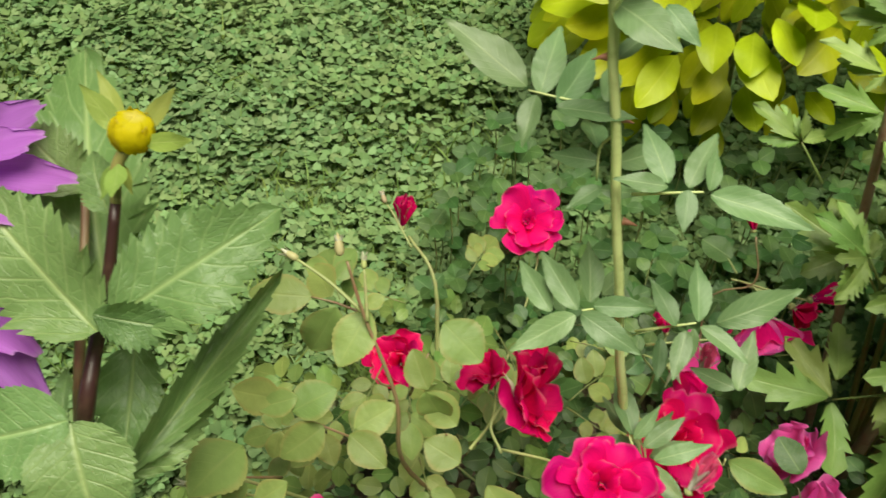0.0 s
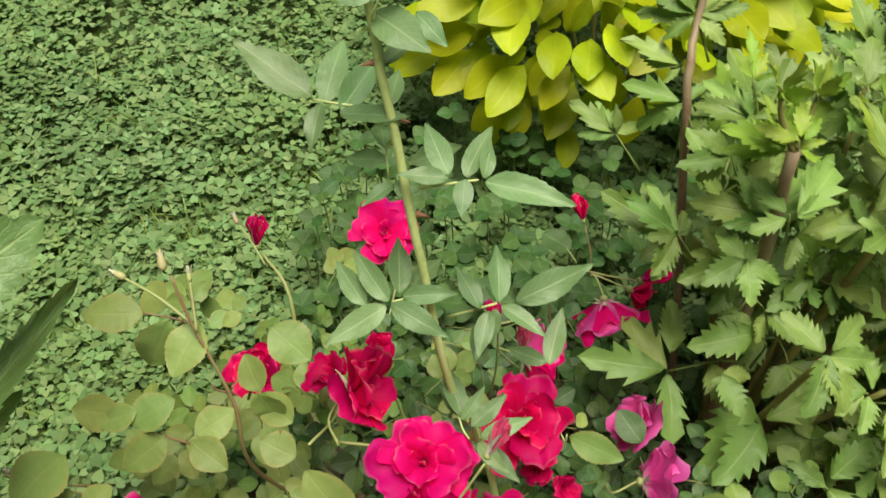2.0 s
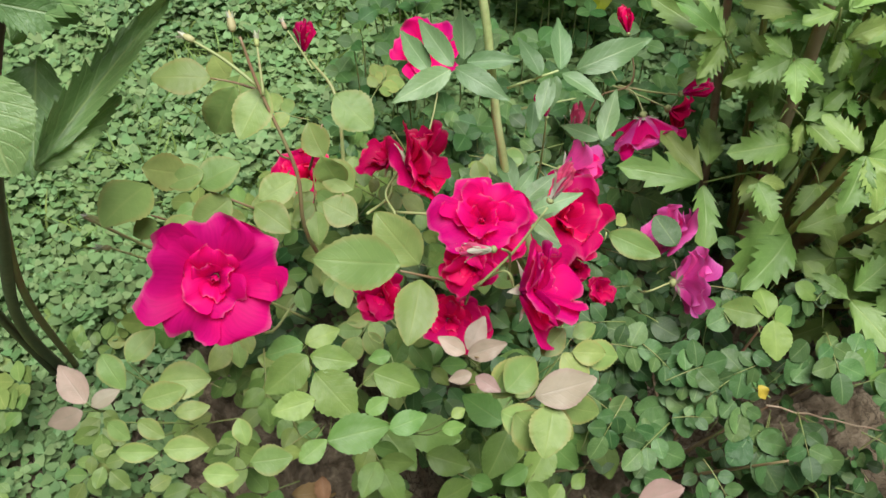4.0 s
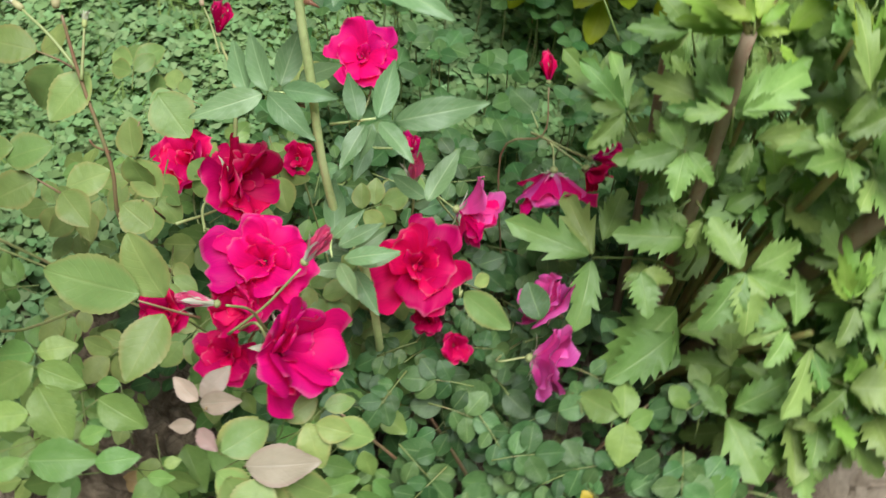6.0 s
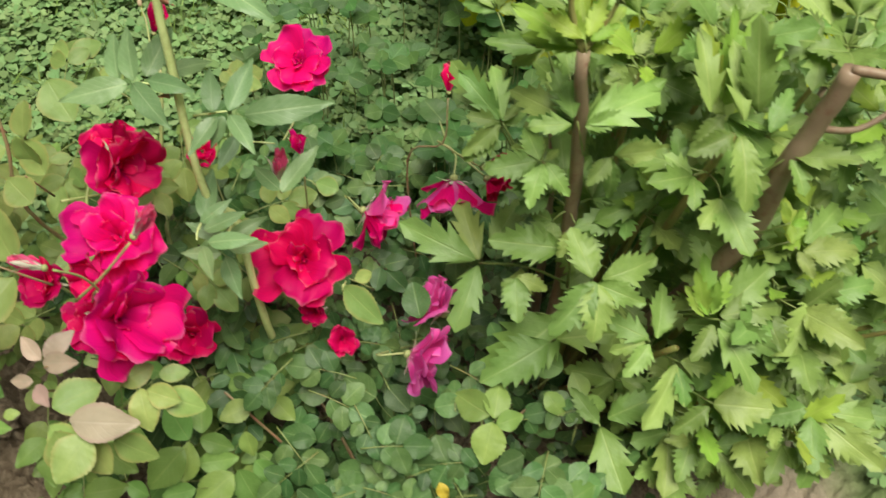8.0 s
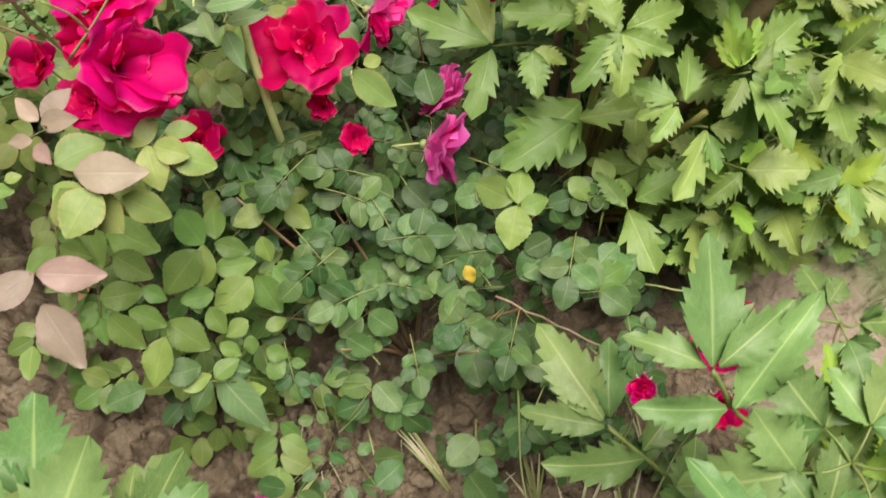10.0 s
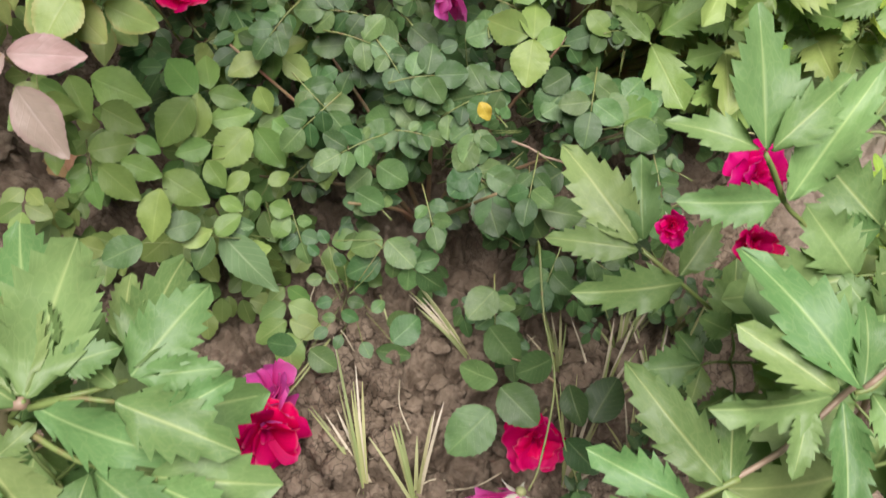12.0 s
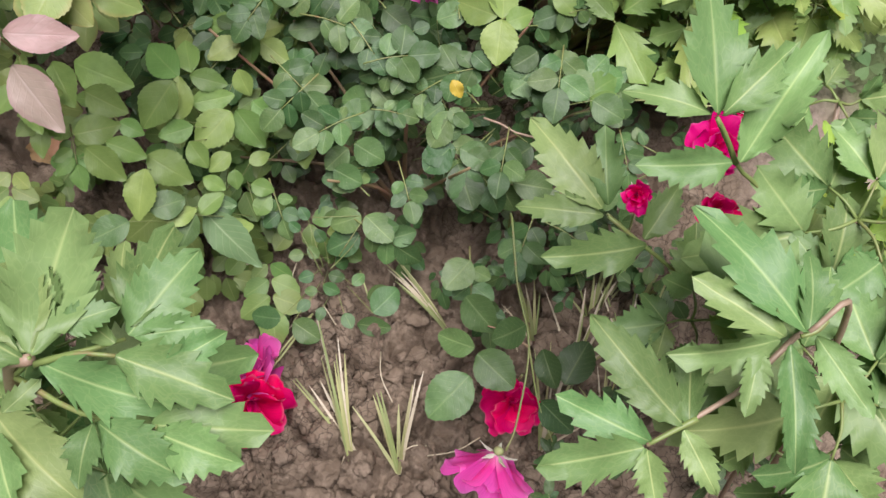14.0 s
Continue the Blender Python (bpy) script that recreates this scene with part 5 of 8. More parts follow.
# ---- broad weeds between the roses and the lawn ----
for k in range(130):
    x, y = rng.uniform(0.02, 0.62), rng.uniform(0.55, 0.90)
    z = rng.uniform(0.05, 0.19)
    w = thing("weed", (x, y, -0.012), "small green weed with rounded leaves", "weed", "weeds by the lawn")
    cane(w, "stem", [(x, y, -0.012), (x + 0.006, y, z * 0.5), (x, y, z)], 0.0012, 0.0008, STALK)
    n = rng.choice((3, 3, 4))
    a0 = rng.uniform(0, 6.28)
    for i in range(n):
        a = a0 + 6.283 * i / n
        s = rng.uniform(0.016, 0.030)
        child("leaf", rng.choice(L_WEED), w, leaflet_pose((x, y, z), (x + s * math.cos(a), y + s * math.sin(a), z + 0.006), 1.1, jitter((0, -0.3, 0.9), 0.3)))


# ---- single leaves that stand out on the low bush and before the red roses ----
def clump(plant, shapes, blades):
    """A few leaves that share one hidden stalk."""
    a, b = blades[0][0], blades[-1][0]
    c = (a + b) * 0.5 - vec((0, -0.012, 0.035))
    for base, tip, w in blades:
        leaf(plant, shapes, [c, c.lerp(base, 0.6) - vec((0, 0, 0.006)), base], [(base, tip, w)], LEAF_STALK, 0.0004, tilt=0.16)


clump(low, L_MID, [(vec((0.1771, 0.1805, 0.2009)), vec((0.1403, 0.2089, 0.2062)), 1.00), (vec((0.1837, 0.1923, 0.1922)), vec((0.1709, 0.2239, 0.1977)), 1.00), (vec((0.2167, 0.2516, 0.1844)), vec((0.1801, 0.2540, 0.1872)), 1.00), (vec((0.2188, 0.2329, 0.1929)), vec((0.1941, 0.2097, 0.1910)), 1.00), (vec((0.1796, 0.1676, 0.2133)), vec((0.1570, 0.1280, 0.1943)), 1.05)])
clump(low, L_MID, [(vec((0.1849, 0.1447, 0.1885)), vec((0.1808, 0.1760, 0.2097)), 0.95), (vec((0.1855, 0.1852, 0.1979)), vec((0.2178, 0.1866, 0.1889)), 0.90), (vec((0.1887, 0.1658, 0.1839)), vec((0.2236, 0.1819, 0.1818)), 0.90), (vec((0.2205, 0.2076, 0.1837)), vec((0.2334, 0.1895, 0.1704)), 1.10), (vec((0.2221, 0.1679, 0.1761)), vec((0.1976, 0.1303, 0.1683)), 1.05)])
clump(low, L_MID, [(vec((0.2232, 0.1758, 0.1668)), vec((0.2523, 0.1503, 0.1498)), 1.05), (vec((0.1969, 0.1420, 0.1856)), vec((0.1700, 0.1272, 0.1863)), 0.95), (vec((0.1958, 0.1288, 0.1820)), vec((0.2141, 0.1109, 0.1716)), 1.10), (vec((0.2346, 0.1893, 0.1637)), vec((0.2613, 0.1767, 0.1499)), 1.00), (vec((0.2557, 0.1691, 0.1440)), vec((0.2807, 0.1895, 0.1500)), 1.00)])
clump(low, L_MID, [(vec((0.1690, 0.1037, 0.1943)), vec((0.2077, 0.0896, 0.1825)), 1.00), (vec((0.1092, 0.1074, 0.2068)), vec((0.1445, 0.1217, 0.2074)), 1.00), (vec((0.1309, 0.0879, 0.2245)), vec((0.1638, 0.0710, 0.2071)), 0.95), (vec((0.1434, 0.0972, 0.2201)), vec((0.1742, 0.0955, 0.2053)), 0.95), (vec((0.1749, 0.0857, 0.2042)), vec((0.1727, 0.0464, 0.1846)), 0.90)])
clump(low, L_MID, [(vec((0.0664, 0.1790, 0.2013)), vec((0.0930, 0.1430, 0.1901)), 1.00), (vec((0.0848, 0.1816, 0.2011)), vec((0.1369, 0.1666, 0.1983)), 1.00), (vec((0.1030, 0.1534, 0.2021)), vec((0.1430, 0.1404, 0.1965)), 1.00), (vec((0.1405, 0.1274, 0.2021)), vec((0.1621, 0.1218, 0.1962)), 1.00)])
clump(low, L_MID, [(vec((0.2294, 0.1291, 0.1703)), vec((0.2143, 0.1105, 0.1669)), 1.00), (vec((0.2426, 0.1315, 0.1517)), vec((0.2588, 0.1450, 0.1526)), 1.00), (vec((0.2335, 0.1188, 0.1607)), vec((0.2380, 0.1042, 0.1512)), 1.20), (vec((0.2116, 0.1023, 0.1699)), vec((0.2310, 0.0985, 0.1599)), 1.00), (vec((0.2125, 0.0747, 0.1551)), vec((0.2290, 0.0957, 0.1604)), 1.00)])
clump(low, L_MID, [(vec((0.1920, 0.0548, 0.1713)), vec((0.2141, 0.0719, 0.1716)), 1.00), (vec((0.2154, 0.0655, 0.1325)), vec((0.2541, 0.0839, 0.1287)), 0.90), (vec((0.2478, 0.1129, 0.1482)), vec((0.2686, 0.1116, 0.1435)), 1.10), (vec((0.2546, 0.0923, 0.1298)), vec((0.2643, 0.1103, 0.1411)), 1.10), (vec((0.2814, 0.1785, 0.1456)), vec((0.2874, 0.1440, 0.1337)), 1.00)])
clump(low, L_MID, [(vec((0.4454, 0.2663, 0.2284)), vec((0.4069, 0.2812, 0.2254)), 1.10), (vec((0.4494, 0.2645, 0.2279)), vec((0.4473, 0.3001, 0.2362)), 1.00), (vec((0.4526, 0.2577, 0.2310)), vec((0.4769, 0.2721, 0.2337)), 1.00), (vec((0.4491, 0.2563, 0.2375)), vec((0.4492, 0.2208, 0.2187)), 1.25), (vec((0.5069, 0.3426, 0.2086)), vec((0.4704, 0.3472, 0.2125)), 1.20)])
clump(low, L_MID, [(vec((0.5330, 0.3188, 0.2046)), vec((0.5154, 0.3408, 0.2127)), 1.10), (vec((0.4929, 0.3071, 0.2216)), vec((0.5158, 0.2911, 0.2135)), 1.10), (vec((0.5292, 0.3094, 0.2086)), vec((0.5560, 0.3154, 0.2070)), 1.10), (vec((0.5163, 0.2057, 0.2043)), vec((0.5193, 0.2313, 0.2142)), 1.25), (vec((0.5295, 0.2090, 0.2089)), vec((0.5566, 0.2314, 0.2131)), 1.15)])
clump(low, L_MID, [(vec((0.5318, 0.1975, 0.2246)), vec((0.5615, 0.1830, 0.2194)), 1.15)])
clump(low, L_DARK, [(vec((0.2853, 0.2662, 0.1818)), vec((0.2553, 0.2601, 0.1800)), 1.00), (vec((0.3062, 0.2422, 0.1888)), vec((0.3064, 0.2237, 0.1798)), 1.10), (vec((0.3108, 0.2444, 0.1927)), vec((0.3327, 0.2250, 0.1848)), 1.00), (vec((0.2828, 0.2413, 0.1778)), vec((0.2670, 0.2309, 0.1727)), 1.00), (vec((0.2951, 0.2385, 0.1814)), vec((0.2881, 0.2193, 0.1701)), 1.00)])
clump(low, L_DARK, [(vec((0.2862, 0.2221, 0.1709)), vec((0.2514, 0.2196, 0.1718)), 0.90), (vec((0.2749, 0.2218, 0.1686)), vec((0.2704, 0.1992, 0.1551)), 1.00), (vec((0.3055, 0.2559, 0.1863)), vec((0.2911, 0.2484, 0.1822)), 1.10), (vec((0.3098, 0.2490, 0.1893)), vec((0.3291, 0.2516, 0.1907)), 1.00), (vec((0.2991, 0.2667, 0.1868)), vec((0.3147, 0.2630, 0.1864)), 1.00)])
clump(low, L_DARK, [(vec((0.3321, 0.2735, 0.1864)), vec((0.2952, 0.2850, 0.1891)), 0.95), (vec((0.3412, 0.2826, 0.1990)), vec((0.3679, 0.2644, 0.1955)), 1.00), (vec((0.3723, 0.2596, 0.2031)), vec((0.3861, 0.2658, 0.2055)), 1.10), (vec((0.3806, 0.2431, 0.2035)), vec((0.3510, 0.2445, 0.2014)), 1.00), (vec((0.3803, 0.2307, 0.2044)), vec((0.3582, 0.2292, 0.2029)), 0.90)])
clump(low, L_DARK, [(vec((0.4039, 0.2301, 0.2037)), vec((0.4153, 0.2448, 0.2126)), 1.00), (vec((0.3853, 0.2233, 0.2014)), vec((0.3697, 0.2129, 0.1960)), 1.00), (vec((0.3954, 0.2123, 0.1953)), vec((0.3818, 0.2067, 0.1929)), 1.00), (vec((0.4074, 0.2239, 0.2061)), vec((0.4379, 0.2146, 0.2042)), 1.00), (vec((0.3920, 0.2677, 0.2114)), vec((0.4189, 0.2764, 0.2206)), 1.00)])
clump(low, L_DARK, [(vec((0.3441, 0.2072, 0.1854)), vec((0.3637, 0.1929, 0.1781)), 1.10), (vec((0.3175, 0.1800, 0.1590)), vec((0.3483, 0.1974, 0.1730)), 1.00), (vec((0.3575, 0.1897, 0.1769)), vec((0.3629, 0.1697, 0.1648)), 1.10), (vec((0.3326, 0.1643, 0.1552)), vec((0.3605, 0.1525, 0.1497)), 1.10), (vec((0.3267, 0.1608, 0.1505)), vec((0.3088, 0.1414, 0.1417)), 1.00)])
clump(low, L_DARK, [(vec((0.3168, 0.1410, 0.1445)), vec((0.3436, 0.1328, 0.1379)), 1.00), (vec((0.4080, 0.1946, 0.1900)), vec((0.3932, 0.1818, 0.1827)), 1.10), (vec((0.4184, 0.1863, 0.1887)), vec((0.4327, 0.1794, 0.1836)), 1.10), (vec((0.4136, 0.1823, 0.1849)), vec((0.4015, 0.1605, 0.1712)), 1.10), (vec((0.4185, 0.1624, 0.1705)), vec((0.3985, 0.1423, 0.1590)), 1.20)])
clump(low, L_DARK, [(vec((0.4333, 0.1595, 0.1696)), vec((0.4579, 0.1533, 0.1662)), 1.10), (vec((0.4345, 0.1505, 0.1621)), vec((0.4421, 0.1144, 0.1430)), 1.00), (vec((0.4892, 0.1642, 0.1886)), vec((0.4683, 0.1502, 0.1756)), 1.20), (vec((0.4674, 0.1401, 0.1575)), vec((0.4833, 0.1242, 0.1410)), 1.00), (vec((0.4892, 0.2259, 0.2132)), vec((0.4656, 0.2065, 0.2037)), 1.10)])
clump(low, L_DARK, [(vec((0.4919, 0.2220, 0.2131)), vec((0.5043, 0.1907, 0.1965)), 1.00), (vec((0.4943, 0.2285, 0.2100)), vec((0.5203, 0.2450, 0.2148)), 1.00)])
clump(low, L_DARK, [(vec((0.1808, 0.0583, 0.1844)), vec((0.2066, 0.0730, 0.1844)), 1.00), (vec((0.2155, 0.0814, 0.1511)), vec((0.2404, 0.0929, 0.1475)), 1.00), (vec((0.2130, 0.0684, 0.1650)), vec((0.2043, 0.0408, 0.1565)), 0.90), (vec((0.1699, 0.0425, 0.1917)), vec((0.1415, 0.0232, 0.1868)), 0.90), (vec((0.3447, 0.1149, 0.1102)), vec((0.3167, 0.1030, 0.1042)), 1.00)])
clump(low, L_DARK, [(vec((0.3496, 0.1117, 0.1182)), vec((0.3774, 0.0910, 0.1148)), 1.00), (vec((0.3437, 0.1049, 0.0904)), vec((0.3157, 0.0855, 0.0852)), 1.00), (vec((0.3717, 0.0167, 0.1248)), vec((0.3907, 0.0405, 0.1296)), 1.00), (vec((0.3083, -0.0055, 0.1383)), vec((0.3324, -0.0172, 0.1350)), 1.00), (vec((0.2970, -0.0039, 0.1370)), vec((0.2721, -0.0054, 0.1383)), 1.00)])
clump(low, L_DARK, [(vec((0.4235, 0.1633, 0.1701)), vec((0.3950, 0.1516, 0.1646)), 1.05), (vec((0.4273, 0.1630, 0.1717)), vec((0.4549, 0.1554, 0.1676)), 1.00), (vec((0.4273, 0.1527, 0.1625)), vec((0.4460, 0.1169, 0.1459)), 1.05), (vec((0.4649, 0.1465, 0.1743)), vec((0.4853, 0.1627, 0.1882)), 1.10), (vec((0.4773, 0.1393, 0.1653)), vec((0.5133, 0.1381, 0.1643)), 1.00)])
clump(low, L_DARK, [(vec((0.4566, 0.1388, 0.1558)), vec((0.4685, 0.1181, 0.1443)), 1.10), (vec((0.3453, 0.2016, 0.1751)), vec((0.3147, 0.1977, 0.1698)), 1.00), (vec((0.3488, 0.1986, 0.1786)), vec((0.3387, 0.2118, 0.1846)), 1.00), (vec((0.3525, 0.1948, 0.1782)), vec((0.3637, 0.1749, 0.1686)), 1.00), (vec((0.4054, 0.2007, 0.1912)), vec((0.3912, 0.1918, 0.1872)), 1.00)])
clump(low, L_DARK, [(vec((0.4130, 0.1892, 0.1879)), vec((0.4062, 0.1660, 0.1759)), 1.00), (vec((0.4145, 0.1914, 0.1902)), vec((0.4272, 0.1792, 0.1841)), 1.10), (vec((0.4275, 0.2315, 0.2187)), vec((0.4445, 0.2193, 0.2155)), 0.90), (vec((0.5094, 0.2235, 0.2171)), vec((0.5330, 0.2012, 0.2156)), 1.20), (vec((0.5340, 0.2225, 0.2083)), vec((0.5627, 0.2349, 0.2092)), 1.20)])
clump(low, L_DARK, [(vec((0.5330, 0.1919, 0.2276)), vec((0.5603, 0.1800, 0.2229)), 1.20), (vec((0.4835, 0.2383, 0.2225)), vec((0.4630, 0.2225, 0.2171)), 1.20), (vec((0.4811, 0.2267, 0.2141)), vec((0.4631, 0.2028, 0.2026)), 1.20), (vec((0.4918, 0.2191, 0.2110)), vec((0.5097, 0.1952, 0.2018)), 1.20), (vec((0.2824, 0.1744, 0.1402)), vec((0.2790, 0.1494, 0.1354)), 1.20)])
clump(low, L_DARK, [(vec((0.3120, 0.0700, 0.1032)), vec((0.3017, 0.0779, 0.1089)), 1.00), (vec((0.3006, 0.0670, 0.1154)), vec((0.2877, 0.0623, 0.1163)), 1.00), (vec((0.3138, 0.0475, 0.1180)), vec((0.3015, 0.0408, 0.1191)), 1.00), (vec((0.3235, 0.0788, 0.0725)), vec((0.3356, 0.0907, 0.0632)), 1.00), (vec((0.3243, 0.0965, 0.0720)), vec((0.3392, 0.1025, 0.0743)), 1.00)])
clump(low, L_DARK, [(vec((0.3239, 0.0377, 0.1201)), vec((0.3394, 0.0332, 0.1193)), 1.00), (vec((0.3172, 0.0178, 0.1308)), vec((0.3079, 0.0075, 0.1299)), 1.00), (vec((0.3485, 0.0452, 0.1115)), vec((0.3572, 0.0572, 0.1118)), 1.00), (vec((0.3484, 0.0100, 0.1325)), vec((0.3572, -0.0017, 0.1303)), 1.00), (vec((0.3137, 0.0897, 0.0975)), vec((0.3047, 0.0967, 0.1060)), 1.00)])
clump(low, L_DARK, [(vec((0.3247, 0.0537, 0.1077)), vec((0.3400, 0.0522, 0.1069)), 1.00), (vec((0.3208, 0.0304, 0.1238)), vec((0.3096, 0.0284, 0.1244)), 1.00), (vec((0.2939, 0.0867, 0.1205)), vec((0.2833, 0.0916, 0.1250)), 1.00), (vec((0.2992, 0.0980, 0.1220)), vec((0.2905, 0.1066, 0.1287)), 1.00), (vec((0.3297, 0.0133, 0.1319)), vec((0.3272, 0.0014, 0.1303)), 1.00)])
clump(low, L_BLUE, [(vec((0.2140, 0.0807, 0.1478)), vec((0.2658, 0.0451, 0.1177)), 1.25), (vec((0.2161, 0.0827, 0.1509)), vec((0.2395, 0.0913, 0.1461)), 1.60)])
clump(bush, L_MID, [(vec((0.0098, 0.1503, 0.4257)), vec((-0.0167, 0.1440, 0.4214)), 1.00), (vec((0.0114, 0.1507, 0.4253)), vec((0.0354, 0.1591, 0.4294)), 1.00), (vec((0.0132, 0.1404, 0.4260)), vec((-0.0166, 0.1181, 0.4150)), 0.95), (vec((0.0146, 0.1417, 0.4236)), vec((0.0473, 0.1359, 0.4196)), 0.90), (vec((0.0179, 0.1309, 0.4189)), vec((0.0451, 0.1029, 0.4013)), 1.15)])
clump(bush, L_MID, [(vec((0.0581, 0.1297, 0.4167)), vec((0.0908, 0.1184, 0.4097)), 0.95), (vec((0.0174, 0.1128, 0.4134)), vec((-0.0126, 0.1050, 0.4120)), 1.00), (vec((0.0251, 0.0858, 0.4046)), vec((0.0681, 0.0933, 0.4084)), 0.95), (vec((0.0066, 0.0715, 0.4058)), vec((0.0254, 0.0849, 0.4094)), 1.00), (vec((-0.0044, 0.0778, 0.4114)), vec((0.0095, 0.0750, 0.4094)), 1.00)])
clump(bush, L_MID, [(vec((0.0673, 0.0908, 0.4067)), vec((0.0940, 0.0985, 0.4107)), 0.90), (vec((0.0519, 0.1050, 0.4042)), vec((0.0679, 0.1132, 0.4101)), 1.00), (vec((0.0707, 0.1398, 0.4227)), vec((0.0546, 0.1377, 0.4211)), 1.00), (vec((0.1106, 0.0970, 0.4077)), vec((0.1206, 0.1022, 0.4094)), 1.10), (vec((0.1031, 0.0876, 0.4090)), vec((0.1201, 0.0888, 0.4089)), 1.00)])
clump(bush, L_PALE, [(vec((0.1420, 0.1113, 0.4037)), vec((0.1620, 0.1364, 0.4158)), 0.95), (vec((0.1450, 0.0979, 0.4104)), vec((0.1731, 0.0830, 0.4076)), 1.10), (vec((0.1789, 0.1389, 0.4119)), vec((0.1978, 0.1565, 0.4187)), 1.00), (vec((0.2006, 0.1384, 0.4165)), vec((0.2256, 0.1363, 0.4156)), 1.00)])
clump(bush, L_PALE, [(vec((-0.1127, 0.1488, 0.4152)), vec((-0.0949, 0.1679, 0.4243)), 1.00), (vec((-0.1284, 0.1506, 0.4237)), vec((-0.1134, 0.1274, 0.4149)), 0.90), (vec((-0.0887, 0.1300, 0.4186)), vec((-0.0534, 0.1293, 0.4206)), 0.95), (vec((-0.0990, 0.1166, 0.4171)), vec((-0.0687, 0.1222, 0.4214)), 0.90), (vec((-0.0756, 0.1059, 0.4174)), vec((-0.0530, 0.1086, 0.4199)), 0.80)])
clump(bush, L_PALE, [(vec((-0.0989, 0.1009, 0.4203)), vec((-0.0811, 0.0894, 0.4163)), 0.80), (vec((-0.1111, 0.0808, 0.4175)), vec((-0.0841, 0.0787, 0.4181)), 0.70), (vec((-0.0811, 0.0814, 0.4166)), vec((-0.0517, 0.0805, 0.4177)), 0.80), (vec((-0.1179, 0.1012, 0.4205)), vec((-0.1037, 0.0894, 0.4163)), 1.00), (vec((-0.0332, 0.0992, 0.4195)), vec((-0.0276, 0.0827, 0.4121)), 1.00)])
clump(bush, L_PALE, [(vec((-0.0547, 0.0639, 0.4154)), vec((-0.0315, 0.0609, 0.4150)), 0.90), (vec((-0.0250, 0.0709, 0.4117)), vec((0.0031, 0.0725, 0.4126)), 1.00)])
clump(bush, L_PALE, [(vec((0.1478, 0.1060, 0.4253)), vec((0.1724, 0.1299, 0.4272)), 1.10), (vec((0.1697, 0.0968, 0.4106)), vec((0.1954, 0.0794, 0.3986)), 1.00), (vec((0.1537, 0.0930, 0.4177)), vec((0.1774, 0.0701, 0.4044)), 1.20), (vec((0.1945, 0.1392, 0.4141)), vec((0.2100, 0.1138, 0.4033)), 1.00), (vec((0.2083, 0.1409, 0.4086)), vec((0.2406, 0.1405, 0.4010)), 0.95), (vec((0.2033, 0.1515, 0.4152)), vec((0.2227, 0.1604, 0.4165)), 0.90), (vec((0.1882, 0.1036, 0.4039)), vec((0.2201, 0.0985, 0.3939)), 0.95)])
clump(bush, L_TINT, [(vec((-0.1364, 0.1184, 0.4142)), vec((-0.1561, 0.1438, 0.4236)), 0.90), (vec((-0.1352, 0.1091, 0.4209)), vec((-0.1598, 0.1019, 0.4162)), 0.90), (vec((-0.1317, 0.1150, 0.4164)), vec((-0.1137, 0.1242, 0.4215)), 0.90)])


# ---- the dahlia with toothed green leaves ----
dahlia = thing("dahlia", (0.50, 0.42, -0.012), "large dahlia plant with jagged bright green leaves, not in flower", "dahlia")


def whorl(plant, shapes, node, axis, count, length, lift=0.25, start=0.0, pairs=1, share=0.68, hint=None):
    """Leaves that spread round a node."""
    node, axis = Vector(node), jitter(Vector(axis).normalized(), 0.3).normalized()
    x = axis.orthogonal().normalized()
    y = axis.cross(x)
    for k in range(count):
        a = radians(start + 360 * k / count + rng.uniform(-14, 14))
        d = (x * math.cos(a) + y * math.sin(a)) + axis * (lift + rng.uniform(-0.35, 0.35))
        n = length * rng.uniform(0.70, 1.14)
        dahlia_leaf(plant, shapes, node, node + d.normalized() * n, hint or (0, -0.35, 0.95), pairs, share)


def rosette(plant, node, axis, length):
    """Young leaves crowded at a growing tip."""
    whorl(plant, L_YOUNG, node, axis, 4, length, 0.7, 10, 0, 0.8)
    node = Vector(node) + Vector(axis).normalized() * 0.008
    whorl(plant, L_YOUNG, node, axis, 4, length * 0.6, 1.6, 55, 0, 0.85)


ROOT = Vector((0.50, 0.42, -0.012))
cane(dahlia, "stem", [ROOT, (0.487, 0.422, 0.20), (0.469, 0.424, 0.40), (0.445, 0.414, 0.560)], 0.0078, 0.0052, BROWN_STEM, wobble=0.001)
cane(dahlia, "stem", [(0.485, 0.47, -0.012), (0.45, 0.53, 0.28), (0.4213, 0.5675, 0.478), (0.4331, 0.6174, 0.5386), (0.445, 0.64, 0.58)], 0.0055, 0.0034, BROWN_STEM, wobble=0.001)
cane(dahlia, "stem", [(0.445, 0.414, 0.558), (0.430, 0.424, 0.585), (0.426, 0.43, 0.602)], 0.0030, 0.0018, NODE_STEM)
cane(dahlia, "stem", [(0.445, 0.414, 0.558), (0.455, 0.428, 0.575), (0.461, 0.438, 0.592)], 0.0026, 0.0016, NODE_STEM)
cane(dahlia, "stem", [(0.53, 0.42, -0.012), vec((0.6215, 0.4246, 0.3420)), vec((0.6207, 0.4186, 0.4693)), vec((0.6267, 0.4235, 0.5316)), vec((0.6294, 0.4289, 0.5825))], 0.0115, 0.0075, BROWN_STEM, wobble=0.001)
cane(dahlia, "stem", [vec((0.6294, 0.4289, 0.5825)), vec((0.6537, 0.4231, 0.5887)), vec((0.6843, 0.4117, 0.5907))], 0.004, 0.003, BROWN_STEM)
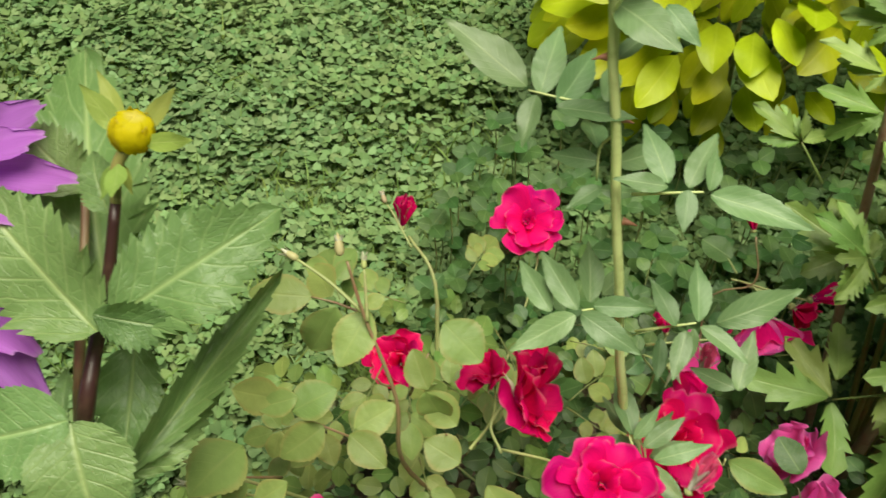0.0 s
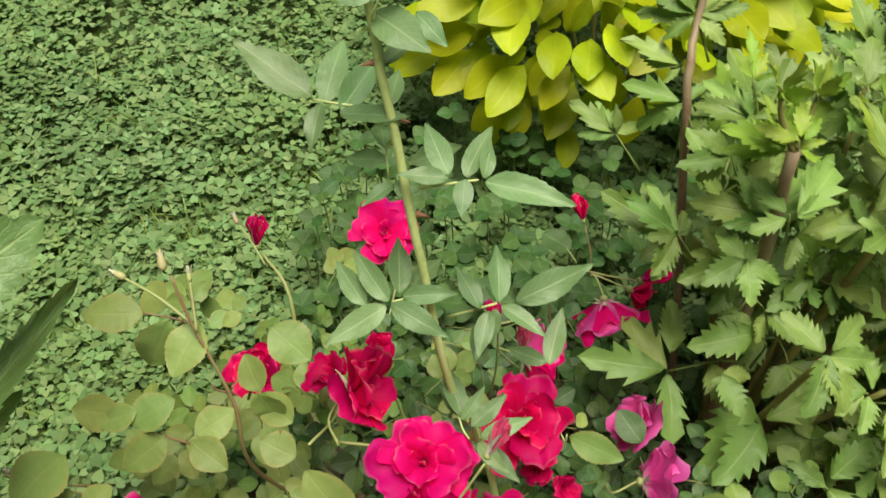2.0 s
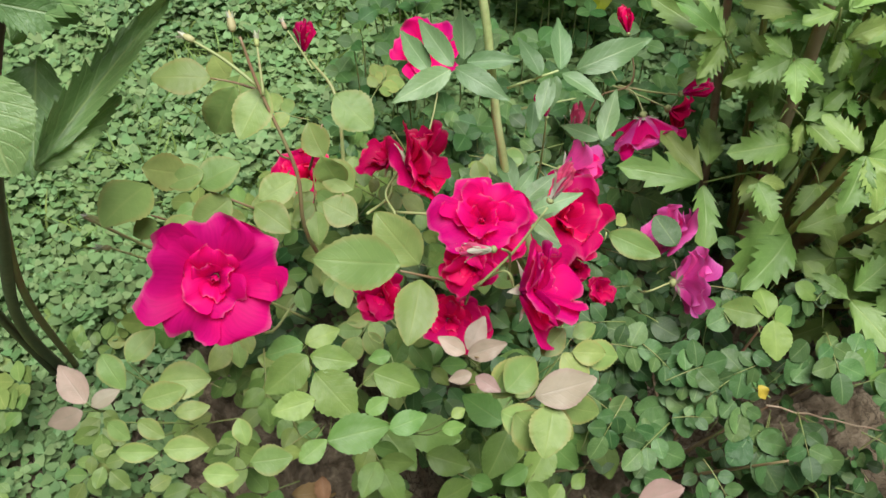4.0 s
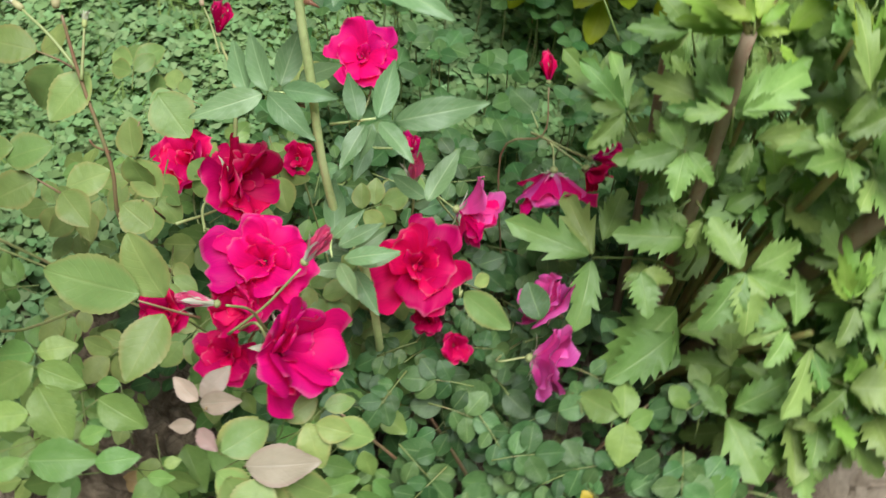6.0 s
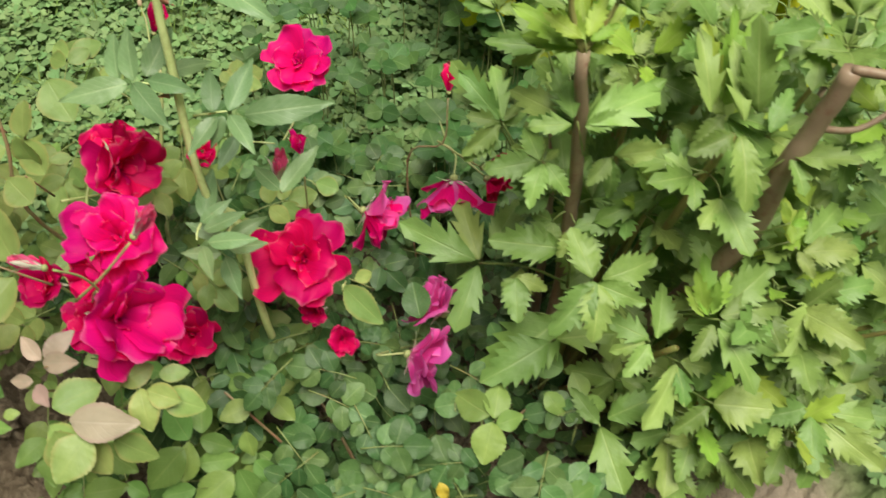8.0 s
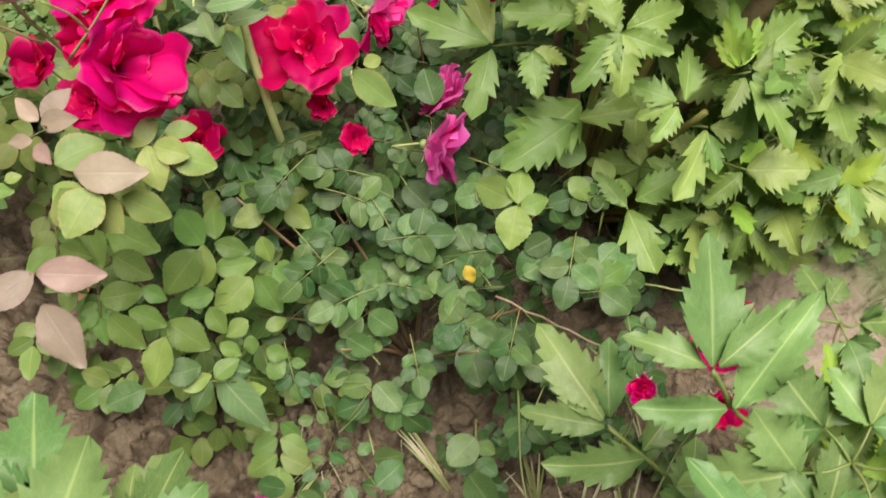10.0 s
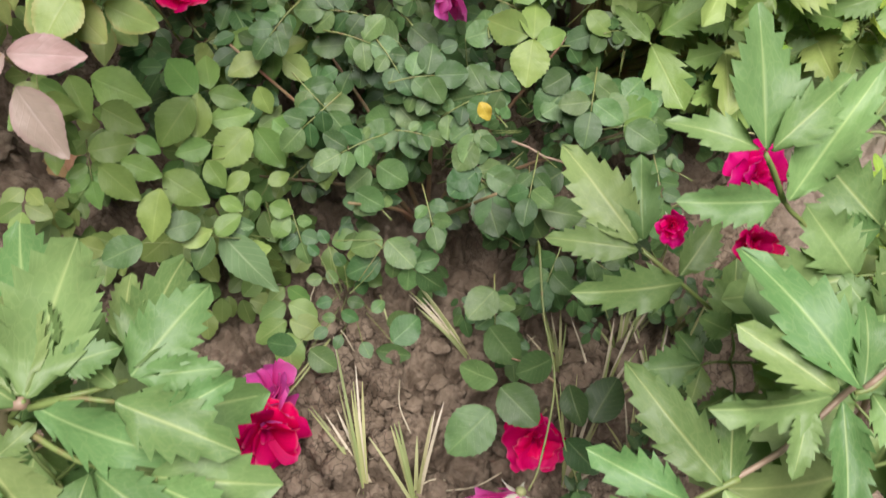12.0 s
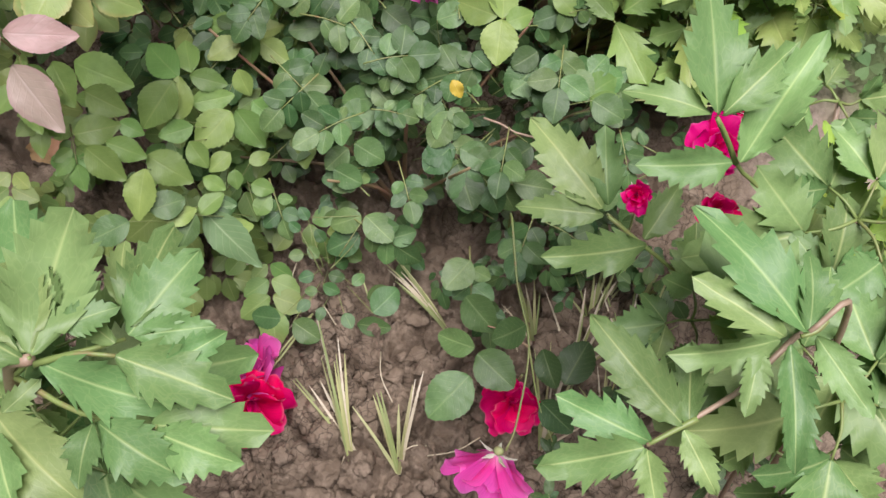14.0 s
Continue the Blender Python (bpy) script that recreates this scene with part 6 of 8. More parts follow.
cane(dahlia, "stem", [vec((0.6268, 0.4236, 0.5257)), vec((0.6528, 0.4191, 0.5385)), vec((0.6771, 0.4339, 0.5579))], 0.003, 0.002, BROWN_STEM)
cane(dahlia, "stem", [(0.50, 0.41, -0.012), (0.50, 0.37, 0.20), (0.496, 0.33, 0.387)], 0.005, 0.003, NODE_STEM)
cane(dahlia, "stem", [(0.51, 0.41, -0.012), (0.56, 0.38, 0.16), (0.594, 0.342, 0.303)], 0.005, 0.003, NODE_STEM)
cane(dahlia, "stem", [(0.52, 0.41, -0.012), (0.60, 0.40, 0.20), (0.617, 0.386, 0.372)], 0.005, 0.003, NODE_STEM)
cane(dahlia, "stem", [(0.52, 0.43, -0.012), (0.55, 0.42, 0.30), (0.571, 0.415, 0.508)], 0.006, 0.0035, NODE_STEM)
cane(dahlia, "stem", [(0.52, 0.41, -0.012), (0.65, 0.39, 0.15), (0.696, 0.392, 0.311)], 0.005, 0.003, NODE_STEM)
cane(dahlia, "stem", [(0.52, 0.41, -0.012), (0.68, 0.38, 0.10), (0.775, 0.366, 0.219)], 0.005, 0.003, NODE_STEM)
cane(dahlia, "stem", [(0.53, 0.44, -0.012), (0.66, 0.56, 0.2), (0.681, 0.594, 0.416)], 0.005, 0.003, BROWN_STEM)
UPW = (0, -0.15, 1)
whorl(dahlia, L_YOUNG, (0.426, 0.43, 0.60), UPW, 4, 0.045, 2.2, 10, 0, 0.85)
whorl(dahlia, L_YOUNG, (0.461, 0.438, 0.59), UPW, 4, 0.042, 2.0, 40, 0, 0.85)
whorl(dahlia, L_DAHLIA, (0.471, 0.424, 0.36), UPW, 5, 0.078, 0.1, 50)
whorl(dahlia, L_DAHLIA, (0.585, 0.35, 0.20), UPW, 5, 0.078, 0.0, 70)
whorl(dahlia, L_DAHLIA, (0.568, 0.415, 0.46), UPW, 5, 0.085, 0.2, 40)
whorl(dahlia, L_DAHLIA, (0.696, 0.392, 0.311), UPW, 6, 0.075, 0.1, 5)
whorl(dahlia, L_DAHLIA, (0.68, 0.39, 0.22), UPW, 5, 0.075, 0.0, 50)
whorl(dahlia, L_DAHLIA, (0.775, 0.366, 0.219), UPW, 6, 0.08, 0.1, 25)
whorl(dahlia, L_DAHLIA, (0.715, 0.52, 0.44), UPW, 6, 0.082, 0.2, 0)
rosette(dahlia, (0.715, 0.52, 0.46), UPW, 0.07)
whorl(dahlia, L_DAHLIA, (0.69, 0.50, 0.33), UPW, 5, 0.085, 0.1, 45)
whorl(dahlia, L_DAHLIA, (0.681, 0.594, 0.416), UPW, 6, 0.082, 0.2, 10)
whorl(dahlia, L_DAHLIA, (0.67, 0.57, 0.30), UPW, 5, 0.085, 0.1, 60)
whorl(dahlia, L_DAHLIA, (0.55, 0.55, 0.36), UPW, 6, 0.085, 0.1, 60)
for nx, ny, nz, turn_ in ((0.60, 0.50, 0.44, 0), (0.78, 0.50, 0.38, 30), (0.82, 0.43, 0.30, 60), (0.86, 0.56, 0.42, 10), (0.62, 0.66, 0.38, 50), (0.50, 0.62, 0.40, 20), (0.75, 0.66, 0.38, 40), (0.50, 0.50, 0.47, 70), (0.54, 0.44, 0.36, 25), (0.64, 0.44, 0.27, 35), (0.73, 0.44, 0.25, 5), (0.92, 0.48, 0.33, 45), (0.64, 0.31, 0.15, 20), (0.70, 0.34, 0.13, 60), (0.95, 0.62, 0.40, 0), (0.86, 0.70, 0.38, 33)):
    cane(dahlia, "stem", [(0.52 + 0.1 * (nx - 0.52), 0.43 + 0.1 * (ny - 0.43), -0.012), (0.5 * (nx + 0.52), 0.5 * (ny + 0.43), nz * 0.45), (nx, ny, nz)], 0.004, 0.0022, NODE_STEM)
    whorl(dahlia, L_DAHLIA, (nx, ny, nz), UPW, 5, 0.078, 0.2, turn_)
    whorl(dahlia, L_DAHLIA, (0.8 * nx + 0.2 * 0.52, 0.8 * ny + 0.2 * 0.43, nz * 0.72), UPW, 4, 0.085, 0.1, turn_ + 35)
    if nz > 0.3:
        whorl(dahlia, L_YOUNG, (nx, ny, nz + 0.012), UPW, 3, 0.06, 0.6, turn_ + 40, 0, 0.8)
cane(dahlia, "stem", [(0.51, 0.44, -0.012), (0.54, 0.52, 0.2), (0.55, 0.55, 0.36)], 0.005, 0.003, NODE_STEM)
for nx, ny, nz, turn_ in ((0.55, 0.58, 0.45, 0), (0.50, 0.56, 0.45, 30), (0.62, 0.60, 0.48, 60), (0.56, 0.51, 0.51, 15), (0.66, 0.54, 0.51, 45), (0.45, 0.50, 0.42, 20)):
    cane(dahlia, "stem", [(0.52 + 0.1 * (nx - 0.52), 0.43 + 0.1 * (ny - 0.43), -0.012), (0.5 * (nx + 0.52), 0.5 * (ny + 0.43), nz * 0.5), (nx, ny, nz)], 0.004, 0.0022, NODE_STEM)
    whorl(dahlia, L_DAHLIA, (nx, ny, nz), UPW, 6, 0.078, 0.7, turn_)
for node_, turn_ in ((vec((0.6610, 0.3582, 0.2538)), 10), (vec((0.7287, 0.3324, 0.2198)), 70), (vec((0.6698, 0.4035, 0.3311)), 55), (vec((0.6840, 0.4628, 0.3692)), 35), (vec((0.6426, 0.3208, 0.2064)), 65)):
    nx, ny, nz = node_
    cane(dahlia, "stem", [(0.52 + 0.1 * (nx - 0.52), 0.43 + 0.1 * (ny - 0.43), -0.012), (0.5 * (nx + 0.52), 0.5 * (ny + 0.43), nz * 0.4), node_], 0.004, 0.0022, NODE_STEM)
    whorl(dahlia, L_DAHLIA, node_, UPW, 5, 0.082, 0.15, turn_)
    whorl(dahlia, L_DAHLIA, node_.lerp(Vector((0.52, 0.43, nz * 0.6)), 0.2), UPW, 3, 0.09, 0.1, turn_ + 50)
    whorl(dahlia, L_YOUNG, node_ + Vector((0, 0, 0.012)), UPW, 3, 0.055, 0.5, turn_ + 40, 0, 0.8)
# the leaf that reaches over the magenta roses
leaf(dahlia, L_DAHLIA, [(0.49, 0.41, 0.26), vec((0.4473, 0.3902, 0.3025)), vec((0.4008, 0.3964, 0.2799))], [
    (vec((0.3971, 0.3978, 0.2811)), vec((0.3161, 0.4070, 0.2991)), 0.78), (vec((0.4002, 0.3985, 0.2814)), vec((0.3649, 0.4532, 0.3020)), 0.75), (vec((0.3999, 0.3938, 0.2783)), vec((0.3962, 0.3275, 0.2648)), 0.85),
    (vec((0.4088, 0.4148, 0.2855)), vec((0.4259, 0.4783, 0.2902)), 0.8)], DAHLIA_STALK, 0.0013)
leaf(dahlia, L_DAHLIA, [(0.49, 0.40, 0.27), vec((0.4824, 0.3860, 0.3331)), vec((0.4711, 0.3996, 0.3309))], [
    (vec((0.4737, 0.3947, 0.3396)), vec((0.4056, 0.3854, 0.3384)), 0.95)], DAHLIA_STALK, 0.0013)
leaf(dahlia, L_DAHLIA, [(0.49, 0.39, 0.20), vec((0.4669, 0.3775, 0.2446)), vec((0.4893, 0.3780, 0.2433))], [
    (vec((0.4920, 0.3786, 0.2436)), vec((0.4318, 0.3006, 0.2324)), 1.1), (vec((0.4408, 0.3931, 0.2929)), vec((0.4472, 0.3443, 0.2842)), 1.0)], DAHLIA_STALK, 0.0013)
# leaves that stand out at the near side
def spray(shapes, node, blades):
    foot = Vector((0.52, 0.43, node.z * 0.55))
    leaf(dahlia, shapes, [foot, foot.lerp(node, 0.6) + Vector((0, 0, 0.02)), node], blades, DAHLIA_STALK, 0.0011, tilt=0.3)


spray(L_DAHLIA, vec((0.5003, 0.3335, 0.3891)), [(vec((0.5025, 0.3340, 0.3893)), vec((0.4762, 0.2870, 0.3667)), 0.95), (vec((0.5050, 0.3338, 0.3889)), vec((0.5128, 0.2894, 0.3712)), 1.00), (vec((0.5065, 0.3370, 0.3909)), vec((0.5535, 0.3651, 0.3993)), 0.95), (vec((0.4994, 0.3365, 0.3912)), vec((0.4721, 0.3758, 0.4012)), 1.00), (vec((0.5028, 0.3333, 0.3888)), vec((0.5478, 0.3288, 0.3820)), 0.80)])
spray(L_YOUNG, vec((0.6076, 0.3512, 0.3569)), [(vec((0.6050, 0.3498, 0.3561)), vec((0.5897, 0.3857, 0.3929)), 0.80), (vec((0.6024, 0.3483, 0.3554)), vec((0.5796, 0.3632, 0.3731)), 0.80), (vec((0.6086, 0.3515, 0.3569)), vec((0.6136, 0.3826, 0.3829)), 0.80), (vec((0.6039, 0.3503, 0.3566)), vec((0.5840, 0.3717, 0.3866)), 0.70), (vec((0.6091, 0.3532, 0.3581)), vec((0.6044, 0.3659, 0.3847)), 0.80)])
spray(L_DAHLIA, vec((0.6166, 0.3517, 0.3504)), [(vec((0.6173, 0.3544, 0.3521)), vec((0.6685, 0.3759, 0.3619)), 1.00), (vec((0.6185, 0.3504, 0.3494)), vec((0.6713, 0.3324, 0.3451)), 0.90), (vec((0.6172, 0.3459, 0.3466)), vec((0.6643, 0.3036, 0.3329)), 0.85), (vec((0.6189, 0.3611, 0.3564)), vec((0.6558, 0.4079, 0.3719)), 0.95), (vec((0.6129, 0.3470, 0.3476)), vec((0.6018, 0.3124, 0.3379)), 0.90)])
spray(L_DAHLIA, vec((0.5665, 0.3331, 0.3186)), [(vec((0.5651, 0.3345, 0.3196)), vec((0.5270, 0.3401, 0.3265)), 1.10), (vec((0.5719, 0.3362, 0.3201)), vec((0.5705, 0.3852, 0.3403)), 0.95), (vec((0.5672, 0.3307, 0.3169)), vec((0.5519, 0.2976, 0.3085)), 1.00), (vec((0.5628, 0.3314, 0.3177)), vec((0.5345, 0.3177, 0.3112)), 0.90)])
spray(L_DAHLIA, vec((0.5993, 0.3346, 0.2928)), [(vec((0.5984, 0.3322, 0.2912)), vec((0.5863, 0.2722, 0.2650)), 0.85), (vec((0.6013, 0.3351, 0.2929)), vec((0.6308, 0.3333, 0.2952)), 1.20), (vec((0.6005, 0.3305, 0.2899)), vec((0.6140, 0.2986, 0.2799)), 0.90)])
spray(L_DAHLIA, vec((0.6392, 0.3110, 0.2739)), [(vec((0.6392, 0.3110, 0.2739)), vec((0.6920, 0.3151, 0.2841)), 1.25), (vec((0.6363, 0.3081, 0.2722)), vec((0.6098, 0.2796, 0.2558)), 0.90)])
spray(L_DAHLIA, vec((0.4841, 0.3410, 0.2588)), [(vec((0.4841, 0.3410, 0.2588)), vec((0.4330, 0.2875, 0.2521)), 1.00), (vec((0.4901, 0.3452, 0.2610)), vec((0.5425, 0.3576, 0.2767)), 0.90)])
spray(L_DAHLIA, vec((0.5515, 0.2914, 0.2086)), [(vec((0.5515, 0.2914, 0.2086)), vec((0.5834, 0.2329, 0.2035)), 1.00), (vec((0.5563, 0.3001, 0.2139)), vec((0.5950, 0.3197, 0.2474)), 0.90), (vec((0.5497, 0.2938, 0.2103)), vec((0.5156, 0.3138, 0.2263)), 0.80)])
spray(L_DAHLIA, vec((0.4379, 0.3667, 0.3155)), [(vec((0.4379, 0.3667, 0.3155)), vec((0.4494, 0.3287, 0.3016)), 1.10), (vec((0.4392, 0.3679, 0.3162)), vec((0.4707, 0.3656, 0.3120)), 0.90), (vec((0.4362, 0.3654, 0.3148)), vec((0.4259, 0.3580, 0.3109)), 1.00)])
spray(L_DAHLIA, vec((0.5733, 0.4161, 0.5090)), [(vec((0.5725, 0.4159, 0.5089)), vec((0.5426, 0.3922, 0.5019)), 0.90), (vec((0.5511, 0.4249, 0.5166)), vec((0.5296, 0.4598, 0.5652)), 0.62), (vec((0.5862, 0.4333, 0.5191)), vec((0.5640, 0.4692, 0.5804)), 0.62), (vec((0.5777, 0.4165, 0.5088)), vec((0.5967, 0.3661, 0.4862)), 0.75), (vec((0.5980, 0.4232, 0.5115)), vec((0.6087, 0.4573, 0.5329)), 0.80), (vec((0.5777, 0.4257, 0.5148)), vec((0.5548, 0.4625, 0.5588)), 0.60)])
spray(L_DAHLIA, vec((0.4359, 0.4007, 0.4458)), [(vec((0.4314, 0.3996, 0.4455)), vec((0.3918, 0.3833, 0.4382)), 0.95), (vec((0.4334, 0.4009, 0.4462)), vec((0.4145, 0.4276, 0.4532)), 1.00), (vec((0.4364, 0.3988, 0.4446)), vec((0.4320, 0.3629, 0.4334)), 0.95), (vec((0.4385, 0.4001, 0.4452)), vec((0.4639, 0.3800, 0.4359)), 0.90)])
spray(L_DAHLIA, vec((0.4543, 0.3985, 0.5027)), [(vec((0.4505, 0.3961, 0.5014)), vec((0.4182, 0.3868, 0.4981)), 0.90), (vec((0.4623, 0.3989, 0.5023)), vec((0.5160, 0.4458, 0.5165)), 0.75), (vec((0.4612, 0.3964, 0.5008)), vec((0.4897, 0.4129, 0.5092)), 0.80), (vec((0.4508, 0.3998, 0.5039)), vec((0.4367, 0.4409, 0.5080)), 0.80)])
spray(L_DAHLIA, vec((0.3928, 0.4564, 0.4141)), [(vec((0.3911, 0.4534, 0.4123)), vec((0.3697, 0.4209, 0.3988)), 1.00), (vec((0.3925, 0.4594, 0.4160)), vec((0.3733, 0.5093, 0.4384)), 0.75), (vec((0.3892, 0.4599, 0.4167)), vec((0.3337, 0.5072, 0.4284)), 0.85), (vec((0.3962, 0.4573, 0.4143)), vec((0.4116, 0.4726, 0.4231)), 1.00)])
spray(L_DAHLIA, vec((0.7397, 0.3416, 0.2494)), [(vec((0.7418, 0.3421, 0.2496)), vec((0.7981, 0.3452, 0.2588)), 0.95), (vec((0.7425, 0.3395, 0.2478)), vec((0.8066, 0.3029, 0.2424)), 0.80), (vec((0.7399, 0.3371, 0.2465)), vec((0.7447, 0.2836, 0.2410)), 0.90), (vec((0.7338, 0.3429, 0.2508)), vec((0.6933, 0.3220, 0.2466)), 1.00)])
spray(L_DAHLIA, vec((0.6685, 0.4180, 0.3895)), [(vec((0.6741, 0.4160, 0.3877)), vec((0.7257, 0.4309, 0.3930)), 0.90), (vec((0.6694, 0.4149, 0.3873)), vec((0.6881, 0.3973, 0.3802)), 1.00), (vec((0.6733, 0.4226, 0.3920)), vec((0.7049, 0.4657, 0.4056)), 0.90)])
spray(L_YOUNG, vec((0.6577, 0.4140, 0.3997)), [(vec((0.6589, 0.4134, 0.3992)), vec((0.6468, 0.4446, 0.4207)), 0.90), (vec((0.6610, 0.4147, 0.3999)), vec((0.6641, 0.4388, 0.4154)), 0.80)])
spray(L_DAHLIA, vec((0.7049, 0.3984, 0.3495)), [(vec((0.7045, 0.4000, 0.3506)), vec((0.6779, 0.3423, 0.3271)), 0.85), (vec((0.7069, 0.3988, 0.3496)), vec((0.7378, 0.3520, 0.3283)), 0.90), (vec((0.7020, 0.4011, 0.3515)), vec((0.6710, 0.4075, 0.3584)), 1.00), (vec((0.7077, 0.4033, 0.3525)), vec((0.7540, 0.4231, 0.3615)), 0.90)])
spray(L_YOUNG, vec((0.4437, 0.4121, 0.5725)), [(vec((0.4437, 0.4121, 0.5725)), vec((0.4240, 0.4298, 0.5857)), 0.80), (vec((0.4452, 0.4142, 0.5737)), vec((0.4518, 0.4417, 0.5912)), 0.80), (vec((0.4416, 0.4123, 0.5728)), vec((0.4098, 0.4212, 0.5813)), 0.80), (vec((0.4478, 0.4124, 0.5723)), vec((0.4662, 0.4279, 0.5809)), 0.80)])
spray(L_YOUNG, vec((0.4466, 0.4230, 0.5546)), [(vec((0.4430, 0.4239, 0.5554)), vec((0.3866, 0.4294, 0.5750)), 0.80), (vec((0.4436, 0.4231, 0.5545)), vec((0.3958, 0.4316, 0.5467)), 0.75), (vec((0.4450, 0.4240, 0.5556)), vec((0.4199, 0.4331, 0.5775)), 0.70), (vec((0.4479, 0.4245, 0.5562)), vec((0.4684, 0.4548, 0.5742)), 0.80), (vec((0.4469, 0.4249, 0.5567)), vec((0.4509, 0.4469, 0.5949)), 0.70), (vec((0.4456, 0.4249, 0.5566)), vec((0.4299, 0.4617, 0.5807)), 0.70), (vec((0.4482, 0.4232, 0.5548)), vec((0.4725, 0.4191, 0.5641)), 0.70)])
spray(L_DAHLIA, vec((0.4183, 0.4520, 0.5192)), [(vec((0.4154, 0.4518, 0.5191)), vec((0.3703, 0.4424, 0.5238)), 0.80), (vec((0.4167, 0.4512, 0.5184)), vec((0.3908, 0.4467, 0.4976)), 0.80), (vec((0.4164, 0.4531, 0.5204)), vec((0.3871, 0.4629, 0.5448)), 0.80)])
spray(L_DAHLIA, vec((0.4577, 0.4236, 0.4709)), [(vec((0.4552, 0.4235, 0.4706)), vec((0.4172, 0.4153, 0.4732)), 0.75), (vec((0.4538, 0.4247, 0.4716)), vec((0.3935, 0.4471, 0.4766)), 0.80), (vec((0.4557, 0.4255, 0.4725)), vec((0.4260, 0.4481, 0.5049)), 0.80), (vec((0.4600, 0.4254, 0.4726)), vec((0.4969, 0.4593, 0.4926)), 0.80), (vec((0.4612, 0.4258, 0.4731)), vec((0.5143, 0.4506, 0.5152)), 0.65), (vec((0.4589, 0.4248, 0.4720)), vec((0.4790, 0.4511, 0.4822)), 0.80), (vec((0.4597, 0.4240, 0.4713)), vec((0.4911, 0.4234, 0.4846)), 0.80)])
spray(L_DAHLIA, vec((0.4373, 0.4274, 0.4134)), [(vec((0.4344, 0.4266, 0.4127)), vec((0.3889, 0.4081, 0.4089)), 0.95), (vec((0.4354, 0.4278, 0.4137)), vec((0.4054, 0.4409, 0.4094)), 0.90), (vec((0.4359, 0.4287, 0.4145)), vec((0.4143, 0.4428, 0.4375)), 0.80), (vec((0.4391, 0.4263, 0.4126)), vec((0.4681, 0.4166, 0.3905)), 0.90), (vec((0.4371, 0.4256, 0.4119)), vec((0.4344, 0.3918, 0.3952)), 0.90), (vec((0.4380, 0.4280, 0.4140)), vec((0.4496, 0.4459, 0.4139)), 0.70)])
spray(L_DAHLIA, vec((0.3946, 0.4525, 0.4227)), [(vec((0.3918, 0.4540, 0.4242)), vec((0.3489, 0.4707, 0.4550)), 0.75), (vec((0.3935, 0.4547, 0.4247)), vec((0.3756, 0.4965, 0.4494)), 0.65), (vec((0.3930, 0.4508, 0.4213)), vec((0.3684, 0.4190, 0.4065)), 0.80), (vec((0.3954, 0.4535, 0.4236)), vec((0.4073, 0.4777, 0.4291)), 0.80), (vec((0.3927, 0.4524, 0.4227)), vec((0.3636, 0.4455, 0.4296)), 0.90)])
spray(L_DAHLIA, vec((0.4916, 0.4259, 0.4421)), [(vec((0.4944, 0.4265, 0.4430)), vec((0.5370, 0.4297, 0.4634)), 0.85), (vec((0.4920, 0.4242, 0.4407)), vec((0.5006, 0.4037, 0.4089)), 0.70), (vec((0.4908, 0.4247, 0.4410)), vec((0.4776, 0.3997, 0.4290)), 0.90), (vec((0.4928, 0.4267, 0.4430)), vec((0.5131, 0.4467, 0.4475)), 0.70)])
spray(L_YOUNG, vec((0.5425, 0.4319, 0.4152)), [(vec((0.5434, 0.4331, 0.4164)), vec((0.5550, 0.4448, 0.4399)), 0.80), (vec((0.5425, 0.4331, 0.4163)), vec((0.5440, 0.4595, 0.4236)), 0.80), (vec((0.5412, 0.4323, 0.4153)), vec((0.5196, 0.4322, 0.4221)), 0.80), (vec((0.5435, 0.4324, 0.4158)), vec((0.5604, 0.4471, 0.4161)), 0.80), (vec((0.5440, 0.4320, 0.4156)), vec((0.5652, 0.4274, 0.4269)), 0.70)])
spray(L_DAHLIA, vec((0.5493, 0.4425, 0.3990)), [(vec((0.5461, 0.4408, 0.3969)), vec((0.4935, 0.4063, 0.3720)), 0.60), (vec((0.5516, 0.4437, 0.4005)), vec((0.5885, 0.4691, 0.4153)), 0.60), (vec((0.5530, 0.4429, 0.4001)), vec((0.6081, 0.4422, 0.4243)), 0.70), (vec((0.5523, 0.4419, 0.3991)), vec((0.6011, 0.4393, 0.3928)), 0.70), (vec((0.5481, 0.4416, 0.3980)), vec((0.5279, 0.4213, 0.3882)), 0.80)])
spray(L_YOUNG, vec((0.5612, 0.4467, 0.5025)), [(vec((0.5595, 0.4496, 0.5051)), vec((0.5309, 0.4865, 0.5516)), 0.55), (vec((0.5605, 0.4492, 0.5048)), vec((0.5505, 0.4947, 0.5345)), 0.55), (vec((0.5609, 0.4501, 0.5059)), vec((0.5532, 0.4929, 0.5652)), 0.50), (vec((0.5619, 0.4501, 0.5062)), vec((0.5741, 0.5073, 0.5569)), 0.55), (vec((0.5633, 0.4487, 0.5052)), vec((0.5927, 0.4720, 0.5522)), 0.65)])
spray(L_DAHLIA, vec((0.5668, 0.4427, 0.4999)), [(vec((0.5658, 0.4415, 0.4984)), vec((0.5482, 0.4161, 0.4808)), 1.00), (vec((0.5690, 0.4396, 0.4974)), vec((0.6056, 0.3952, 0.4509)), 0.75), (vec((0.5655, 0.4434, 0.5003)), vec((0.5448, 0.4487, 0.5121)), 0.90), (vec((0.5693, 0.4414, 0.4993)), vec((0.6107, 0.4281, 0.4820)), 0.90), (vec((0.5692, 0.4424, 0.5003)), vec((0.6050, 0.4314, 0.5121)), 0.80)])
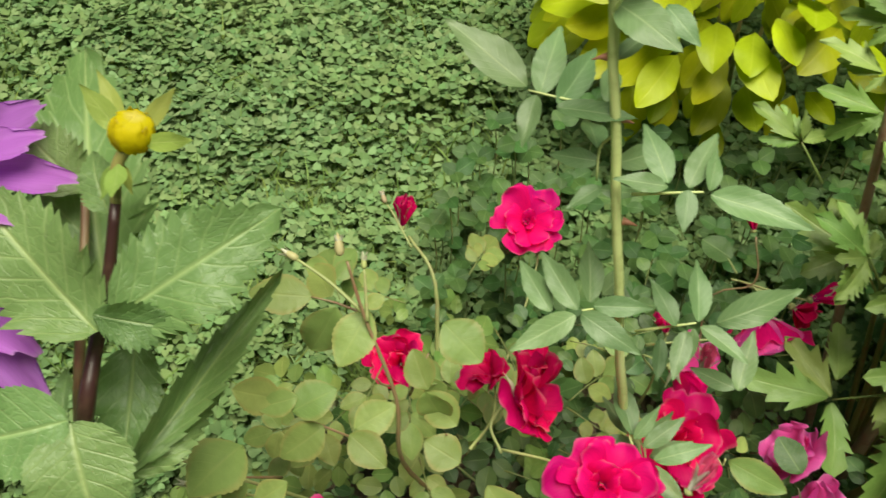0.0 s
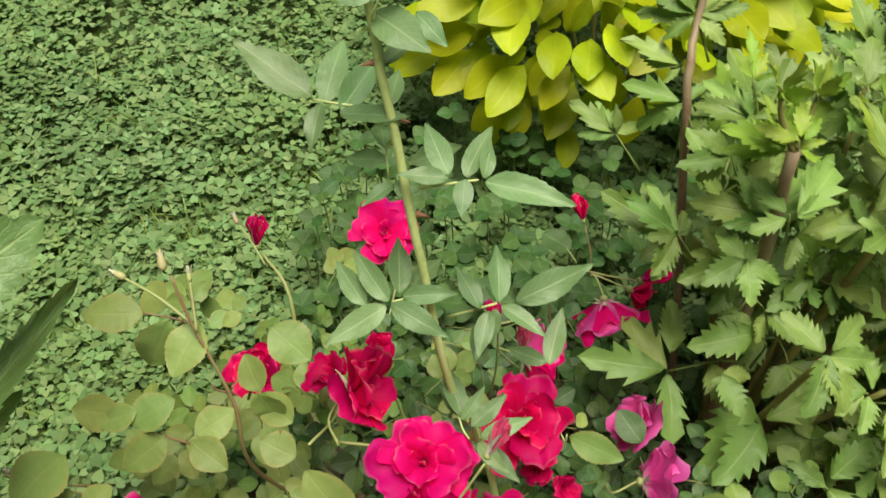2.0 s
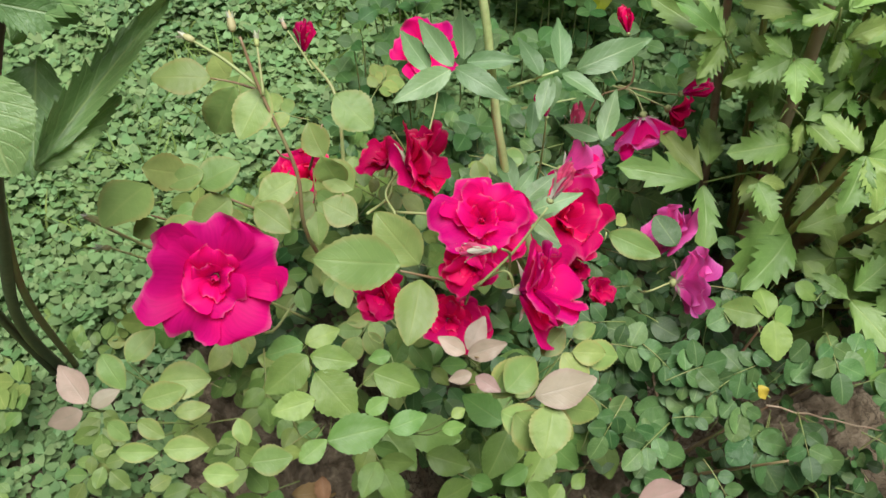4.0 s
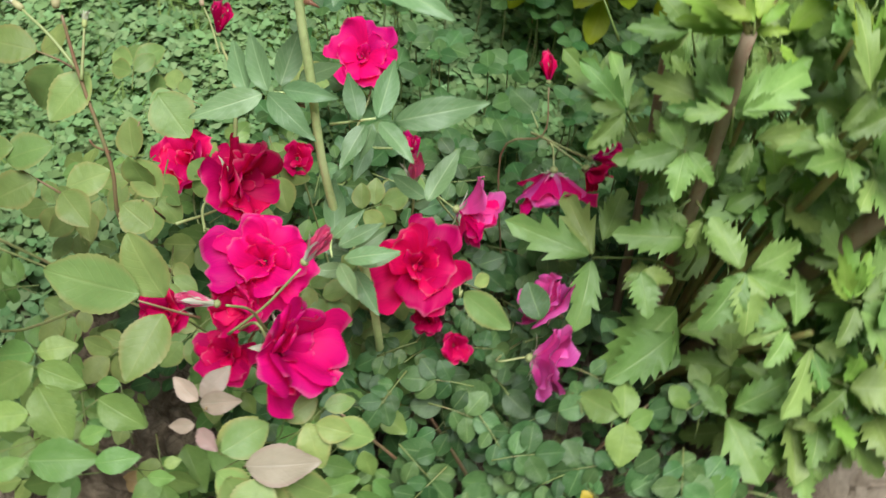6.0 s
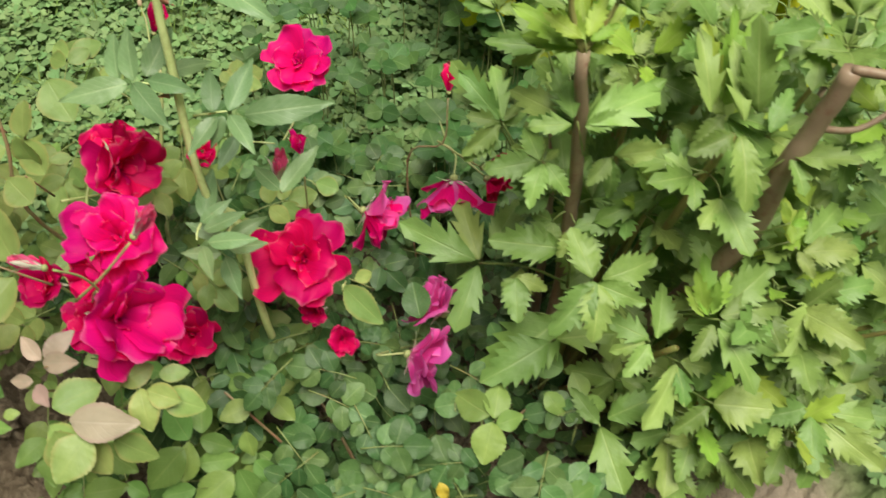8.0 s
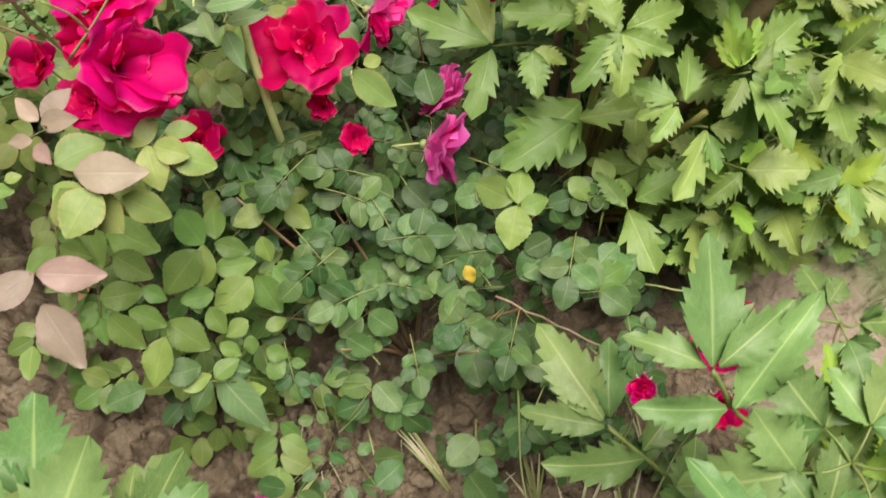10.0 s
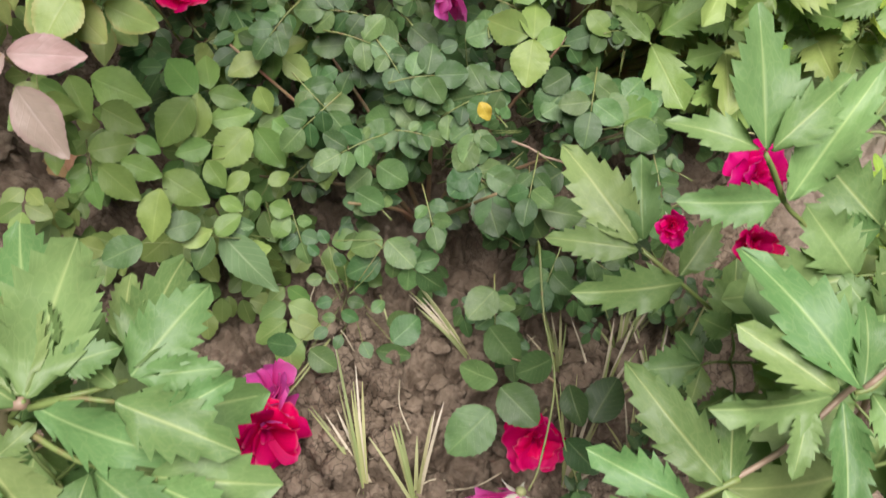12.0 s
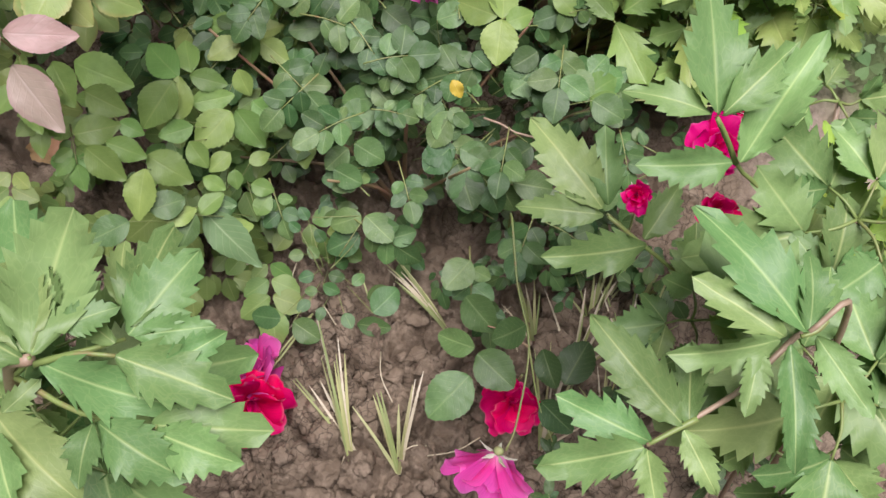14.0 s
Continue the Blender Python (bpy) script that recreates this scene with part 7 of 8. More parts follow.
spray(L_DAHLIA, vec((0.5351, 0.5468, 0.4257)), [(vec((0.5342, 0.5455, 0.4241)), vec((0.5193, 0.5182, 0.4054)), 0.90), (vec((0.5370, 0.5464, 0.4256)), vec((0.5688, 0.5487, 0.4171)), 0.80), (vec((0.5331, 0.5485, 0.4272)), vec((0.5021, 0.5684, 0.4563)), 0.80), (vec((0.5358, 0.5491, 0.4282)), vec((0.5485, 0.5913, 0.4604)), 0.70), (vec((0.5316, 0.5477, 0.4259)), vec((0.4759, 0.5537, 0.4368)), 0.70), (vec((0.5344, 0.5486, 0.4274)), vec((0.5255, 0.5838, 0.4469)), 0.80)])
spray(L_DAHLIA, vec((0.5050, 0.5080, 0.4386)), [(vec((0.5037, 0.5100, 0.4404)), vec((0.4828, 0.5338, 0.4753)), 0.80), (vec((0.5054, 0.5090, 0.4397)), vec((0.5130, 0.5333, 0.4488)), 0.80), (vec((0.5031, 0.5085, 0.4389)), vec((0.4721, 0.5106, 0.4492)), 0.80)])
spray(L_DAHLIA, vec((0.5868, 0.4610, 0.3699)), [(vec((0.5839, 0.4605, 0.3688)), vec((0.5362, 0.4463, 0.3579)), 0.70), (vec((0.5884, 0.4593, 0.3690)), vec((0.6169, 0.4399, 0.3453)), 0.80), (vec((0.5861, 0.4593, 0.3684)), vec((0.5746, 0.4279, 0.3510)), 0.90), (vec((0.5893, 0.4602, 0.3699)), vec((0.6314, 0.4545, 0.3611)), 0.80)])
spray(L_DAHLIA, vec((0.6180, 0.4134, 0.5019)), [(vec((0.6210, 0.4132, 0.5029)), vec((0.6639, 0.4045, 0.5245)), 0.70), (vec((0.6189, 0.4141, 0.5030)), vec((0.6365, 0.4336, 0.5116)), 0.80), (vec((0.6191, 0.4121, 0.5012)), vec((0.6352, 0.3868, 0.4953)), 0.90), (vec((0.6200, 0.4126, 0.5020)), vec((0.6551, 0.4080, 0.4946)), 0.80)])
spray(L_YOUNG, vec((0.6473, 0.4112, 0.4274)), [(vec((0.6466, 0.4122, 0.4280)), vec((0.6332, 0.4228, 0.4431)), 0.70), (vec((0.6482, 0.4112, 0.4277)), vec((0.6654, 0.4186, 0.4244)), 0.90), (vec((0.6477, 0.4104, 0.4269)), vec((0.6517, 0.3930, 0.4250)), 0.90), (vec((0.6479, 0.4117, 0.4281)), vec((0.6598, 0.4284, 0.4304)), 0.80)])
spray(L_DAHLIA, vec((0.4188, 0.5686, 0.4781)), [(vec((0.4158, 0.5705, 0.4783)), vec((0.3649, 0.5939, 0.4870)), 0.80), (vec((0.4162, 0.5686, 0.4764)), vec((0.3775, 0.5750, 0.4428)), 0.80), (vec((0.4177, 0.5682, 0.4770)), vec((0.3976, 0.5554, 0.4643)), 0.80), (vec((0.4201, 0.5690, 0.4793)), vec((0.4458, 0.5824, 0.4912)), 0.70)])
spray(L_DAHLIA, vec((0.4197, 0.5949, 0.4993)), [(vec((0.4169, 0.5972, 0.5002)), vec((0.3697, 0.6261, 0.5194)), 0.75), (vec((0.4174, 0.5962, 0.4994)), vec((0.3855, 0.6257, 0.4945)), 0.80), (vec((0.4188, 0.5946, 0.4985)), vec((0.4017, 0.5848, 0.4898)), 0.70)])
spray(L_DAHLIA, vec((0.4315, 0.6188, 0.5398)), [(vec((0.4291, 0.6207, 0.5405)), vec((0.3871, 0.6441, 0.5572)), 0.75), (vec((0.4285, 0.6201, 0.5392)), vec((0.3836, 0.6479, 0.5244)), 0.80), (vec((0.4298, 0.6187, 0.5384)), vec((0.3993, 0.6100, 0.5209)), 0.80), (vec((0.4342, 0.6181, 0.5408)), vec((0.4796, 0.6151, 0.5507)), 0.75), (vec((0.4331, 0.6173, 0.5390)), vec((0.4530, 0.5881, 0.5316)), 0.80), (vec((0.4341, 0.6193, 0.5422)), vec((0.4771, 0.6339, 0.5741)), 0.60), (vec((0.4305, 0.6207, 0.5415)), vec((0.4104, 0.6441, 0.5734)), 0.80)])
spray(L_YOUNG, vec((0.4416, 0.5004, 0.5587)), [(vec((0.4407, 0.5019, 0.5596)), vec((0.4229, 0.5192, 0.5790)), 0.75), (vec((0.4415, 0.5024, 0.5607)), vec((0.4447, 0.5395, 0.5857)), 0.60), (vec((0.4425, 0.5003, 0.5592)), vec((0.4523, 0.4924, 0.5718)), 0.80), (vec((0.4422, 0.5012, 0.5599)), vec((0.4573, 0.5206, 0.5734)), 0.60)])
spray(L_DAHLIA, vec((0.4355, 0.4723, 0.5411)), [(vec((0.4331, 0.4739, 0.5410)), vec((0.3918, 0.4934, 0.5451)), 0.80), (vec((0.4335, 0.4747, 0.5420)), vec((0.4060, 0.5196, 0.5504)), 0.70), (vec((0.4352, 0.4735, 0.5421)), vec((0.4274, 0.4869, 0.5630)), 0.70), (vec((0.4366, 0.4721, 0.5418)), vec((0.4606, 0.4764, 0.5451)), 0.80)])
spray(L_DAHLIA, vec((0.3635, 0.5770, 0.4334)), [(vec((0.3611, 0.5792, 0.4343)), vec((0.3196, 0.6058, 0.4551)), 0.75), (vec((0.3625, 0.5788, 0.4346)), vec((0.3497, 0.6141, 0.4468)), 0.70), (vec((0.3637, 0.5782, 0.4347)), vec((0.3638, 0.5913, 0.4603)), 0.70), (vec((0.3650, 0.5771, 0.4342)), vec((0.3925, 0.5862, 0.4393)), 0.80), (vec((0.3615, 0.5777, 0.4331)), vec((0.3269, 0.5824, 0.4340)), 0.80)])

# ---- the dahlia close by, at the near corner ----
corner = thing("dahlia", (0.70, -0.10, -0.012), "dahlia plant with large jagged leaves on brown stems", "dahlia")
cane(corner, "stem", [(0.72, -0.10, -0.012), (0.68, -0.08, 0.25), vec((0.6491, -0.0522, 0.4148)), vec((0.6258, -0.0698, 0.4186))], 0.0028, 0.0015, BROWN_STEM)
cane(corner, "stem", [(0.70, -0.10, -0.012), vec((0.6477, -0.0526, 0.3595)), vec((0.5977, -0.0976, 0.3848)), vec((0.5519, -0.1311, 0.3822))], 0.0022, 0.0013, BROWN_STEM)
cane(corner, "stem", [(0.69, -0.02, -0.012), vec((0.6467, 0.0190, 0.2163)), vec((0.6059, 0.0262, 0.2544)), vec((0.5390, 0.0462, 0.2996))], 0.0022, 0.0014, DAHLIA_STALK)
cane(corner, "stem", [(0.69, -0.02, -0.012), vec((0.6356, 0.0252, 0.3299)), vec((0.5933, 0.0370, 0.4034)), vec((0.5714, 0.0408, 0.4392))], 0.0017, 0.0012, DAHLIA_STALK)
leaf(corner, L_NEAR, [vec((0.5933, 0.0370, 0.4034)), vec((0.5802, 0.0388, 0.4268)), vec((0.5713, 0.0416, 0.4395))], [
    (vec((0.5712, 0.0424, 0.4399)), vec((0.5583, 0.1113, 0.4725)), 0.80), (vec((0.5681, 0.0430, 0.4403)), vec((0.5208, 0.0529, 0.4469)), 0.63), (vec((0.5740, 0.0433, 0.4402)), vec((0.6119, 0.0856, 0.4583)), 0.63),
    (vec((0.5886, 0.0312, 0.4119)), vec((0.5352, 0.0159, 0.4181)), 0.67), (vec((0.5931, 0.0319, 0.4121)), vec((0.6228, 0.0875, 0.4698)), 0.50)], DAHLIA_STALK, 0.0016)
leaf(corner, L_NEAR, [vec((0.5622, 0.0383, 0.2839)), vec((0.5482, 0.0446, 0.2929)), vec((0.5380, 0.0477, 0.3004))], [
    (vec((0.5344, 0.0506, 0.3019)), vec((0.4777, 0.1035, 0.3288)), 0.67), (vec((0.5379, 0.0529, 0.3028)), vec((0.5281, 0.1032, 0.3265)), 0.67), (vec((0.5358, 0.0467, 0.3000)), vec((0.4750, 0.0458, 0.3021)), 0.63),
    (vec((0.5681, 0.0316, 0.2916)), vec((0.5018, 0.0052, 0.2987)), 0.71), (vec((0.5677, 0.0399, 0.2844)), vec((0.5903, 0.0795, 0.3019)), 0.76)], DAHLIA_STALK, 0.0014)
leaf(corner, L_NEAR, [vec((0.5765, -0.1150, 0.3887)), vec((0.5661, -0.1217, 0.3860)), vec((0.5519, -0.1311, 0.3822))], [
    (vec((0.5691, -0.1187, 0.3873)), vec((0.5143, -0.0747, 0.4100)), 0.59), (vec((0.5536, -0.1293, 0.3830)), vec((0.5008, -0.1140, 0.3923)), 0.63), (vec((0.5507, -0.1324, 0.3817)), vec((0.4937, -0.1526, 0.3857)), 0.76),
    (vec((0.5728, -0.1187, 0.3871)), vec((0.5704, -0.0739, 0.3970)), 0.63), (vec((0.5522, -0.1329, 0.3814)), vec((0.5561, -0.1647, 0.3885)), 0.76), (vec((0.5703, -0.1211, 0.3861)), vec((0.5903, -0.1531, 0.3814)), 0.67)], DAHLIA_STALK, 0.0016)
leaf(corner, L_NEAR, [vec((0.6342, -0.0629, 0.4215)), vec((0.6296, -0.0687, 0.4190)), vec((0.6218, -0.0724, 0.4176))], [
    (vec((0.6248, -0.0699, 0.4186)), vec((0.5675, -0.0112, 0.4428)), 0.63), (vec((0.6111, -0.0753, 0.4167)), vec((0.5560, -0.0974, 0.4198)), 0.59), (vec((0.6136, -0.0736, 0.4174)), vec((0.5638, -0.0470, 0.4208)), 0.63),
    (vec((0.6256, -0.0698, 0.4186)), vec((0.6301, -0.0240, 0.4287)), 0.67), (vec((0.6170, -0.0769, 0.4157)), vec((0.6234, -0.1413, 0.4076)), 0.50), (vec((0.6008, -0.0806, 0.4146)), vec((0.5968, -0.1164, 0.4092)), 0.67),
    (vec((0.6300, -0.0712, 0.4178)), vec((0.6560, -0.1121, 0.4198)), 0.67)], DAHLIA_STALK, 0.0016)
whorl(corner, L_NEAR, vec((0.6775, 0.0268, 0.3731)), UPW, 5, 0.10, 0.2, 20)
whorl(corner, L_NEAR, vec((0.6961, 0.1520, 0.3201)), UPW, 4, 0.065, 0.1, 60)
whorl(corner, L_NEAR, vec((0.6113, -0.0035, 0.2514)), UPW, 4, 0.07, 0.1, 60)
whorl(corner, L_NEAR, vec((0.6603, -0.0296, 0.3476)), UPW, 5, 0.11, 0.1, 40)
whorl(corner, L_NEAR, vec((0.6650, -0.0865, 0.3651)), UPW, 5, 0.11, 0.1, 15)
whorl(corner, L_NEAR, vec((0.6609, -0.1134, 0.3087)), UPW, 5, 0.085, 0.1, 60)
cane(corner, "stem", [(0.71, -0.06, -0.012), (0.72, 0.0, 0.12), vec((0.6961, 0.1520, 0.3201))], 0.003, 0.002, BROWN_STEM)
cane(corner, "stem", [(0.71, -0.06, -0.012), (0.71, -0.03, 0.2), vec((0.6775, 0.0268, 0.3731))], 0.003, 0.0018, BROWN_STEM)

# ---- a low dahlia and weeds beside the corner dahlia ----
under = thing("dahlia", (0.80, 0.10, -0.012), "low young dahlia plant with pale jagged green leaves", "dahlia")
for nx, ny, nz, turn_ in ((0.80, 0.15, 0.10, 50), (0.87, 0.10, 0.12, 20), (0.74, 0.13, 0.10, 40), (0.70, 0.095, 0.29, 10), (0.74, 0.06, 0.28, 35), (0.69, 0.03, 0.33, 60), (0.75, 0.10, 0.20, 25), (0.78, 0.02, 0.24, 5)):
    cane(under, "stem", [(0.80 + 0.1 * (nx - 0.80), 0.10 + 0.1 * (ny - 0.10), -0.012), (0.5 * (nx + 0.80), 0.5 * (ny + 0.10), nz * 0.5), (nx, ny, nz)], 0.003, 0.0018, NODE_STEM)
    whorl(under, L_DAHLIA, (nx, ny, nz), UPW, 4, 0.066, 0.2, turn_)
    whorl(under, L_YOUNG, (nx, ny, nz + 0.01), UPW, 3, 0.042, 0.6, turn_ + 40, 0, 0.8)
for k in range(26):
    x, y = rng.uniform(0.54, 0.80), rng.uniform(-0.14, 0.13)
    z = rng.uniform(0.025, 0.07)
    w = thing("weed", (x, y, -0.012), "small dull green weed growing from the soil", "weed", "weeds on the soil")
    cane(w, "stem", [(x, y, -0.012), (x + 0.004, y, z * 0.5), (x, y, z)], 0.0009, 0.0006, STALK)
    a0 = rng.uniform(0, 6.28)
    for i in range(6):
        a = a0 + 2.4 * i
        h = z * (0.45 + 0.11 * i)
        n = rng.uniform(0.012, 0.022)
        child("leaf", rng.choice(L_DARK), w, leaflet_pose((x, y, h), (x + n * math.cos(a), y + n * math.sin(a), h + 0.004), 0.62, jitter((0, -0.3, 0.9), 0.3)))

# ---- the dahlia at the other near corner ----
side = thing("dahlia", (0.17, -0.16, -0.012), "young dahlia plant with broad jagged pale green leaves", "dahlia")
cane(side, "stem", [(0.17, -0.16, -0.012), (0.17, -0.165, 0.2), vec((0.2297, -0.1501, 0.4200)), vec((0.2516, -0.1480, 0.4531))], 0.005, 0.003, BROWN_STEM)
leaf(side, L_NEAR, [vec((0.2297, -0.1501, 0.4200)), vec((0.2438, -0.1501, 0.4415)), vec((0.2515, -0.1474, 0.4535))], [
    (vec((0.2521, -0.1462, 0.4540)), vec((0.2433, -0.0615, 0.4495)), 0.85), (vec((0.2500, -0.1454, 0.4545)), vec((0.2179, -0.0950, 0.4461)), 0.95), (vec((0.2567, -0.1488, 0.4526)), vec((0.3206, -0.1662, 0.4528)), 0.65),
    (vec((0.2568, -0.1286, 0.4509)), vec((0.2315, -0.0966, 0.4448)), 0.9), (vec((0.2584, -0.1306, 0.4499)), vec((0.2830, -0.1177, 0.4549)), 1.0), (vec((0.2493, -0.1489, 0.4529)), vec((0.1999, -0.1303, 0.4525)), 0.8)], DAHLIA_STALK, 0.0016)
leaf(side, L_NEAR, [vec((0.2484, -0.1471, 0.4427)), vec((0.2708, -0.1349, 0.4364)), vec((0.2830, -0.1255, 0.4292))], [
    (vec((0.2841, -0.1237, 0.4300)), vec((0.3091, -0.0758, 0.4401)), 0.9), (vec((0.2848, -0.1200, 0.4317)), vec((0.2866, -0.0539, 0.4292)), 0.7), (vec((0.2867, -0.1233, 0.4301)), vec((0.3239, -0.1107, 0.4233)), 0.75),
    (vec((0.2819, -0.1308, 0.4378)), vec((0.2576, -0.1180, 0.4448)), 0.9), (vec((0.2756, -0.1081, 0.4266)), vec((0.2618, -0.0668, 0.4243)), 0.6)], DAHLIA_STALK, 0.0014)
leaf(side, L_NEAR, [vec((0.2544, -0.1499, 0.4522)), vec((0.2740, -0.1444, 0.4594)), vec((0.2921, -0.1428, 0.4594))], [
    (vec((0.2921, -0.1428, 0.4594)), vec((0.3476, -0.1545, 0.4572)), 0.7), (vec((0.3133, -0.1451, 0.4574)), vec((0.3396, -0.1251, 0.4601)), 0.7)], DAHLIA_STALK, 0.0014)
leaf(side, L_NEAR, [vec((0.2371, -0.1518, 0.4300)), vec((0.2743, -0.1651, 0.4332)), vec((0.3133, -0.1684, 0.4411))], [
    (vec((0.3107, -0.1676, 0.4416)), vec((0.3646, -0.1640, 0.4410)), 0.9), (vec((0.2839, -0.1706, 0.4413)), vec((0.2813, -0.1995, 0.4390)), 1.0), (vec((0.2863, -0.1702, 0.4414)), vec((0.3297, -0.1922, 0.4404)), 0.85),
    (vec((0.3136, -0.1705, 0.4401)), vec((0.3545, -0.1819, 0.4442)), 0.9)], DAHLIA_STALK, 0.0014)
leaf(side, L_NEAR, [vec((0.2196, -0.1540, 0.4186)), vec((0.2284, -0.1625, 0.4253)), vec((0.2371, -0.1707, 0.4322))], [
    (vec((0.2346, -0.1711, 0.4321)), vec((0.2816, -0.2082, 0.4350)), 0.9), (vec((0.2371, -0.1707, 0.4322)), vec((0.2522, -0.1546, 0.4390)), 0.8), (vec((0.2357, -0.1778, 0.4289)), vec((0.2563, -0.2164, 0.4322)), 0.9)], DAHLIA_STALK, 0.0014)
whorl(side, L_NEAR, vec((0.2405, -0.1662, 0.3679)), UPW, 4, 0.11, 0.1, 10)
whorl(side, L_NEAR, vec((0.2415, -0.1313, 0.3510)), UPW, 5, 0.09, 0.0, 40)
whorl(side, L_NEAR, vec((0.2011, -0.1202, 0.3468)), UPW, 5, 0.11, 0.0, 70)
cane(side, "stem", [(0.17, -0.16, -0.012), (0.18, -0.16, 0.2), vec((0.2415, -0.1313, 0.3510))], 0.004, 0.002, DAHLIA_STALK)

# ---- the purple dahlia with a yellow bud ----
tall = thing("dahlia", (-0.307, 0.365, -0.012), "dahlia with dark stems, purple flowers and a yellow bud", "dahlia")
cane(tall, "stem", [(-0.307, 0.365, -0.012), vec((-0.2722, 0.2948, 0.2284)), vec((-0.1926, 0.2265, 0.4713)), vec((-0.1385, 0.1850, 0.6185)), vec((-0.1302, 0.2084, 0.6498)), vec((-0.1230, 0.2205, 0.6697)), vec((-0.1157, 0.2505, 0.7062))], 0.006, 0.0026, DARK_STEM)
cane(tall, "stem", [(-0.315, 0.36, -0.012), vec((-0.2821, 0.2870, 0.2833)), vec((-0.2311, 0.2330, 0.4719)), vec((-0.1797, 0.2051, 0.6081)), vec((-0.1881, 0.2185, 0.6313)), vec((-0.2097, 0.2428, 0.6627))], 0.005, 0.003, DARK_STEM)
cane(tall, "stem", [(-0.295, 0.37, -0.012), vec((-0.2446, 0.2837, 0.2849)), vec((-0.1841, 0.2232, 0.4945)), vec((-0.1526, 0.2113, 0.6008)), vec((-0.1488, 0.2286, 0.6272)), vec((-0.1514, 0.2748, 0.6508)), vec((-0.1560, 0.3089, 0.6648))], 0.004, 0.002, CANE_RED)


def yellow_bud(plant, at, d, r):
    """A tight round bud of many rolled petals in a collar of green bracts."""
    at, d = Vector(at), Vector(d).normalized()
    q = Vector((0, 0, 1)).rotation_difference(d).to_matrix().to_4x4()
    m = Matrix.Translation(at) @ q
    v, f, u = [], [], []
    nu, nv = 60, 26
    for j in range(nv + 1):
        b = math.pi * j / nv - math.pi / 2
        for i in range(nu):
            a = 2 * math.pi * i / nu
            w = (a / (2 * math.pi) * 7 + 0.55 * math.sin(b * 1.3)) % 1.0
            g = (a / (2 * math.pi) * 5 - 0.8 * math.sin(b * 1.1) + 0.3) % 1.0
            lap = 0.085 * w ** 2.5 if b < 0.5 else 0.10 * g ** 2
            dent = -0.16 * max(0.0, b - 0.9)
            rr = 0.88 + lap + dent
            v.append((rr * math.cos(b) * math.cos(a), rr * math.cos(b) * math.sin(a), 0.95 * rr * math.sin(b)))
            u.append((w, 0.5 + 0.5 * math.sin(b)))
        if j:
            o = (j - 1) * nu
            for i in range(nu):
                f.append((o + i, o + (i + 1) % nu, o + nu + (i + 1) % nu, o + nu + i))
    bud = child("flower_bud", mesh_of("flower_bud", v, f, YELLOW, u), plant, m @ Matrix.Scale(r, 4), "tight round yellow bud")
    strip = petal_shape("petal", YELLOW, 0.55, 80, 128, 0.5, 0.04, 21)
    for k in range(7):
        sub("petal", strip, bud, pose(0, 0, -0.62, 0, 0, 360 * k / 7) @ pose(0, 0.72, 0, -8, rng.uniform(-10, 10), 0) @ Matrix.Scale(rng.uniform(1.2, 1.5), 4))
    return bud


yellow_bud(tall, vec((-0.1084, 0.2741, 0.7275)), vec((-0.1022, 0.2736, 0.7463)) - vec((-0.1113, 0.2675, 0.7158)), 0.0112)
neck = vec((-0.1157, 0.2691, 0.7195))
cane(tall, "stem", [vec((-0.1156, 0.2501, 0.7059)), vec((-0.1161, 0.2631, 0.7148)), vec((-0.1116, 0.2693, 0.7223))], 0.0026, 0.003, NODE_STEM)
for tip, w in ((vec((-0.1304, 0.2905, 0.7400)), 1.3), (vec((-0.1257, 0.3022, 0.7365)), 0.9), (vec((-0.0882, 0.2897, 0.7401)), 1.0), (vec((-0.0751, 0.2645, 0.7332)), 0.9), (vec((-0.1097, 0.2390, 0.7189)), 1.3), (vec((-0.1249, 0.2567, 0.7007)), 1.0), (vec((-0.1108, 0.2589, 0.7027)), 1.0)):
    t = Vector(tip)
    b = Vector(neck).lerp(t, 0.25) if t.z < neck.z else Vector(vec((-0.1104, 0.2714, 0.7227))).lerp(t, 0.22)
    child("bract", rng.choice(L_BRACT), tall, leaflet_pose(b, t, w, (0.0, -0.6, 0.6)))
for base, tip, w in (
        ((-0.1411, 0.2474, 0.6198), (-0.1740, 0.3831, 0.7047), 0.62),
        ((-0.1534, 0.2966, 0.6632), (-0.1903, 0.3176, 0.6898), 1.1),
        ((-0.1220, 0.2041, 0.6722), (-0.1820, 0.2528, 0.7146), 0.95),
        ((-0.1154, 0.2110, 0.6739), (-0.0421, 0.2503, 0.7059), 0.86),
        ((-0.1222, 0.2078, 0.6810), (-0.0817, 0.2051, 0.6703), 0.85),
        ((-0.1262, 0.2316, 0.6413), (-0.0948, 0.2867, 0.6645), 0.8),
        ((-0.1177, 0.1674, 0.6031), (-0.0466, 0.2668, 0.6422), 0.25),
        ((-0.1244, 0.2352, 0.6178), (-0.1232, 0.1677, 0.5937), 0.72),
        ((-0.1442, 0.1817, 0.6321), (-0.1475, 0.2079, 0.6357), 0.55),
        ((-0.1258, 0.2596, 0.6883), (-0.1399, 0.2858, 0.7046), 0.95),
        ((-0.1183, 0.1654, 0.6024), (-0.0720, 0.2080, 0.6156), 0.5),
        ((-0.1274, 0.1320, 0.6495), (-0.1519, 0.1118, 0.6648), 1.0)):
    child("leaf", rng.choice(L_BROAD), tall, leaflet_pose(base, tip, w, jitter((0.1, -0.7, 0.65), 0.15)))
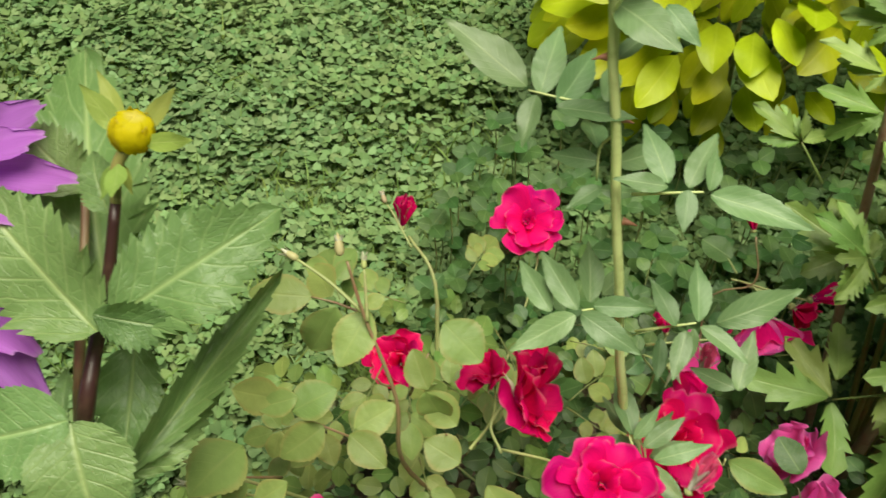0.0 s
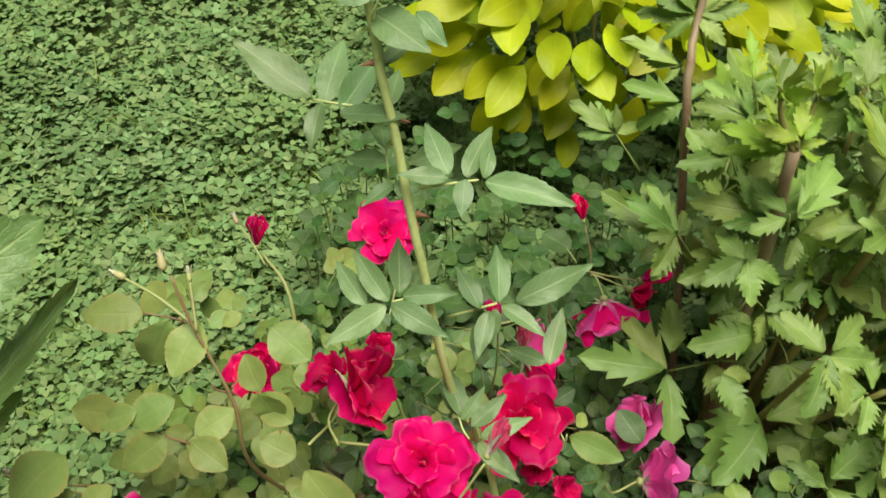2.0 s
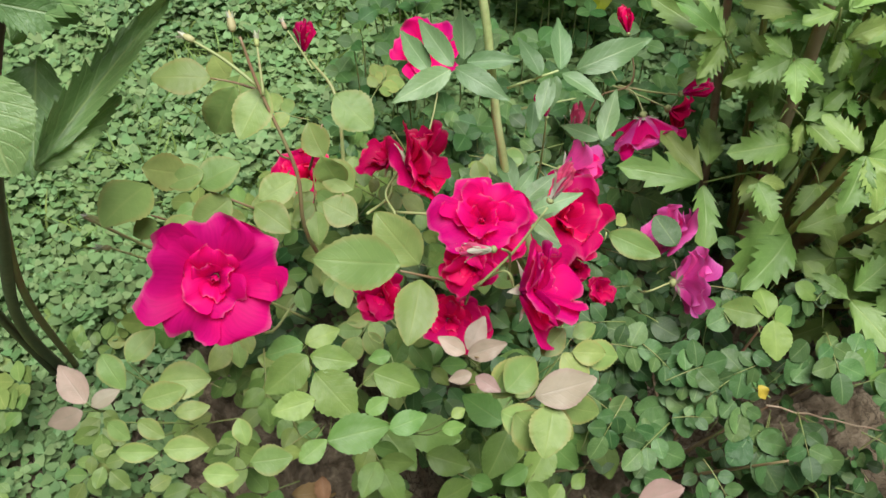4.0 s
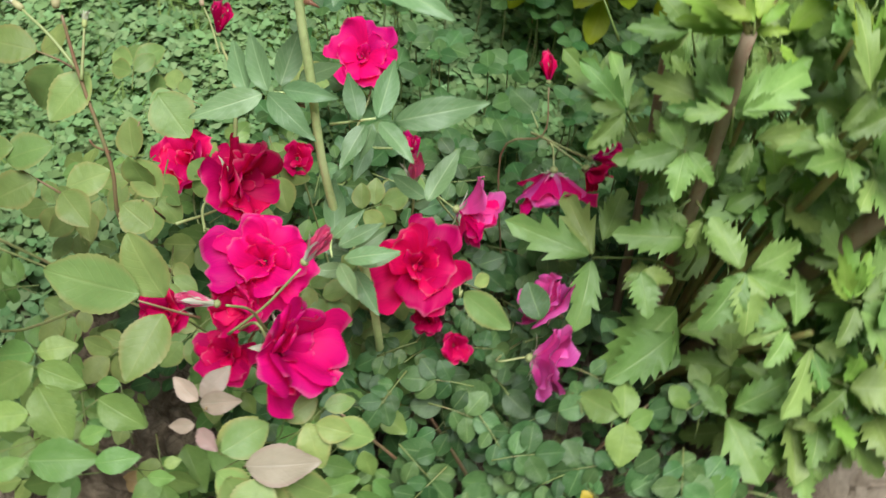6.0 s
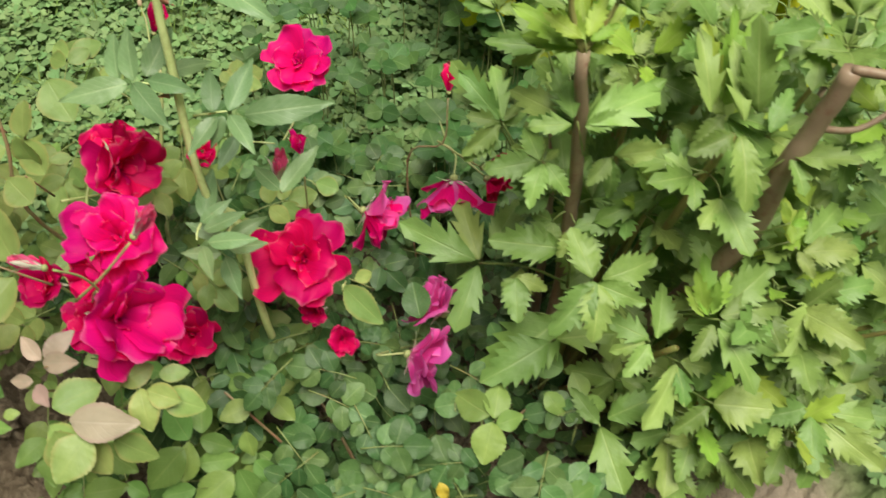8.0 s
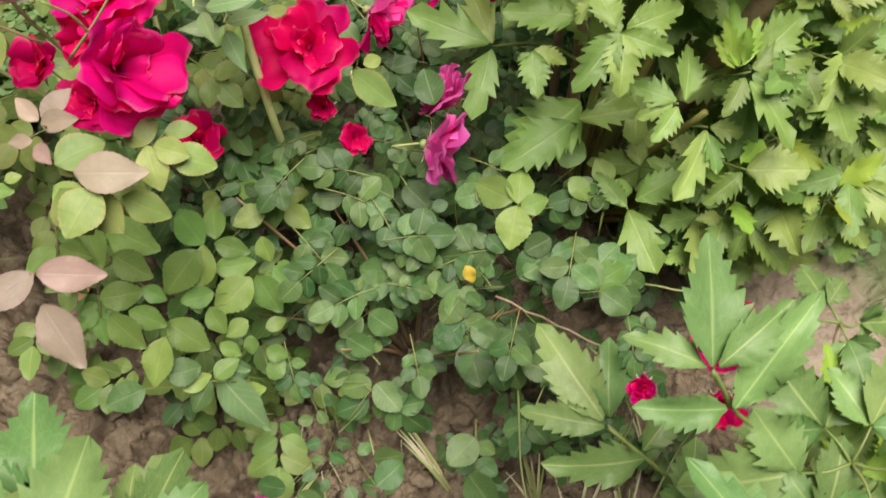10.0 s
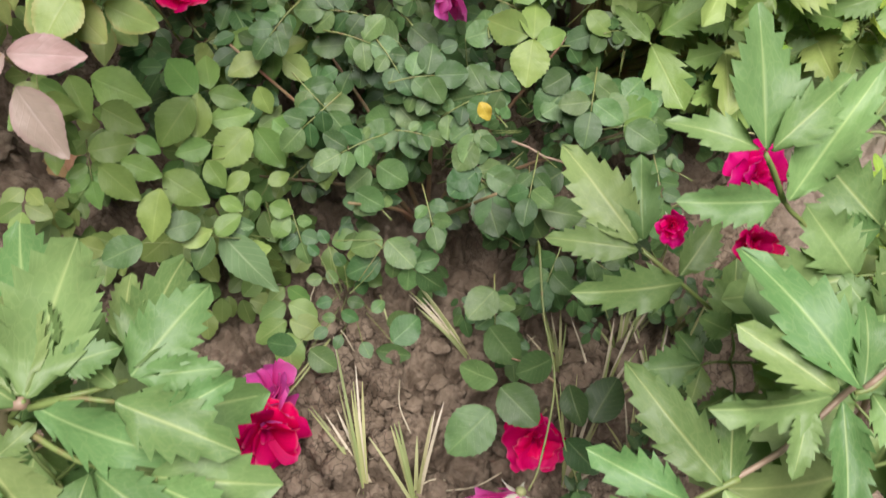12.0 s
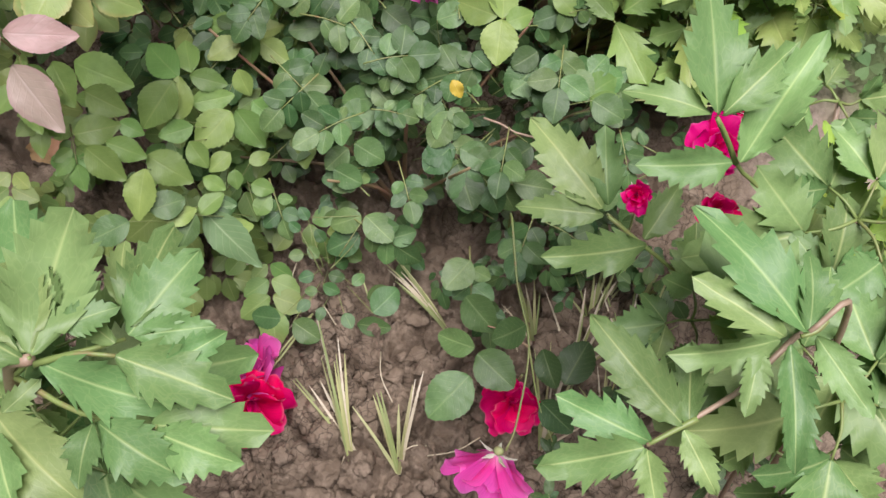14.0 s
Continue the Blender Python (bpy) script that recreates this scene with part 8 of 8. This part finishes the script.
for base, tip, w in (((-0.1187, 0.1558, 0.6800), (-0.1055, 0.1155, 0.6630), 1.0), ((-0.1197, 0.1562, 0.6807), (-0.1624, 0.1409, 0.6824), 0.9)):
    child("leaf", rng.choice(L_ROUND), tall, leaflet_pose(base, tip, w, (0.1, -0.6, 0.75)))


def dahlia_flower(plant, at, d, r, label):
    at, d = Vector(at), Vector(d).normalized()
    q = Vector((0, 0, 1)).rotation_difference(d).to_matrix().to_4x4()
    v, f, u = tube([(0, 0, -0.35), (0, 0, -0.15), (0, 0, 0.05), (0, 0, 0.15)], [0.14, 0.26, 0.24, 0.1], 10)
    fl = child("dahlia_flower", mesh_of("flower_heart", v, f, PURPLE, u), plant, Matrix.Translation(at) @ q @ Matrix.Scale(r, 4), label)
    shapes = [petal_shape("petal", PURPLE, 0.40, 22, -12, 0.3, 0.03, s) for s in (31, 32)]
    for ring, (n, s, lean) in enumerate(((9, 1.0, -6), (8, 0.86, 14), (6, 0.62, 34))):
        for k in range(n):
            sub("petal", rng.choice(shapes), fl, pose(0, 0, 0.03 * ring, 0, 0, 360 * k / n + 22 * ring + rng.uniform(-6, 6)) @ pose(0, 0.12, 0, lean, 0, 0) @ Matrix.Scale(s, 4))


dahlia_flower(tall, vec((-0.2140, 0.2687, 0.6990)), (0.229, -0.139, 0.913), 0.062, "open purple dahlia flower")
dahlia_flower(tall, vec((-0.2100, 0.2340, 0.6470)), (0.279, -0.038, 0.866), 0.062, "open purple dahlia flower")

# ---- the golden shrub ----
gold = thing("golden_shrub", (0.52, 1.12, -0.012), "shrub with golden yellow-green leaves", "shrub")
for k in range(12):
    a = 6.283 * k / 12
    e = Vector((0.52 + 0.17 * math.cos(a), 1.12 + 0.14 * math.sin(a), 0.26 + 0.10 * math.sin(3 * k)))
    cane(gold, "branch", [(0.52 + 0.02 * math.cos(a), 1.12 + 0.02 * math.sin(a), -0.012), (0.52 + 0.12 * math.cos(a), 1.12 + 0.10 * math.sin(a), 0.2), e], 0.004, 0.0018, NODE_STEM)
for k in range(270):
    d = Vector((rng.gauss(0, 1), rng.gauss(0, 1) - 0.35, rng.gauss(0, 1))).normalized()
    if d.z < -0.5:
        d.z = -d.z
    s = rng.uniform(0.72, 1.0)
    p = Vector((0.52, 1.12, 0.27)) + Vector((0.33 * d.x, 0.26 * d.y, 0.27 * d.z)) * s
    n = rng.uniform(0.060, 0.098)
    o = (d + Vector((rng.uniform(-0.6, 0.6), rng.uniform(-0.6, 0.6), rng.uniform(-0.5, 0.35)))).normalized()
    child("leaf", rng.choice(L_GOLD), gold, leaflet_pose(p, p + o * n, rng.uniform(0.9, 1.15), jitter((0, -0.5, 0.8), 0.4)))
many = []
for k in range(330):
    d = Vector((rng.gauss(0, 1), rng.gauss(0, 1), rng.gauss(0, 1))).normalized()
    p = Vector((0.52, 1.12, 0.25)) + Vector((0.31 * d.x, 0.25 * d.y, 0.22 * abs(d.z))) * rng.uniform(0.35, 0.92)
    o = (d + Vector((rng.uniform(-0.7, 0.7), rng.uniform(-0.7, 0.7), rng.uniform(-0.8, 0.2)))).normalized()
    many.append([list(q) for q in leaflet_pose(p, p + o * rng.uniform(0.045, 0.07), 1.0, jitter((0, -0.4, 0.85), 0.4))])
foliage(gold, GOLD_MANY, many, "golden green leaves deeper in the shrub", 0.54)


# ---- flowers and loose things near the bare soil ----
front = thing("rose_bush", (0.50, 0.06, -0.012), "thin trailing rose with red and magenta flowers over bare soil", "rose")
cane(front, "cane", [(0.49, 0.13, -0.012), vec((0.4799, 0.1222, 0.1388)), vec((0.4923, 0.0604, 0.1316)), vec((0.5082, 0.0040, 0.1268)), vec((0.5044, -0.0608, 0.1190)), vec((0.4983, -0.0834, 0.1142))], 0.0012, 0.0008, LEAF_STALK)
cane(front, "cane", [vec((0.5082, 0.0040, 0.1268)), vec((0.5219, -0.0365, 0.1075)), vec((0.5385, -0.0659, 0.0931))], 0.0009, 0.0006, LEAF_STALK)
rose_flower(front, vec((0.5059, -0.0282, 0.0458)), (0.05, -0.5, 0.8), 0.031, "crimson", "open", "double red rose lying near the soil", 10, vec((0.5104, 0.0001, 0.0587)))
rose_flower(front, vec((0.4889, -0.0952, 0.1092)), (-0.232, -0.687, -0.640), 0.044, "pink", "droop", "drooping magenta rose seen from behind", 0)
rose_flower(front, vec((0.2719, -0.0590, 0.0413)), (0.45, -0.60, 0.45), 0.040, "crimson", "side", "red rose drooping over the soil", 30, [vec((0.3068, 0.0386, 0.0410)), vec((0.2872, -0.0122, 0.0513))])
rose_flower(front, vec((0.2588, -0.0219, 0.0370)), (-0.45, 0.20, 0.60), 0.040, "pink", "side", "magenta rose drooping over the soil", 30, [vec((0.3068, 0.0386, 0.0410)), vec((0.2846, -0.0048, 0.0438))])
rose_flower(front, vec((0.6420, 0.1700, 0.2150)), (0.1, -0.5, 0.7), 0.027, "red", "open", "bright red rose under dahlia leaves", 0, [(0.52, 0.15, 0.05), vec((0.6000, 0.1856, 0.1264))])
rose_flower(front, vec((0.6462, 0.1202, 0.1971)), (0.1, -0.5, 0.7), 0.022, "crimson", "loose", "dark red rose under dahlia leaves", 20, (0.62, 0.05, 0.05))
rose_flower(front, vec((0.5795, 0.1225, 0.2010)), (-0.3, -0.5, 0.6), 0.018, "red", "cup", "red rose bud under dahlia leaves", 20, (0.58, 0.08, 0.05))
cane(front, "cane", [vec((0.4447, 0.1947, 0.1761)), vec((0.5177, 0.1805, 0.1620)), vec((0.5674, 0.1649, 0.1605))], 0.0011, 0.0009, BROWN_STEM, wobble=0.001)
cane(front, "cane", [vec((0.5725, 0.2385, 0.1697)), vec((0.6127, 0.2299, 0.1849)), vec((0.6529, 0.2268, 0.1917))], 0.0009, 0.0007, STALK, wobble=0.0006)
rose_flower(front, vec((0.6680, 0.2255, 0.1898)), (0.8, -0.4, 0.1), 0.012, "crimson", "bud", "red rose bud with pale sepals", name="rose_bud")
leaf(front, L_DARK, [vec((0.5082, 0.0040, 0.1268)), vec((0.4861, 0.0168, 0.1226)), vec((0.4715, 0.0189, 0.1242))], [
    (vec((0.4493, 0.0429, 0.1253)), vec((0.4768, 0.0154, 0.1224)), 1.0), (vec((0.5031, 0.0203, 0.1346)), vec((0.4780, 0.0006, 0.1375)), 1.1), (vec((0.4655, -0.0051, 0.1188)), vec((0.4987, -0.0320, 0.1215)), 1.0),
    (vec((0.4615, -0.0215, 0.1059)), vec((0.4309, -0.0609, 0.0999)), 0.95), (vec((0.5200, 0.0037, 0.1262)), vec((0.5337, -0.0280, 0.1219)), 0.9), (vec((0.5413, -0.0235, 0.1237)), vec((0.5580, 0.0158, 0.1302)), 1.0),
    (vec((0.4626, 0.0003, 0.1160)), vec((0.4287, 0.0092, 0.1105)), 0.9), (vec((0.4496, 0.0755, 0.1294)), vec((0.4303, 0.0466, 0.1278)), 1.0), (vec((0.5242, -0.0361, 0.1075)), vec((0.5529, -0.0595, 0.1065)), 0.9)], CANE_RED)
leaf(front, L_DARK, [(0.34, 0.10, 0.03), vec((0.3344, 0.0884, 0.0299)), vec((0.3624, 0.0541, 0.0238))], [
    (vec((0.3551, 0.0654, 0.0293)), vec((0.3843, 0.0710, 0.0418)), 1.0), (vec((0.3480, 0.0420, 0.0188)), vec((0.3819, 0.0422, 0.0174)), 0.8), (vec((0.2828, 0.0396, 0.0204)), vec((0.2459, 0.0315, 0.0182)), 0.9),
    (vec((0.2867, 0.0327, 0.0170)), vec((0.3145, 0.0189, 0.0205)), 0.9)], STALK)


def tuft(at, blades, tall_, label, way=90, lie=0.9, spread=28, to=None):
    at = Vector(at)
    g = thing("grass_tuft", at, label, "grass", "grass tufts on the soil")
    for k in range(blades):
        a = radians(way + rng.gauss(0, spread))
        lean = lie * rng.uniform(0.5, 1.2)
        n = tall_ * rng.uniform(0.5, 1.0)
        wide_ = rng.uniform(0.0011, 0.0021)
        v, f, u = [], [], []
        for j in range(6):
            s = j / 5
            w = wide_ * (1 - s) ** 0.5 + 0.0002
            out_ = lean * n * s * (0.75 + 0.4 * s)
            for c in (-1, 1):
                v.append((math.cos(a) * out_ - math.sin(a) * c * w, math.sin(a) * out_ + math.cos(a) * c * w, n * s * (0.85 - 0.3 * lean * s)))
                u.append((0.5 + 0.3 * c, s))
            if j:
                f.append((2 * j - 2, 2 * j - 1, 2 * j + 1, 2 * j))
        if to is not None:
            end = Vector(to) * rng.uniform(0.55, 1.05) + Vector((rng.gauss(0, 1), rng.gauss(0, 1), rng.gauss(0, 0.4))) * spread * 0.001
            for j in range(6):
                p = end * (j / 5) + Vector((0, 0, 0.12 * end.length * math.sin(math.pi * j / 5)))
                side_ = Vector((end.y, -end.x, 0)).normalized() * (wide_ * (1 - j / 5) ** 0.5 + 0.0003)
                v[2 * j], v[2 * j + 1] = tuple(p - side_), tuple(p + side_)
        child("blade", mesh_of("blade", v, f, TUFT if rng.random() < 0.7 else STRAW, u), g, Matrix.Translation(at))


TUFT = leaf_material("tuft_blade", (0.26, 0.33, 0.10), (0.46, 0.46, 0.22), (0.50, 0.50, 0.28), 1, 0.5, 0.25)
tuft(vec((0.3650, -0.0940, -0.0120)), 7, 0.1, "thin grass tuft with straw-coloured tips growing from the soil", spread=9, to=vec((-0.0510, 0.1270, 0.0670)))
tuft(vec((0.3680, -0.0820, -0.0120)), 5, 0.1, "thin grass tuft with straw-coloured tips growing from the soil", spread=7, to=vec((-0.0680, 0.0660, 0.0420)))
tuft(vec((0.4090, -0.0910, -0.0120)), 5, 0.1, "thin grass tuft with straw-coloured tips growing from the soil", spread=12, to=vec((-0.0220, 0.0680, 0.0520)))
tuft(vec((0.4090, -0.0910, -0.0120)), 4, 0.1, "thin grass tuft with straw-coloured tips growing from the soil", spread=8, to=vec((0.0060, 0.0960, 0.0620)))
tuft(vec((0.4370, 0.0570, -0.0120)), 11, 0.1, "thin grass tuft with straw-coloured tips growing from the soil", spread=7, to=vec((-0.0710, 0.0500, 0.0470)))
tuft(vec((0.5788, 0.0844, -0.0120)), 10, 0.09, "thin green grass tuft growing from the soil")
tuft(vec((0.5408, -0.0514, -0.0120)), 10, 0.10, "thin green grass tuft growing from the soil")
tuft(vec((0.5967, -0.0158, -0.0120)), 9, 0.08, "thin green grass tuft growing from the soil")
tuft(vec((0.6337, 0.1176, -0.0120)), 9, 0.07, "thin green grass tuft growing from the soil")
tuft(vec((0.5650, 0.0300, -0.0120)), 12, 0.09, "thin green grass tuft growing from the soil", 60)
tuft(vec((0.5250, 0.0550, -0.0120)), 9, 0.08, "thin green grass tuft growing from the soil", 110)
tuft(vec((0.6150, 0.0500, -0.0120)), 12, 0.08, "thin green grass tuft growing from the soil", 80)
tuft(vec((0.7517, -0.0183, -0.0120)), 16, 0.06, "thin green grass tuft growing from the soil")


def clod_mesh(seed):
    bm = bmesh.new()
    bmesh.ops.create_icosphere(bm, subdivisions=3, radius=1.0)
    for w in bm.verts:
        p = w.co * 1.3 + Vector((seed * 7.1, 0, 0))
        w.co *= 1 + 0.50 * noise.noise(p) + 0.34 * noise.noise(p * 2.3) + 0.20 * noise.noise(p * 5.5)
        w.co.z *= 0.6
    me = bpy.data.meshes.new("soil_clod")
    bm.to_mesh(me)
    bm.free()
    me.polygons.foreach_set("use_smooth", [True] * len(me.polygons))
    me.materials.append(SOIL)
    return me


CLODS = [clod_mesh(k) for k in range(5)]
for k in range(294):
    if k < 60:
        x, y = rng.uniform(0.25, 0.56), rng.uniform(-0.20, 0.12)
    elif k < 235:
        x, y = rng.uniform(0.24, 0.60), rng.uniform(-0.16, 0.14)
    else:
        x, y = rng.uniform(-0.25, 0.95), rng.uniform(-0.2, 0.42)
    s = rng.uniform(0.003, 0.009) * (1.9 if rng.random() < 0.2 else 1.0) if k >= 60 else rng.uniform(0.011, 0.019)
    c = new("soil_clod", rng.choice(CLODS))
    c.matrix_basis = pose(x, y, soil_height(x, y) + (0.05 if k >= 60 else -0.15) * s, rng.uniform(-20, 20), rng.uniform(-20, 20), rng.uniform(0, 360)) @ Matrix.Scale(s, 4)
    tagged(c, "dry crumbly clod of brown clay on the bed", "clod", "clods on the bed")
dry = thing("dry_leaf", vec((-0.0079, 0.1966, 0.0062)), "curled dry brown leaf on the soil", "dry leaf")
child("leaf_blade", L_DRY[0], dry, leaflet_pose(vec((-0.0376, 0.1937, 0.0061)), vec((0.0079, 0.1899, 0.0134)), 1.0))
child("leaf_blade", L_DRY[1], dry, leaflet_pose(vec((-0.0042, 0.2108, 0.0126)), vec((-0.0010, 0.1788, 0.0087)), 1.0))
yellowed = thing("yellow_leaf", vec((0.4169, 0.1837, 0.2319)), "small bright yellow fallen leaf caught in the rose", "leaf")
child("leaf_blade", leaf_shape("leaf_blade", YELLOWED, wide=0.7, teeth=6, tooth=0.03, fold=0.5, curl=0.4, ripple=0.08, seed=77), yellowed, leaflet_pose(vec((0.4143, 0.1886, 0.2355)), vec((0.4244, 0.1779, 0.2276)), 1.0))
for k in range(26):
    x, y = rng.uniform(0.1, 0.6), rng.uniform(-0.1, 0.12)
    a = rng.uniform(0, 6.28)
    n = rng.uniform(0.02, 0.06)
    z = soil_height(x, y) + 0.003
    v, f, u = tube(bend([(0, 0, 0), (n * 0.5 * math.cos(a), n * 0.5 * math.sin(a), 0.004), (n * math.cos(a + 0.2), n * math.sin(a + 0.2), 0.001)], 3), 0.0007, 5)
    tw = new("twig", mesh_of("twig", v, f, STRAW, u))
    tw.location = (x, y, z)
    tagged(tw, "thin dry straw-coloured twig on the soil", "twig", "twigs on the soil")
